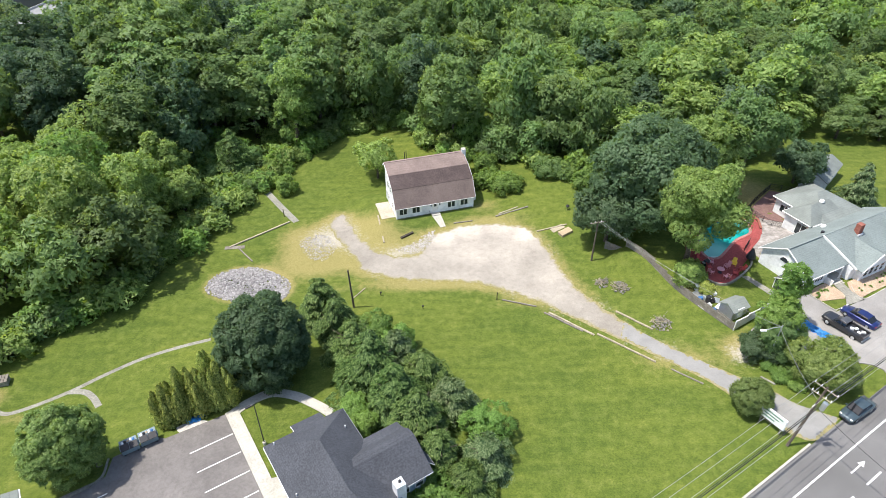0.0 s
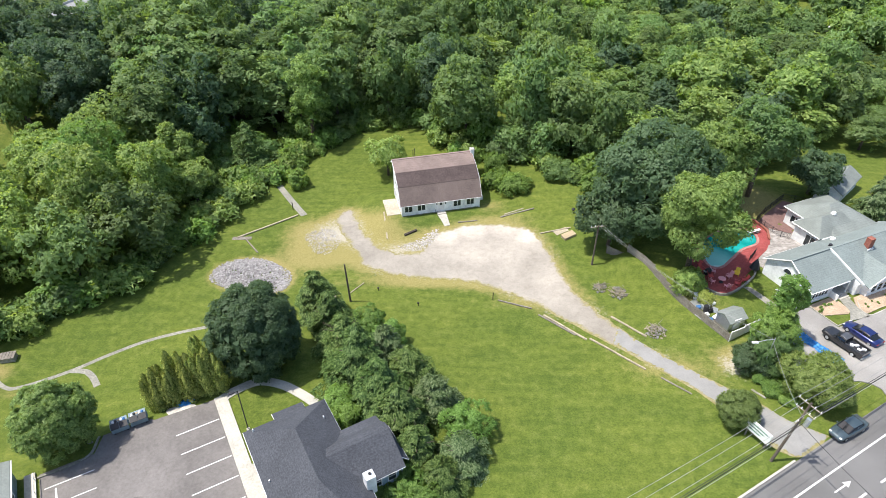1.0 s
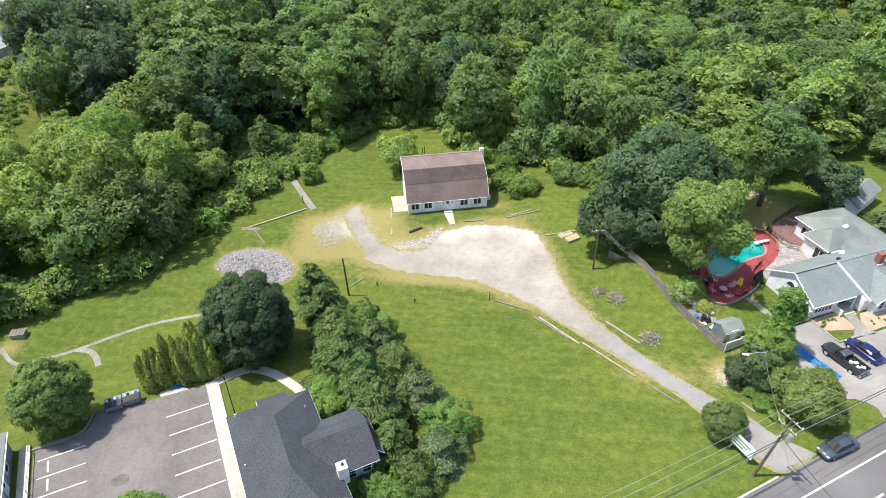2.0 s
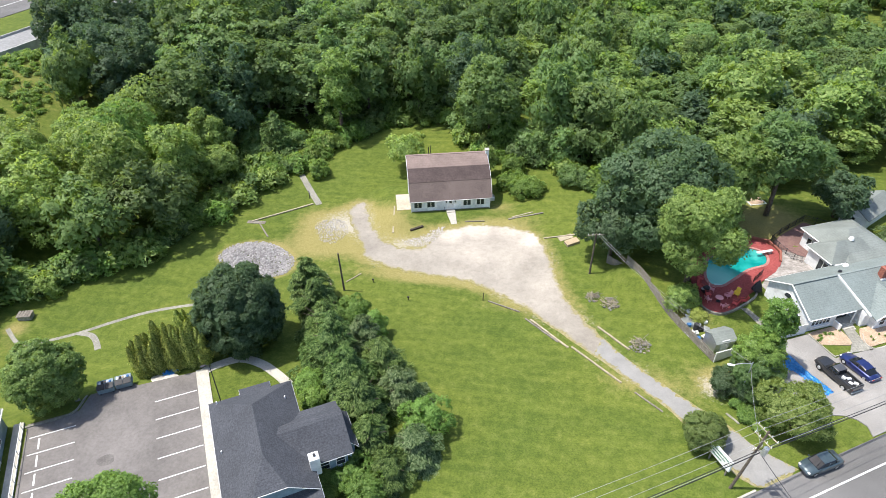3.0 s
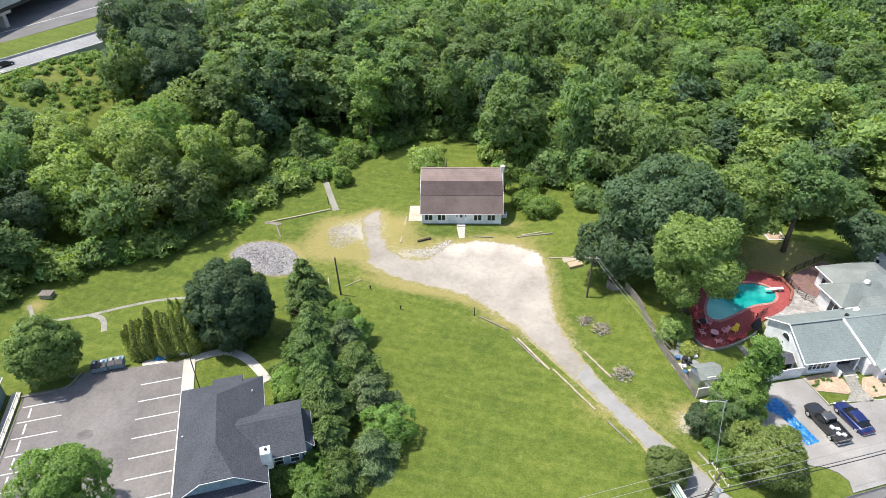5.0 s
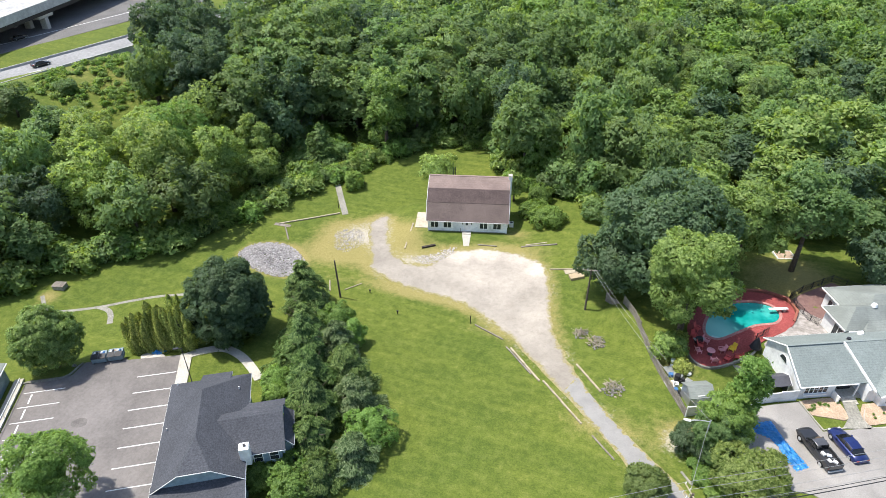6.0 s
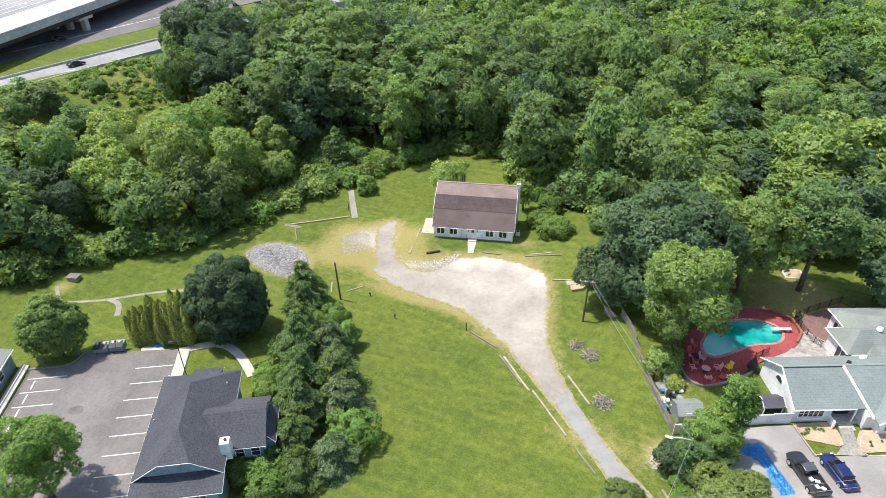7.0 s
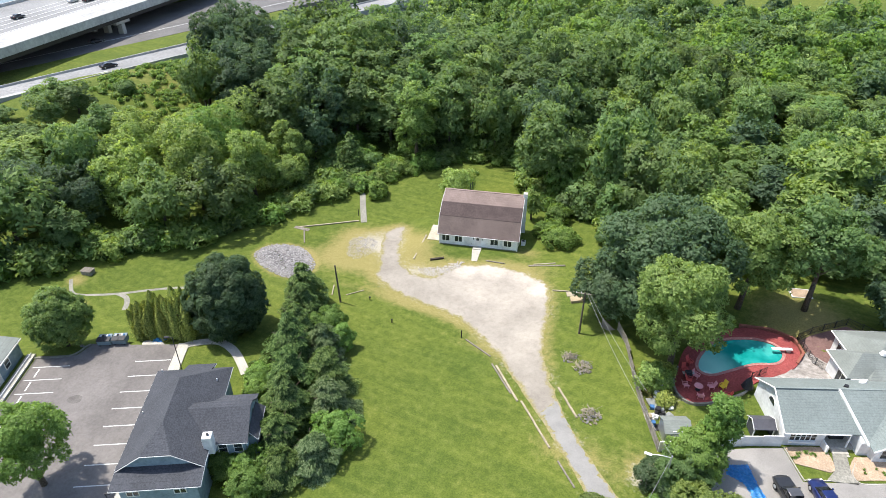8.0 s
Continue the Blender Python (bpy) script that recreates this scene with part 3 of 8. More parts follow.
def sprays(P, N, size, rng, slim=0.55, along=None, clump=None, soft=0.68):
    """Pointed leaf sprays at P that face N, shaded with the clump they sit on."""
    n = len(P)
    t = rng.normal(size=(n, 3)) if along is None else along + 0.35 * rng.normal(size=(n, 3))
    t = unit(t - (t * N).sum(1, keepdims=True) * N)
    b = np.cross(N, t)
    s = (size * rng.uniform(0.6, 1.35, n))[:, None]
    curl = N * s * rng.uniform(-0.3, 0.12, n)[:, None]
    face = N if clump is None else unit(soft * clump + (1 - soft) * N)
    w = b * s * slim * 0.56
    skew = t * s * rng.uniform(-0.18, 0.18, n)[:, None]
    return np.stack([P - t * s * 0.5 + w + skew, P - t * s * 0.5 - w - skew, P + t * s * 0.56 + curl, face], 1)


def lobed_crown(rng, H, R, n, leaf, base=0.22, lobes=26, lump=0.36, top=0.0, slim=0.6, core=(0.42, 0.94)):
    """Sprays on many round lobes that make up a broad crown."""
    n, leaf = int(n * 1.6), leaf * 0.8
    lobes, lump = int(lobes * 1.35), lump * 0.86
    i = np.arange(lobes) + 0.5
    cz = 1 - 1.55 * i / lobes
    a = i * 2.39996 + rng.uniform(0, 6.28)
    r = np.sqrt(np.maximum(0, 1 - cz * cz))
    D = unit(np.stack([r * np.cos(a), r * np.sin(a), cz], 1) + 0.22 * rng.normal(size=(lobes, 3)))
    half = H * (1 - base) / 2
    C0 = np.array([0, 0, H * (1 + base) / 2])
    semi = np.array([R, R, half])
    L = C0 + D * semi * rng.uniform(*core, (lobes, 1))
    rad = 1.12 * lump * R * rng.uniform(0.5, 1.5, lobes)
    if top:
        L[:, 2] += top * half * np.maximum(D[:, 2], 0) * 0.4
    # tufts of sprays on the lobes, with gaps between them
    tufts, per = int(n * 0.32), 9
    pick = rng.choice(lobes, tufts, p=rad ** 2 / (rad ** 2).sum())
    d = unit(rng.normal(size=(tufts, 3)) + np.array([0, 0, 0.35]) + 0.7 * D[pick])
    Q = L[pick] + d * (rad[pick] * rng.uniform(0.72, 1.08, tufts) ** 0.8)[:, None] * np.array([1, 1, 0.85])
    near = np.full(len(Q), 9.0)
    for j in range(lobes):
        q = np.linalg.norm((Q - L[j]) / np.array([1, 1, 0.85]), axis=1) / rad[j]
        near = np.where(pick == j, near, np.minimum(near, q))
    ok = (near > 0.70) & (Q[:, 2] > max(0.1, H * base * 0.6))
    Q, d = Q[ok], d[ok]
    whole = unit((Q - C0) / semi)
    fold = unit(0.65 * d + 0.5 * whole + np.array([0, 0, 0.26]))
    M = unit(0.8 * d + 0.4 * rng.normal(size=d.shape) + np.array([0, 0, 0.65]))
    k = np.repeat(np.arange(len(Q)), per)[:max(n, 1)]
    off = rng.normal(size=(len(k), 3)) * leaf * 0.62
    off = off - 0.6 * (off * M[k]).sum(1, keepdims=True) * M[k]
    P = Q[k] + off
    P[:, 2] = np.maximum(P[:, 2], 0.1)
    N = unit(M[k] + 0.42 * rng.normal(size=P.shape))
    V = sprays(P, N, leaf, rng, slim, None, fold[k])
    # broad leaves deep inside close the crown
    m = max(8, n // 9)
    d = rng.normal(size=(m, 3)) + np.array([0, 0, 0.3])
    d = unit(d)
    Q = C0 + d * semi * (core[0] * rng.uniform(0.85, 1.1, (m, 1)))
    Q[:, 2] = np.maximum(Q[:, 2], 0.2 * leaf)
    return np.concatenate([V, sprays(Q, unit(d + 0.3 * rng.normal(size=d.shape)), leaf * 2.3, rng, 0.8)])


def spruce_crown(rng, H, R, n, leaf, droop=0.4, gap=0.75, taper=0.62):
    """Fans of drooping boughs in whorls round a straight stem."""
    n, leaf = int(n * 1.5), leaf * 0.85
    levels = np.arange(0.5, H - 0.2, gap)
    reach = R * (1 - levels / (H * 1.02)).clip(0.02) ** taper
    one, two = rng.uniform(0, 6.28, 2)
    B = []
    for z, r in zip(levels, reach):
        k = int(rng.integers(7, 10))
        a0 = rng.uniform(0, 6.28)
        for i in range(k):
            ang = a0 + 6.283 * i / k + rng.normal() * 0.16
            B.append((z + rng.uniform(-0.25, 0.25), ang, r * rng.uniform(0.6, 1.18) * (1 + 0.2 * math.sin(2 * ang + one + 0.5 * z) + 0.14 * math.sin(3 * ang + two - 0.9 * z)), droop * rng.uniform(0.6, 1.4)))
    B = np.array(B)
    w = (B[:, 2] + 0.25) ** 1.3
    k = rng.choice(len(B), n, p=w / w.sum())
    z0, a, r, dr = B[k].T
    f = rng.random(n) ** 0.62
    s = rng.uniform(-1, 1, n) * (0.12 + 0.50 * np.sin(np.clip(f, 0, 1) * math.pi * 0.72)) * r * 0.62
    out = np.stack([np.cos(a), np.sin(a), 0 * a], 1)
    side = np.stack([-np.sin(a), np.cos(a), 0 * a], 1)
    P = out * (r * f)[:, None] + side * s[:, None]
    P[:, 2] = np.maximum(z0 - dr * r * f ** 1.7 - 0.30 * np.abs(s) + rng.normal(size=n) * 0.07, 0.12)
    along = out + side * (np.sign(s) * 0.6)[:, None] + np.array([0, 0, -0.5])
    N = unit(np.array([0, 0, 1.0]) + 0.5 * out + 0.35 * rng.normal(size=(n, 3)))
    return sprays(P, N, leaf, rng, 0.46, unit(along), unit(0.8 * out + 0.35 * side * np.sign(s)[:, None] + np.array([0, 0, 0.75])), 0.35)


def flame_crown(rng, H, R, n, leaf):
    """An upright, shaggy evergreen of several leaning plumes."""
    n, leaf = int(n * 1.3), leaf * 0.9
    tips = 11
    ta = rng.uniform(0, 6.28, tips)
    to = np.stack([np.cos(ta), np.sin(ta)], 1) * R * rng.uniform(0.35, 0.8, (tips, 1))
    th = H * rng.uniform(0.5, 0.95, tips)
    tr = R * rng.uniform(0.3, 0.52, tips)
    to[0], th[0], tr[0] = 0, H, R * 0.55
    k = rng.choice(tips, n, p=th * tr / (th * tr).sum())
    z = rng.random(n) ** 0.8
    a = rng.uniform(0, 6.28, n)
    rr = tr[k] * np.minimum(1, (1 - z) * 1.9) ** 0.6 * np.minimum(1, 0.6 + z * 2) * (1 + 0.22 * np.sin(a * 4 + z * 11 + k))
    rr = rr * rng.uniform(0.72, 1.12, n)
    out = np.stack([np.cos(a), np.sin(a), 0 * a], 1)
    lean = 0.8 + 0.35 * z
    P = np.stack([to[k, 0] * lean + rr * np.cos(a), to[k, 1] * lean + rr * np.sin(a), 0.1 + z * th[k]], 1)
    N = unit(out + np.array([0, 0, 0.35]) + 0.45 * rng.normal(size=(n, 3)))
    along = np.tile(np.array([0, 0, 1.0]), (n, 1)) + 0.4 * out
    return sprays(P, N, leaf, rng, 0.55, unit(along), unit(out + np.array([0, 0, 0.5])), 0.5)


def stem(H, r, rng, limbs=5, spread=1.0):
    bm = bmesh.new()
    p, q = Vector((0, 0, -0.6)), Vector((rng.normal() * 0.15, rng.normal() * 0.15, H * 0.35))
    tube(bm, p, q, r * 1.25, r * 0.85, 7)
    e = q + Vector((rng.normal() * 0.3, rng.normal() * 0.3, H * 0.4))
    tube(bm, q, e, r * 0.85, r * 0.25, 6)
    for i in range(limbs):
        a = i * 2.4 + rng.uniform(0, 1)
        f = rng.uniform(0.05, 0.6)
        s = q.lerp(e, f)
        tube(bm, s, s + Vector((math.cos(a) * spread, math.sin(a) * spread, spread * rng.uniform(0.5, 0.9))), r * 0.4 * (1 - 0.5 * f), r * 0.1, 5)
    return bm


def tree(name, label, V, leafkind, H, r, rng, group="", limbs=5, spread=2.0, category="tree"):
    ob = new(name)
    tagged(ob, label, category, group)
    part("trunk", stem(H, r, rng, limbs, spread), BARK, ob, "", True)
    crown = new("crown", leaf_mesh("crown", V, [LEAF[leafkind]]))
    crown.parent = ob
    return ob


def stand(ob, x, y, turn=0.0, sx=1.0, sz=1.0, sink=0.0):
    ob.matrix_world = Matrix.LocRotScale((x, y, up(x, y) - sink), Euler((0, 0, turn)), (sx, sx, sz))
    return ob


# single trees and bushes: kind, leaf, place, height, radius, sprays, spray size, label
def grown(kind, leafkind, x, y, H, R, n, leaf, name, label, seed, group="", category="tree", **more):
    rng = np.random.default_rng(seed)
    V = {"lobed": lobed_crown, "spruce": spruce_crown, "flame": flame_crown}[kind](rng, H, R, n, leaf, **more)
    if category == "bush":
        ob = tree(name, label, V, leafkind, H * 0.5, 0.05 + 0.02 * H, rng, group, 4, R * 0.4, category)
    else:
        ob = tree(name, label, V, leafkind, H * 0.9, 0.10 + 0.016 * H, rng, group, 6, R * 0.5, category)
    return stand(ob, x, y, rng.uniform(0, 6.28))


HEROES = []


def hero(kind, leafkind, x, y, top, R, n, leaf, name, label, group="", category="tree", **more):
    H = top - up(x, y)
    HEROES.append((x, y, R))
    return grown(kind, leafkind, x, y, H, R, n, leaf, name, label, 100 + len(HEROES), group, category, **more)


DARK = "broad dark green maple with a dense billowing crown"
hero("lobed", "maple", 32.4, 86.4, 18.2, 9.0, 19000, 0.56, "maple_tree", DARK, lobes=44, lump=0.28, base=0.05, core=(0.66, 0.86))
hero("lobed", "maple", 27.0, 84.4, 9.5, 5.2, 6500, 0.56, "maple_tree", DARK + ", smaller", lobes=30, lump=0.3, base=0.02)
hero("lobed", "light", 37.4, 76.2, 17.4, 6.1, 17500, 0.42, "shade_tree", "tall light green shade tree beside the pool", lobes=40, lump=0.27, base=0.16)
hero("lobed", "light", 43.6, 94.0, 17.6, 5.6, 9000, 0.52, "shade_tree", "tall mid-green tree behind the pool", lobes=40, lump=0.27, base=0.08)
hero("lobed", "wood", 52.2, 96.2, 18.0, 5.5, 8000, 0.56, "shade_tree", "tall spreading tree with a bare trunk over worn grass", lobes=30, lump=0.27, base=0.38)
hero("lobed", "dark", -22.7, 55.9, 9.4, 5.6, 24000, 0.35, "round_tree", "dense dark green round tree beside the garden walk", lobes=150, lump=0.14, base=-0.1, core=(0.82, 0.92))
hero("lobed", "olive", -41.0, 41.4, 6.6, 4.1, 16000, 0.29, "small_tree", "round mid-green tree in a kerbed corner", lobes=90, lump=0.18, base=0.0, core=(0.74, 0.9))
hero("lobed", "bush", -20.9, 24.9, 9.2, 4.4, 15000, 0.3, "street_tree", "leafy light green tree over the car park", lobes=36, lump=0.28, base=0.2)
for x, y, top, R in ((-33.0, 48.6, 3.0, 1.7), (-31.4, 50.0, 4.6, 1.8), (-29.3, 50.4, 3.9, 1.8), (-28.6, 51.6, 5.4, 1.8), (-27.0, 50.9, 4.6, 1.7)):
    hero("flame", "cedar", x, y, top, R * 1.12, 8000, 0.28, "arborvitae", "upright yellow-green evergreen beside the car park", "row of arborvitae")
ROW = ((-17.4, 66.8, 4.8, 3.9), (-14.6, 63.0, 4.2, 4.2), (-11.8, 58.6, 4.4, 4.6), (-9.0, 54.2, 6.6, 4.9), (-5.6, 50.0, 5.2, 4.8), (-2.7, 45.8, 5.8, 4.7), (-0.5, 41.8, 4.0, 4.2))
for x, y, top, R in ROW:
    hero("spruce", "spruce", x, y, top, R, 13000, 0.40, "spruce_tree", "drooping shaggy green spruce in the row beside the lawn", "row of evergreens", droop=0.42, gap=0.85, taper=0.66)
for x, y, top, R in ((-6.2, 57.2, 3.2, 3.4), (-2.4, 53.4, 3.9, 3.9), (0.9, 49.2, 3.2, 3.9), (4.6, 41.8, 2.8, 3.7), (2.6, 38.4, 2.4, 3.5)):
    hero("spruce", "blue" if 40 < y < 50 or y > 55 else "spruce", x, y, top, R, 11000, 0.36, "hemlock_tree", "low spreading blue-green evergreen at the lawn's edge", "row of evergreens", droop=0.22, gap=0.7, taper=0.42)
for x, y, top, R in ((-9.2, 62.6, 0.8, 2.6), (-6.3, 60.4, 0.4, 2.4), (5.0, 45.6, 1.6, 2.8), (-1.5, 37.6, 1.2, 2.2), (0.9, 35.4, 1.4, 2.5), (-10.6, 48.9, -0.2, 1.8), (-9.2, 46.9, -0.2, 1.6), (-4.0, 36.0, 0.6, 1.7)):
    hero("lobed", "bush", x, y, top, R, 4200, 0.28, "shrub", "light green leafy shrub beside the evergreens", "shrubs by the row", "bush", lobes=26, lump=0.32, base=0.02)
hero("lobed", "cedar_dark", 35.9, 48.0, 4.1, 2.2, 8500, 0.25, "yew_bush", "dense dark green evergreen bush beside the sign", "", "bush", lobes=70, lump=0.2, base=0.0, core=(0.7, 0.9))
hero("lobed", "dark", 40.2, 56.4, 2.6, 2.1, 5500, 0.28, "shrub", "dark green rounded shrub at the driveway", "roadside shrubs", "bush", lobes=18, lump=0.36, base=0.02)
hero("lobed", "wood", 42.4, 56.4, 5.8, 2.7, 7500, 0.3, "shrub", "tall mid-green shrub at the driveway", "roadside shrubs", "bush", lobes=22, lump=0.34, base=0.02)
hero("lobed", "bush", 44.7, 61.2, 12.2, 1.7, 5000, 0.31, "young_tree", "slender light green young tree at the fence", "", "tree", lobes=40, lump=0.42, base=0.02)
hero("lobed", "bush", 42.9, 58.8, 7.4, 2.6, 6000, 0.32, "young_tree", "leafy light green young tree beside the street lamp", "", "tree", lobes=34, lump=0.34, base=0.02)
hero("lobed", "grove", 45.6, 51.6, 6.0, 3.5, 11000, 0.29, "shrub", "large light green flowering shrub beside the road", "roadside shrubs", "bush", lobes=28, lump=0.3, base=0.02)
for x, y, top, R in ((42.4, 53.4, 1.0, 1.5), (43.7, 52.6, 1.1, 1.4), (41.6, 52.4, 0.7, 1.1), (43.0, 51.2, 0.8, 1.2), (41.0, 54.6, 0.7, 1.0)):
    hero("lobed", "bush", x, y, top, R, 1500, 0.24, "weed_clump", "bright green clump of weeds beside the driveway", "weeds by the driveway", "bush", lobes=12, lump=0.42, base=0.0)
hero("lobed", "light", 36.0, 71.6, 2.6, 1.9, 1800, 0.40, "shrub", "pale leafy shrub inside the fence", "", "bush", lobes=16, lump=0.4, base=0.02)
for x, y, H, R in ((37.2, 73.9, 1.9, 1.25), (38.3, 69.5, 0.9, 1.1), (37.2, 70.6, 0.7, 0.8)):
    grown("lobed", "cedar", x, y, H, R, 1500, 0.26, "shrub", "low yellow-green shrub beside the pool deck", int(x * 10 + y), "", "bush", lobes=14, lump=0.4, base=0.0)
hero("spruce", "blue", 70.6, 91.0, 9.0, 4.0, 5600, 0.50, "blue_spruce", "blue-green spruce beside the white outbuilding", "", "tree")
hero("lobed", "shade", 63.0, 97.5, 9.0, 3.6, 4600, 0.55, "dark_tree", "rounded dark green tree behind the grey house", lobes=26, base=0.05)
hero("lobed", "light", -13.4, 112.2, 2.0, 4.2, 3000, 0.46, "thin_tree", "thin airy tree beside the brown-roofed house", lobes=20, lump=0.3, base=0.15)
hero("lobed", "light", 3.4, 111.6, 1.4, 1.6, 1300, 0.44, "young_tree", "slim young tree behind the brown-roofed house", lobes=14, lump=0.45, base=0.02)
hero("lobed", "bush", 8.6, 112.2, -1.4, 2.4, 2200, 0.42, "shrub", "leafy shrub behind the brown-roofed house", "shrubs by the house", "bush", lobes=18, lump=0.36, base=0.02)
hero("lobed", "bush", 11.8, 104.6, -1.8, 3.3, 3000, 0.42, "shrub", "broad bright green shrub beside the brown-roofed house", "shrubs by the house", "bush", lobes=22, lump=0.34, base=0.02)
hero("lobed", "bush", 8.9, 106.8, -2.2, 2.6, 2200, 0.42, "shrub", "bright green shrub beside the brown-roofed house", "shrubs by the house", "bush", lobes=18, lump=0.36, base=0.02)
hero("lobed", "wood", 20.6, 108.6, -0.4, 3.2, 2400, 0.46, "shrub", "dark overgrown shrub on the lawn", "shrubs by the house", "bush", lobes=20, lump=0.34, base=0.02)
hero("lobed", "bush", -31.4, 108.0, -3.9, 2.2, 2000, 0.42, "shrub", "pale green shrub beside the path", "", "bush", lobes=18, lump=0.36, base=0.02)
hero("spruce", "spruce", -42.9, 114.2, 3.8, 5.0, 6000, 0.52, "pine_tree", "grey-green pine at the wood's edge", "", "tree", droop=0.1, gap=0.8)
hero("lobed", "light", -53.8, 105.6, 7.3, 4.2, 5200, 0.55, "willow_tree", "pale weeping willow at the wood's edge", "", "tree", lobes=24, lump=0.3, base=0.05)
hero("lobed", "light", -32.3, 126.0, 13.6, 4.8, 5600, 0.55, "bright_tree", "bright green broad tree at the wood's edge", lobes=30, lump=0.3, base=0.04)
GROVE = ((-58.5, 83.5, 14.0, 6.0), (-62.5, 92.5, 13.5, 5.6), (-66.5, 103.5, 11.8, 6.2), (-67.0, 74.0, 10.4, 5.4), (-73.5, 66.5, 8.0, 5.4), (-53.0, 93.0, 9.5, 4.8), (-76.0, 81.5, 9.6, 5.4), (-84.0, 76.0, 7.0, 5.2), (-72.0, 92.0, 10.0, 5.4), (-80.0, 61.0, 8.5, 5.6), (-52.0, 86.5, 6.0, 3.6), (-48.6, 99.0, 3.0, 3.4), (-86, 91, 8.0, 5.0), (-78, 102, 7.0, 5.0))
for x, y, top, R in GROVE:
    # far left trees: darker leaves, with the corner's deep shade put into their colour
    hero("lobed", "shade" if x < -72 and y < 80 else "grove" if (x + y) % 3 > 0.8 else "bush", x, y, top, R * 1.15, 7000, 0.54, "poplar_tree", "tall leafy green tree at the lawn's edge", "grove beside the lawn", "tree", lobes=40, lump=0.28, base=0.0)

for x, y, top, R in ((-104, 133, 19.5, 6.0), (-88, 124, 17.5, 6.2), (-97, 134, 20.0, 7.0), (-106, 144, 20.5, 7.2), (-88, 136, 20.5, 7.0), (-97, 147, 20.0, 7.4), (-118, 156, 19.0, 7.6), (-79, 117, 15.0, 5.6), (-78, 127, 18.5, 6.4)):
    hero("lobed", "shade", x, y, top, R, 6500, 0.62, "tall_tree", "tall dark green tree between the meadow and the wood", "tall trees by the meadow", "tree", lobes=48, lump=0.25, base=0.02)

hero("lobed", "wood", -110.0, 107.5, 6.6, 2.6, 1600, 0.5, "bush", "dark green bush at the slip road's wall", "", "bush", lobes=24, lump=0.34, base=0.02)

# the wood behind
WOOD = [(-130, 44), (-112, 36), (-94, 36), (-80, 43), (-71.5, 51), (-65.5, 59), (-60, 67), (-52.5, 75), (-48.5, 85.5), (-49, 99), (-49, 114), (-42, 126), (-33, 132), (-23, 133.5), (-6, 136), (-3, 124), (3, 120.5), (12, 117), (20, 118.5), (24, 108), (36, 106), (46, 103), (60, 106), (72, 112), (84, 118), (110, 112), (160, 120), (215, 150), (240, 300), (60, 345), (-40, 330), (-92, 262), (-100, 190), (-100, 150), (-107, 135), (-101, 122), (-95.5, 115), (-87, 109), (-91, 102), (-118, 93)]
CLEAR = ((107, 224, 10), (104, 210, 6), (102, 199, 6), (88, 205, 5), (106, 168, 9), (150, 145, 14), (-66, 262, 12), (-2, 268, 12))


def canopy(x, y):
    return 9.0 + 5.0 * math.exp(-((x + 96) ** 2 + (y - 165) ** 2) / 1100) + 2.0 * math.exp(-((x + 76) ** 2 + (y - 138) ** 2) / 900) - 5.0 * math.exp(-((x - 98) ** 2 + (y - 178) ** 2) / 350) - 4.5 * math.exp(-((x + 98) ** 2 + (y - 98) ** 2) / 420) + 9.0 * math.exp(-((x + 76) ** 2 + (y - 138) ** 2) / 1500) + (-1.5 if x < -88 and y < 108 else 0) + 5.0 * math.exp(-((x - 6) ** 2 + (y - 128) ** 2) / 200) + 5.5 * math.exp(-((x - 58) ** 2 + (y - 122) ** 2) / 700) \
        + 5.0 * math.exp(-((x + 40) ** 2 + (y - 165) ** 2) / 900) + 4.0 * math.exp(-((x - 2) ** 2 + (y - 185) ** 2) / 900) - 2.5 * math.exp(-((x - 40) ** 2 + (y - 195) ** 2) / 1500)


PROTO = []
for k, (kind, R, H, lb, lump) in enumerate((("wood", 4.6, 13, 26, 0.34), ("wood", 5.2, 13, 34, 0.28), ("light", 4.8, 14, 28, 0.32), ("wood", 4.2, 15, 24, 0.36), ("shade", 5.0, 13, 34, 0.27), ("wood", 5.6, 12, 30, 0.32), ("light", 4.4, 12, 30, 0.3), ("wood", 4.8, 14, 40, 0.25), ("wood", 5.6, 23, 44, 0.27), ("shade", 5.8, 24, 46, 0.25), ("wood", 5.4, 22, 40, 0.28))):
    rng = np.random.default_rng(500 + k)
    V = lobed_crown(rng, H, R, 2350 if H < 20 else 3400, 0.74, 0.02, lb, lump)
    PROTO.append((tree("forest_tree", ("dark green", "mid-green", "light green", "tall dark green", "blue-green", "broad green", "yellow-green", "fine-leaved green", "very tall green", "very tall blue-green", "tall broad green")[k] + " broad-leaved tree in the dense wood", V, kind, H * 0.9, 0.28, rng, "dense wood"), H, R, False))
rng = np.random.default_rng(77)
spots = []
for gy in np.arange(37.6, 340, 8.2):
    for gx in np.arange(-126, 236, 8.2):
        x, y = gx + rng.uniform(-3.2, 3.2), gy + rng.uniform(-3.2, 3.2)
        far = math.hypot(x - 20, y)
        if far > 300 or not inside(x, y, WOOD) or any(math.hypot(x - a, y - b) < s for a, b, s in CLEAR):
            continue
        if any(math.hypot(x - a, y - b) < R * 0.75 + 2.2 for a, b, R in HEROES):
            continue
        spots.append((far, x, y))
spots.sort()
used = [False] * len(PROTO)  # each kind is planted once, then copied
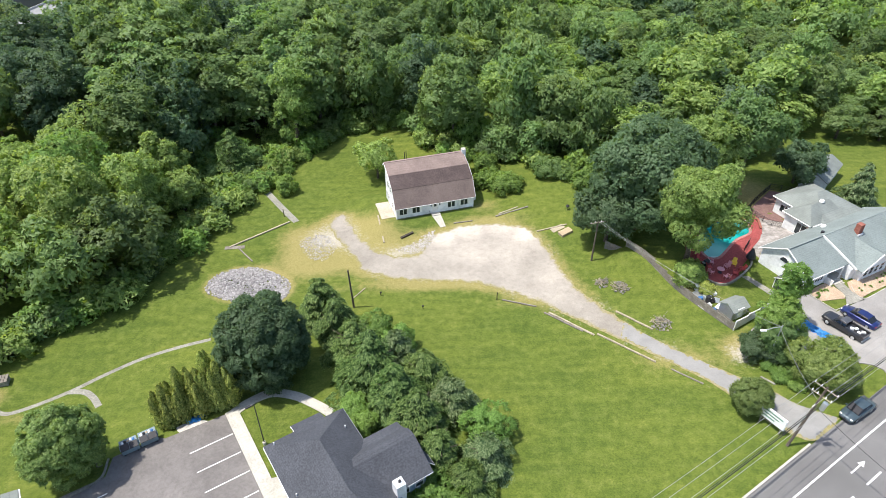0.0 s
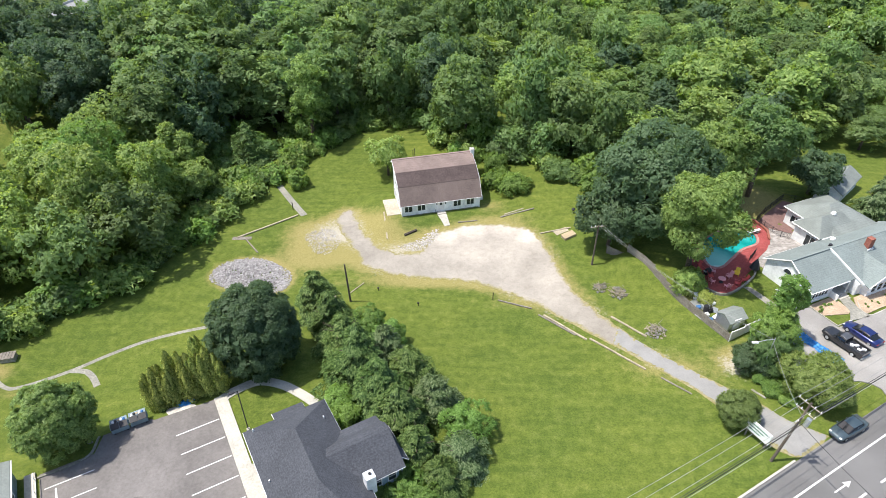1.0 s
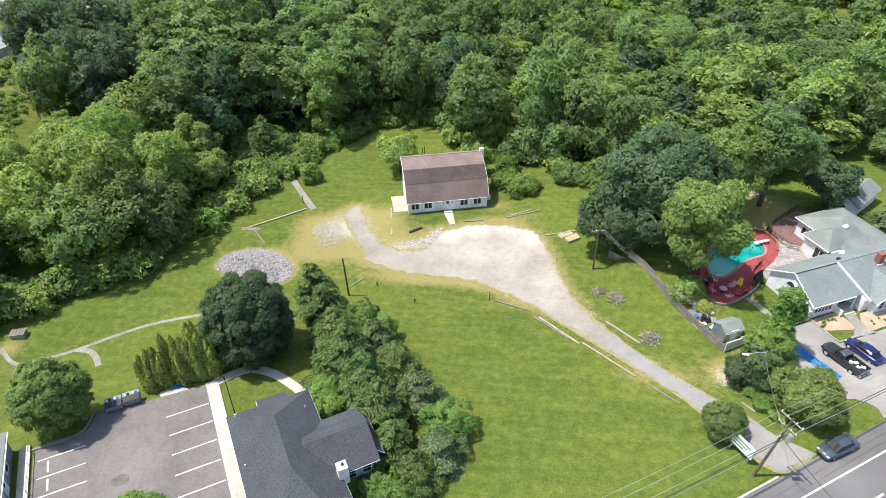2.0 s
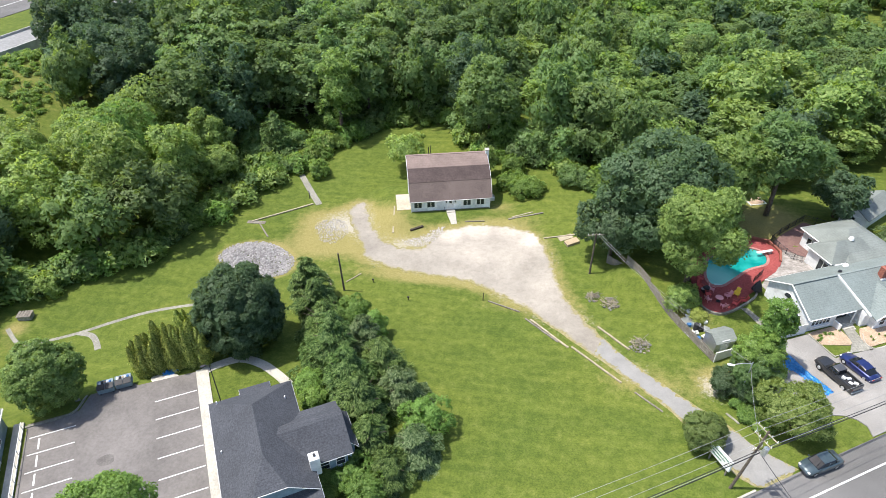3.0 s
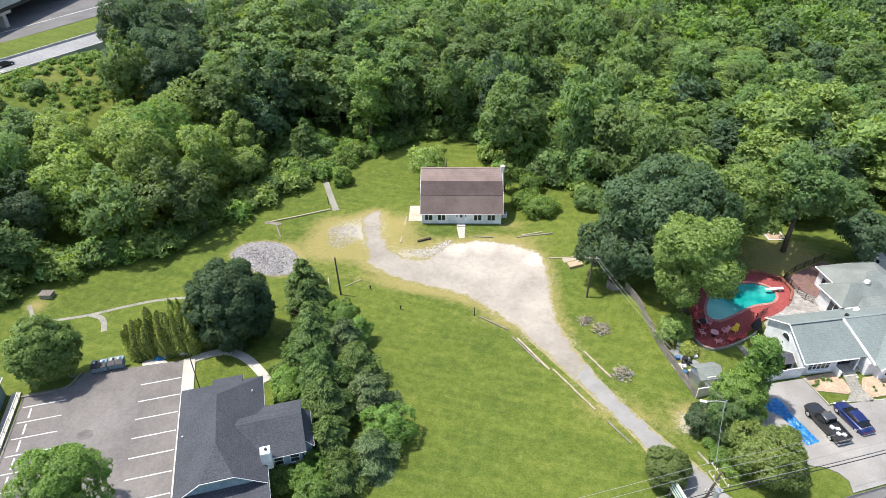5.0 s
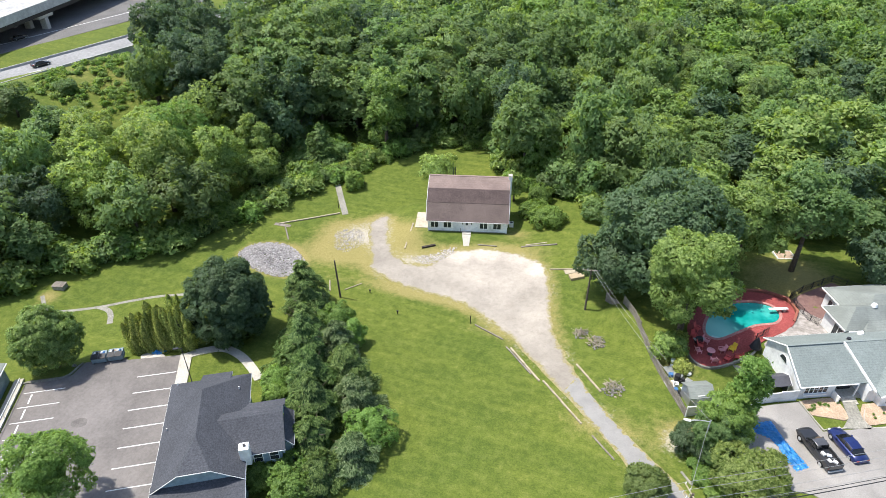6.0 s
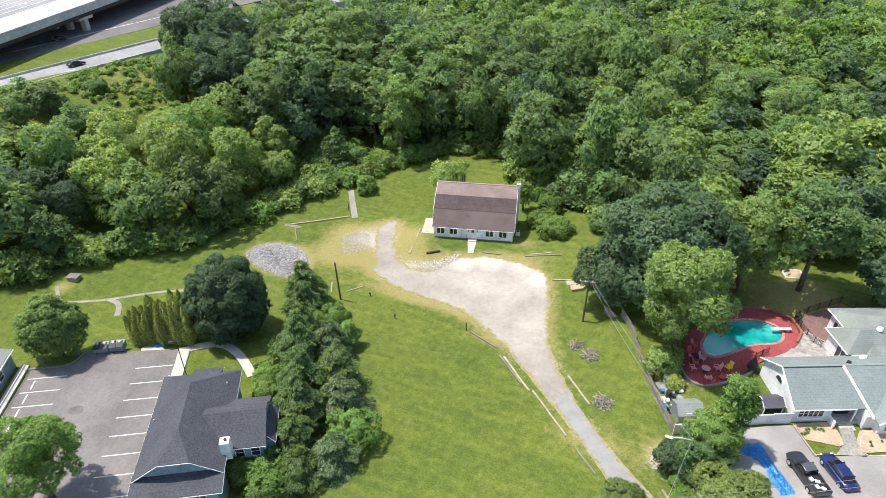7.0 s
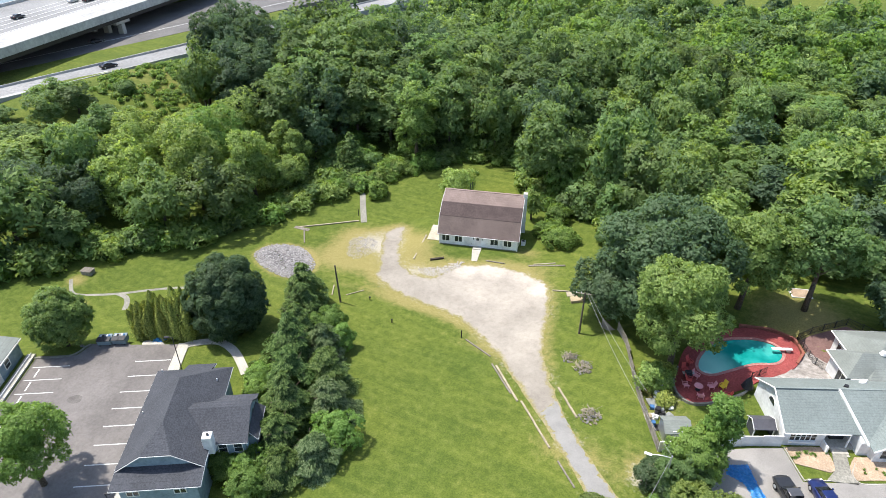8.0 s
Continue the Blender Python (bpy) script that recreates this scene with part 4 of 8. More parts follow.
for far, x, y in spots[:290]:
    k = int(rng.choice(8, p=(0.12, 0.10, 0.02, 0.12, 0.46, 0.10, 0.0, 0.08) if x < -30 and y > 112 else (0.2, 0.16, 0.12, 0.14, 0.08, 0.14, 0.07, 0.09)))
    tall = max(6.0, canopy(x, y) + rng.uniform(-4.2, 3.0) - up(x, y))
    if tall > 18.5:
        k = 8 + int(rng.integers(0, 3))
    ob, H, R, _ = PROTO[k]
    sz = tall / H
    sx = (0.75 + 0.25 * sz) * rng.uniform(0.85, 1.28)
    m = Matrix.LocRotScale((x, y, up(x, y)), Euler((0, 0, rng.uniform(0, 6.28))), (sx, sx, sz))
    if used[k]:
        copy_thing(ob, m)
    else:
        ob.matrix_world, used[k] = m, True
far_crowns = []
for far, x, y in spots[290:]:
    H = max(6.0, canopy(x, y) + rng.uniform(-4.2, 3.0) - up(x, y))
    V = lobed_crown(rng, H, 4.9, 480, 1.28, 0.1, 16, 0.36)
    V[:, :3] += np.array([x, y, up(x, y)])
    far_crowns.append(V)
if far_crowns:
    tint = np.concatenate([np.full(len(V), int(rng.choice(5, p=(0.4, 0.17, 0.13, 0.15, 0.15)))) for V in far_crowns])
    tagged(new("far_woods", leaf_mesh("far_woods", np.concatenate(far_crowns), [LEAF[k] for k in ("wood", "light", "maple", "bush", "spruce")], tint)), "dense green woodland in the distance", "woods", "", "stuff")
# undergrowth along the wood's edge
EDGE = smooth_line([(-86, 38), (-76, 44), (-69, 51), (-64, 58.5), (-59.5, 66), (-53, 73), (-47.8, 82), (-43.5, 94), (-39.5, 106), (-33, 118), (-29.5, 127), (-22, 131.5), (-8, 134), (-2.5, 124), (3, 118.5), (11, 116), (17, 117), (24, 107), (30, 101)], False, 7)
BUSHES = []
for k in range(4):
    g = np.random.default_rng(900 + k)
    V = lobed_crown(g, 2.6, 2.1, 520, 0.62, 0.0, 14, 0.4)
    BUSHES.append(tree("undergrowth_bush", ("bright green", "pale green", "dark green", "mid-green")[k] + " undergrowth bush at the wood's edge", V, ("bush", "light", "wood", "bush")[k], 1.2, 0.06, g, "undergrowth at the wood's edge", 3, 0.7, "bush"))
    stand(BUSHES[k], *((-46.5, 88.0), (-36.6, 111.0), (-57.0, 70.5), (14.0, 118.0))[k])
for i in range(92):
    px, py = rng.uniform(-60, -31), rng.uniform(100, 134)
    if px < -52 + (131 - py) * 0.05 - 7 or px > -30 - (131 - py) * 0.40 + 2.0 or math.hypot(px + 35, py - 107) < 2 or any(math.hypot(px - a, py - b) < R * 0.6 for a, b, R in HEROES):
        continue
    s = rng.uniform(0.6, 1.35)
    copy_thing(BUSHES[int(rng.integers(0, 4))], Matrix.LocRotScale((px, py, up(px, py) - 0.1), Euler((0, 0, rng.uniform(0, 6.28))), (s, s, s * rng.uniform(0.7, 1.2))))
for i, (x, y) in enumerate(EDGE):
    for j in range(2):
        if rng.random() < 0.22:
            continue
        px, py = x + rng.uniform(-2.2, 2.2), y + rng.uniform(-0.6, 4.0)
        if math.hypot(px + 60.5, py - 56.5) < 5.0:
            continue
        s = rng.uniform(0.45, 1.35) * (1.2 if y < 97 else 1.0)
        copy_thing(BUSHES[int(rng.integers(0, 4))], Matrix.LocRotScale((px, py, up(px, py) - 0.1), Euler((0, 0, rng.uniform(0, 6.28))), (s, s, s * rng.uniform(0.7, 1.2))))
# taller thickets just inside the wood behind the house
THICKETS = []
for k in range(3):
    g = np.random.default_rng(950 + k)
    V = lobed_crown(g, 6.5, 4.0, 1900, 0.55, 0.0, 34, 0.27)
    THICKETS.append(tree("thicket", ("mid-green", "bright green", "dark green")[k] + " thicket at the foot of the wood", V, ("wood", "bush", "wood")[k], 3.0, 0.1, g, "thickets behind the house", 4, 1.4, "bush"))
    stand(THICKETS[k], *((-30.0, 139.0), (2.0, 127.5), (16.0, 121.5))[k])
for i in range(46):
    f = i / 46
    px, py = -34 + 72 * f + rng.uniform(-1.5, 1.5), (137.5 if f < 0.4 else 137.5 - 95 * (f - 0.4) if f < 0.58 else 120.5 - 22 * (f - 0.58)) + rng.uniform(-1.0, 4.0)
    if i % 2:
        continue
    s = rng.uniform(0.65, 1.15)
    copy_thing(THICKETS[int(rng.integers(0, 3))], Matrix.LocRotScale((px, py, up(px, py) - 0.1), Euler((0, 0, rng.uniform(0, 6.28))), (s, s, s * rng.uniform(0.9, 1.5))))
# low brush on the meadow by the slip road
brush = []
for i in range(260):
    px, py = rng.uniform(-122, -96), rng.uniform(103, 138)
    if px > -96 - max(0, py - 112) * 0.6 or any(math.hypot(px - a, py - b) < R * 0.7 for a, b, R in HEROES):
        continue
    V = lobed_crown(rng, rng.uniform(0.4, 1.1), rng.uniform(0.5, 1.1), 110, 0.42, 0.0, 6, 0.5)
    V[:, :3] += np.array([px, py, up(px, py) - 0.1])
    brush.append(V)
tint = np.concatenate([np.full(len(V), int(rng.integers(0, 2))) for V in brush])
tagged(new("meadow_brush", leaf_mesh("meadow_brush", np.concatenate(brush), [LEAF["grove"], LEAF["bush"]], tint)), "pale green low brush over the meadow bank", "brush", "", "stuff")


# ---- parts of buildings ----
def facing(x, y, z, turn=0.0):
    """A frame on a wall: x along it, y into it, z up."""
    return pose(x, y, z, 0, 0, turn)


def window(parent, m, w, h, bays=2, bars=1, shutters=False, name="window"):
    t, d = 0.07, 0.09
    bm = bmesh.new()
    for q in ((-w / 2 - t, -d, -t, w / 2 + t, 0.02, 0), (-w / 2 - t, -d, h, w / 2 + t, 0.02, h + t), (-w / 2 - t, -d, 0, -w / 2, 0.02, h), (w / 2, -d, 0, w / 2 + t, 0.02, h)):
        box(bm, *q)
    for i in range(1, bays):
        x = -w / 2 + w * i / bays
        box(bm, x - 0.05, -d + 0.01, 0, x + 0.05, 0.02, h)
    for i in range(1, bars + 1):
        z = h * i / (bars + 1)
        box(bm, -w / 2, -d + 0.02, z - 0.02, w / 2, 0.02, z + 0.02)
    win = part(name, bm, TRIM, parent)
    win.matrix_local = m
    for i in range(bays):
        x0, x1 = -w / 2 + w * i / bays, -w / 2 + w * (i + 1) / bays
        part("pane", boxes((x0, -0.035, 0, x1, -0.02, h)), GLASS, win, "dark window glass")
    if shutters:
        for s in (-1, 1):
            bm = boxes((s * (w / 2 + 0.24) - 0.17, -0.06, -0.05, s * (w / 2 + 0.24) + 0.17, 0.02, h + 0.05), bevel=0.01)
            for k in range(5):
                z = h * (k + 0.5) / 5
                box(bm, s * (w / 2 + 0.24) - 0.13, -0.08, z - 0.07, s * (w / 2 + 0.24) + 0.13, -0.05, z + 0.05)
            part("shutter", bm, TRIM, win, "white slatted shutter")
    return win


def door(parent, m, w=0.95, h=2.05, material=None, glass=True):
    bm = boxes((-w / 2 - 0.1, -0.1, 0, -w / 2, 0.02, h), (w / 2, -0.1, 0, w / 2 + 0.1, 0.02, h), (-w / 2 - 0.1, -0.1, h, w / 2 + 0.1, 0.02, h + 0.12))
    d = part("door", bm, TRIM, parent)
    d.matrix_local = m
    part("leaf", boxes((-w / 2, -0.05, 0.02, w / 2, 0.0, h), bevel=0.01), material or TRIM, d)
    if glass:
        part("pane", boxes((-0.24, -0.062, 1.25, 0.24, -0.051, 1.8)), GLASS, d, "small dark door light")
    part("handle", tube(bmesh.new(), (w / 2 - 0.1, -0.12, 1.0), (w / 2 - 0.1, -0.05, 1.0), 0.03), METAL, d)
    return d


def siding(parent, x0, x1, z0, z1, y, material, gap=0.22, turn=None):
    """Lapped boards on a wall, joined into one face."""
    bm = bmesh.new()
    z = z0
    while z < z1 - 0.02:
        t = min(z + gap, z1)
        v = [bm.verts.new(p) for p in ((x0, y - 0.035, z), (x1, y - 0.035, z), (x1, y - 0.006, t), (x0, y - 0.006, t))]
        bm.faces.new(v)
        w = [bm.verts.new(p) for p in ((x0, y - 0.006, z), (x1, y - 0.006, z), (x1, y - 0.035, z), (x0, y - 0.035, z))]
        bm.faces.new(w)
        z = t
    ob = part("siding", bm, material, parent)
    if turn is not None:
        ob.matrix_local = turn
    return ob


# ---- the brown-roofed house ----
def farmhouse():
    W, D = 14.75, 8.2
    m = Matrix.LocRotScale((*BARN_AT, BARN_Z), Euler((0, 0, radians(BARN_TURN))), None)
    ob = thing("farmhouse", m, "white house with a stepped brown shingle roof", "house")
    prof = [(0, -1.8), (D, -1.8), (D, 7.1), (7.5, 7.55), (4.2, 6.60), (1.6, 5.07), (0, 2.5)]
    part("wall", prism(prof, 0, W), WHITE, ob, "white clapboard walls")
    siding(ob, 0.02, W - 0.02, 0.15, 2.3, 0.0, WHITE)
    line = [(-0.30, 2.36), (1.55, 5.28), (4.15, 6.83), (7.5, 7.80), (8.65, 7.0)]
    names = ("brown lower slope", "dark brown middle slope", "pale brown upper slope", "narrow back slope")
    for k, (a, b) in enumerate(zip(line, line[1:])):
        mat = (ROOF_BROWN, ROOF_DARK_BROWN, ROOF_PALE_BROWN, ROOF_TAN)[k]
        lap = 0.05 if k in (0, 1) else 0.0
        part("roof", slab([(-0.28, a[0], a[1] + 0.02 * k), (W + 0.28, a[0], a[1] + 0.02 * k), (W + 0.28, b[0] + lap, b[1] + 0.02 * k + lap * 0.6), (-0.28, b[0] + lap, b[1] + 0.02 * k + lap * 0.6)], 0.13), mat, ob, names[k])
        for x in (-0.34, W + 0.28):
            part("rake_board", slab([(x, a[0], a[1] + 0.01), (x + 0.06, a[0], a[1] + 0.01), (x + 0.06, b[0], b[1] + 0.01), (x, b[0], b[1] + 0.01)], 0.22), TRIM, ob)
    part("ridge_cap", boxes((-0.3, 7.3, 7.78, W + 0.3, 7.75, 7.88), bevel=0.03), ROOF_TAN, ob, "tan ridge shingles")
    part("gutter", boxes((-0.25, -0.40, 2.24, W + 0.25, -0.32, 2.31), bevel=0.02), TRIM, ob, "white eaves gutter")
    for x in (0.06, W - 0.06):
        part("corner_board", boxes((x - 0.09, -0.06, -0.1, x + 0.09, 0.08, 2.4)), TRIM, ob)
    part("downspout", tube(bmesh.new(), (W - 0.15, -0.15, 0.0), (W - 0.15, -0.15, 2.0), 0.05), TRIM, ob)
    part("plinth", boxes((0.05, -0.04, -1.0, W - 0.05, 0.05, 0.14)), DULL_CONCRETE, ob, "grey block plinth")
    for x in (1.25, 3.65):
        window(ob, facing(x, 0.0, 0.85), 1.35, 1.15, 2, 0, True)
    for x in (10.4, 12.9):
        window(ob, facing(x, 0.0, 0.85), 1.35, 1.15, 2, 0, True)
    door(ob, facing(7.3, 0.0, 0.22), 0.95, 2.0)
    part("doorstep", boxes((6.5, -1.0, -0.3, 8.1, -0.02, 0.2), bevel=0.02), CONCRETE, ob, "pale concrete doorstep")
    for x in (6.5, 8.15):
        part("porch_lamp", boxes((x - 0.08, -0.2, 1.7, x + 0.08, -0.02, 2.0), bevel=0.02), DARK_METAL, ob, "small black wall lamp")
    part("rail", tube(tube(bmesh.new(), (6.15, -0.5, -0.1), (6.15, -0.5, 0.75), 0.03), (6.15, -0.5, 0.75), (6.15, -0.02, 0.8), 0.03), DARK_METAL, ob)
    for y, z, w in ((2.6, 0.95, 1.2), (5.9, 0.95, 1.0), (3.6, 3.6, 1.0), (5.8, 3.6, 1.0)):
        window(ob, facing(0.0, y, z, -90), w, 1.15, 1, 1)
        window(ob, facing(W, y, z, 90), w, 1.15, 1, 1)
    door(ob, facing(0.0, 7.2, 0.1, -90), 0.9, 2.0)
    ch = part("chimney", boxes((W + 0.03, 6.9, -1.0, W + 0.75, 7.75, 8.3), bevel=0.03), WHITE, ob, "white painted chimney")
    part("cap", boxes((W - 0.02, 6.85, 8.3, W + 0.80, 7.80, 8.42), bevel=0.02), CONCRETE, ch)
    part("meter_box", boxes((W + 0.01, 1.0, 0.6, W + 0.25, 1.5, 1.4), bevel=0.02), METAL, ob, "grey electricity meter box")
    unit_ = part("heat_pump", boxes((W + 0.5, 2.2, -0.1, W + 1.3, 3.1, 0.8), bevel=0.04), TRIM, ob, "white outdoor cooling unit")
    part("fan_grille", tube(bmesh.new(), (W + 0.9, 2.65, 0.8), (W + 0.9, 2.65, 0.84), 0.32, 0.30, 14), DARK_METAL, unit_)
    for k in range(2):
        part("vent_pipe", tube(bmesh.new(), (4.2 + 0.35 * k, 9.6, -1.2), (4.2 + 0.35 * k, 9.6, 8.3 + 0.3 * k), 0.07), DARK_METAL, ob, "tall black pipe behind the roof")
    return ob


farmhouse()
tagged(sheet("front_walk", [at(BARN_AT, BARN_TURN, *p) for p in ((6.45, -0.9), (8.1, -0.9), (7.9, -4.6), (6.9, -4.6))], 0.07, CONCRETE, 2.0), "pale concrete walk to the front door", "path", "", "structure")
tagged(sheet("side_patio", [at(BARN_AT, BARN_TURN, *p) for p in ((-2.6, 0.9), (-0.05, 0.9), (-0.05, 6.4), (-2.6, 6.4))], 0.09, rough_stuff("sand_concrete", (0.36, 0.31, 0.24), (0.46, 0.41, 0.32), (0.54, 0.48, 0.39), 3.0, 0.5), 2.0), "sand-coloured concrete side patio", "patio", "", "structure")


# ---- the charcoal-roofed building by the car park ----
def office():
    m = Matrix.LocRotScale((*OFFICE_AT, LOT_Z), Euler((0, 0, radians(OFFICE_TURN))), None)
    ob = thing("office_building", m, "blue-sided low building with a charcoal shingle roof", "building")
    E, W = 5.2, 9.35  # eaves height and roof width
    R, B = E + 3.2, E + 2.1
    yN, yS, yG = -4.8, -11.6, -15.3
    part("wall", boxes((0.6, -14.9, -0.6, 8.75, -0.6, E - 0.15), (0.6, -16.9, -0.6, 8.75, -14.9, E - 0.6), (3.9, -0.8, -0.6, 6.6, 0.6, E - 0.35)), BLUE_SIDING, ob, "blue clapboard walls")
    part("wall", boxes((8.75, -11.9, -0.6, 12.9, -5.5, E - 0.15), (12.9, -10.9, -0.6, 13.9, -6.9, E - 0.8)), BLUE_SIDING, ob, "blue clapboard wing walls")
    siding(ob, 0.62, 8.73, 0.3, E - 0.62, -16.9, BLUE_SIDING, 0.2)
    siding(ob, 8.8, 12.88, 0.3, E - 0.2, -11.9, BLUE_SIDING, 0.2)
    g = bmesh.new()
    g.faces.new([g.verts.new(p) for p in ((0.6, yG + 0.45, E - 0.1), (W - 0.6, yG + 0.45, E - 0.1), (6.2, yG + 0.45, B - 0.1), (3.1, yG + 0.45, B - 0.1))])
    part("gable_wall", g, BLUE_SIDING, ob, "pale blue front gable")
    part("roof", slab([(0, 0, E), (0, yG, E), (3.05, yG, B), (4.7, yS, R), (4.7, yN, R)], 0.15), ROOF_SLATE, ob, "charcoal west slope")
    part("roof", slab([(W, yG, E), (W, 0, E), (4.7, yN, R), (4.7, yS, R), (6.3, yG, B)], 0.15), ROOF_SLATE, ob, "charcoal east slope")
    part("roof", slab([(W, 0, E), (0, 0, E), (4.7, yN, R)], 0.15), ROOF_SLATE, ob, "charcoal north hip")
    part("roof", slab([(3.05, yG, B), (6.3, yG, B), (4.7, yS, R)], 0.12), ROOF_SLATE, ob, "clipped front hip")
    part("roof", slab([(7.0, 1.1, E - 0.25), (3.5, 1.1, E - 0.25), (3.5, -1.7, E + 1.0), (7.0, -1.7, E + 1.0)], 0.12), ROOF_SLATE, ob, "low roof over the back bay")
    part("porch_roof", slab([(-0.05, -17.5, E - 0.45), (9.4, -17.5, E - 0.45), (9.38, -14.6, E + 0.12), (-0.02, -14.6, E + 0.12)], 0.13), ROOF_SLATE, ob, "lower charcoal porch roof")
    # the wing: a flared north slope, a flat crown and one long south slope
    rows = [(-5.0, E), (-6.4, E + 0.55), (-7.7, E + 1.75), (-8.8, E + 2.0), (-12.45, E)]
    for (v0, z0), (v1, z1) in zip(rows, rows[1:]):
        u0, u1 = 9.3 - (z0 - E) / 0.69, 9.3 - (z1 - E) / 0.69
        part("roof", slab([(13.45, v0, z0 + 0.03), (u0 - 0.2, v0, z0 + 0.03), (u1 - 0.2, v1, z1 + 0.03), (13.45, v1, z1 + 0.03)], 0.15), ROOF_SLATE, ob, "charcoal wing slope")
    part("gable_wall", slab([(13.1, -5.4, E - 0.1), (13.3, -5.4, E - 0.1), (13.3, -8.2, E + 1.7), (13.1, -8.2, E + 1.7)], 0.9), BLUE_SIDING, ob)
    part("gable_wall", slab([(13.1, -8.2, E + 1.7), (13.3, -8.2, E + 1.7), (13.3, -12.1, E - 0.1), (13.1, -12.1, E - 0.1)], 0.9), BLUE_SIDING, ob)
    part("roof", slab([(14.3, -11.4, E - 0.7), (14.3, -6.4, E - 0.7), (13.32, -6.6, E + 0.35), (13.32, -11.2, E + 0.35)], 0.12), ROOF_SLATE, ob, "low roof at the wing's end")
    edges = [((0, 0, E), (0, yG, E)), ((W, -12.6, E), (W, yG, E)), ((W, 0, E), (W, -5.0, E)), ((0, 0, E), (3.5, 0, E)), ((7.0, 0, E), (W, 0, E)), ((3.5, 1.1, E - 0.25), (7.0, 1.1, E - 0.25)), ((3.5, 0, E + 0.15), (3.5, 1.1, E - 0.25)), ((7.0, 0, E + 0.15), (7.0, 1.1, E - 0.25)),
             ((-0.05, -17.5, E - 0.45), (9.4, -17.5, E - 0.45)), ((13.45, -5.0, E), (W, -5.0, E)), ((W, -12.45, E), (13.45, -12.45, E)), ((14.3, -11.4, E - 0.7), (14.3, -6.4, E - 0.7)), ((14.3, -6.4, E - 0.7), (13.32, -6.6, E + 0.3)), ((14.3, -11.4, E - 0.7), (13.32, -11.2, E + 0.3)),
             ((0, yG - 0.03, E), (3.05, yG - 0.03, B)), ((3.05, yG - 0.03, B), (6.3, yG - 0.03, B)), ((6.3, yG - 0.03, B), (W, yG - 0.03, E)), ((9.4, -17.5, E - 0.45), (9.38, -14.6, E + 0.12)), ((-0.05, -17.5, E - 0.45), (-0.02, -14.6, E + 0.12))]
    for a, b in edges:
        part("fascia", tube(bmesh.new(), Vector(a) - Vector((0, 0, 0.08)), Vector(b) - Vector((0, 0, 0.08)), 0.05, None, 4), TRIM, ob, "white eaves board")
    ch = part("chimney", boxes((8.85, -13.2, E - 0.7, 9.9, -12.15, E + 1.85), bevel=0.04), WHITE, ob, "white painted chimney")
    part("flue", tube(bmesh.new(), (9.45, -12.65, E + 1.85), (9.45, -12.65, E + 2.05), 0.15, 0.15, 10), DARK_METAL, ch, "black flue opening")
    for x, y in ((1.0, -0.9), (0.7, -7.6), (8.2, -3.1)):
        z = E + 0.69 * min(x, W - x)
        part("vent_pipe", tube(bmesh.new(), (x, y, z - 0.4), (x, y, z + 0.3), 0.08), TRIM, ob, "white roof vent")
    for y in (-7.9, -9.9):
        window(ob, facing(13.9, y, E - 2.3, 90), 0.95, 1.25, 1, 1)
    for x in (10.4, 12.1):
        window(ob, facing(x, -11.9, E - 1.9), 0.9, 1.3, 1, 1)
    for x in (2.0, 6.9):
        window(ob, facing(x, -16.9, E - 2.0), 1.2, 1.25, 2, 1)
    door(ob, facing(4.6, -16.9, 0.05), 1.0, 2.1, WOOD_DARK)
    for x in (2.0, 6.9):
        window(ob, facing(x, -16.9, 0.8), 1.2, 1.3, 2, 1)
    for y in (-3.0, -6.5, -10.0, -13.0):
        window(ob, facing(0.6, y, E - 2.0, -90), 1.0, 1.3, 1, 1)
    return ob


OFFICE_AT, OFFICE_TURN = (-19.09, 40.72), 33.5


office()


# ---- the grey metal building across the car park ----
def grey_building():
    m = Matrix.LocRotScale((*at(LOT_AT, LOT_TURN, -22.2, 8.2), LOT_Z), Euler((0, 0, radians(LOT_TURN))), None)
    ob = thing("grey_building", m, "long pale blue building with a grey low roof", "building")
    part("wall", boxes((-11.0, -34, -1.5, 0, 0, 2.75)), BLUE_SIDING, ob, "pale blue panelled walls")
    part("roof", slab([(0.35, 0.35, 2.8), (-5.5, 0.35, 4.0), (-5.5, -34.3, 4.0), (0.35, -34.3, 2.8)], 0.14), ROOF_GREY, ob, "grey roof")
    part("roof", slab([(-5.5, 0.35, 4.0), (-11.3, 0.35, 2.8), (-11.3, -34.3, 2.8), (-5.5, -34.3, 4.0)], 0.14), ROOF_GREY, ob, "grey roof")
    part("gutter", boxes((0.36, -34.3, 2.6, 0.48, 0.35, 2.74)), TRIM, ob)
    for y in (-3.5, -8, -12.5, -17):
        window(ob, facing(0.0, y, 0.9, 90), 1.1, 1.2, 1, 1)
    door(ob, facing(0.0, -6.0, 0.0, 90))
    r = part("railing", boxes((1.85, -30, 0.25, 1.9, -1, 0.3), (1.85, -30, 1.05, 1.92, -1, 1.12)), TRIM, ob, "white ramp railing")
    for k in range(16):
        part("baluster", boxes((1.85, -30 + k * 1.9, 0.2, 1.91, -29.94 + k * 1.9, 1.08)), TRIM, r)
    return ob


grey_building()


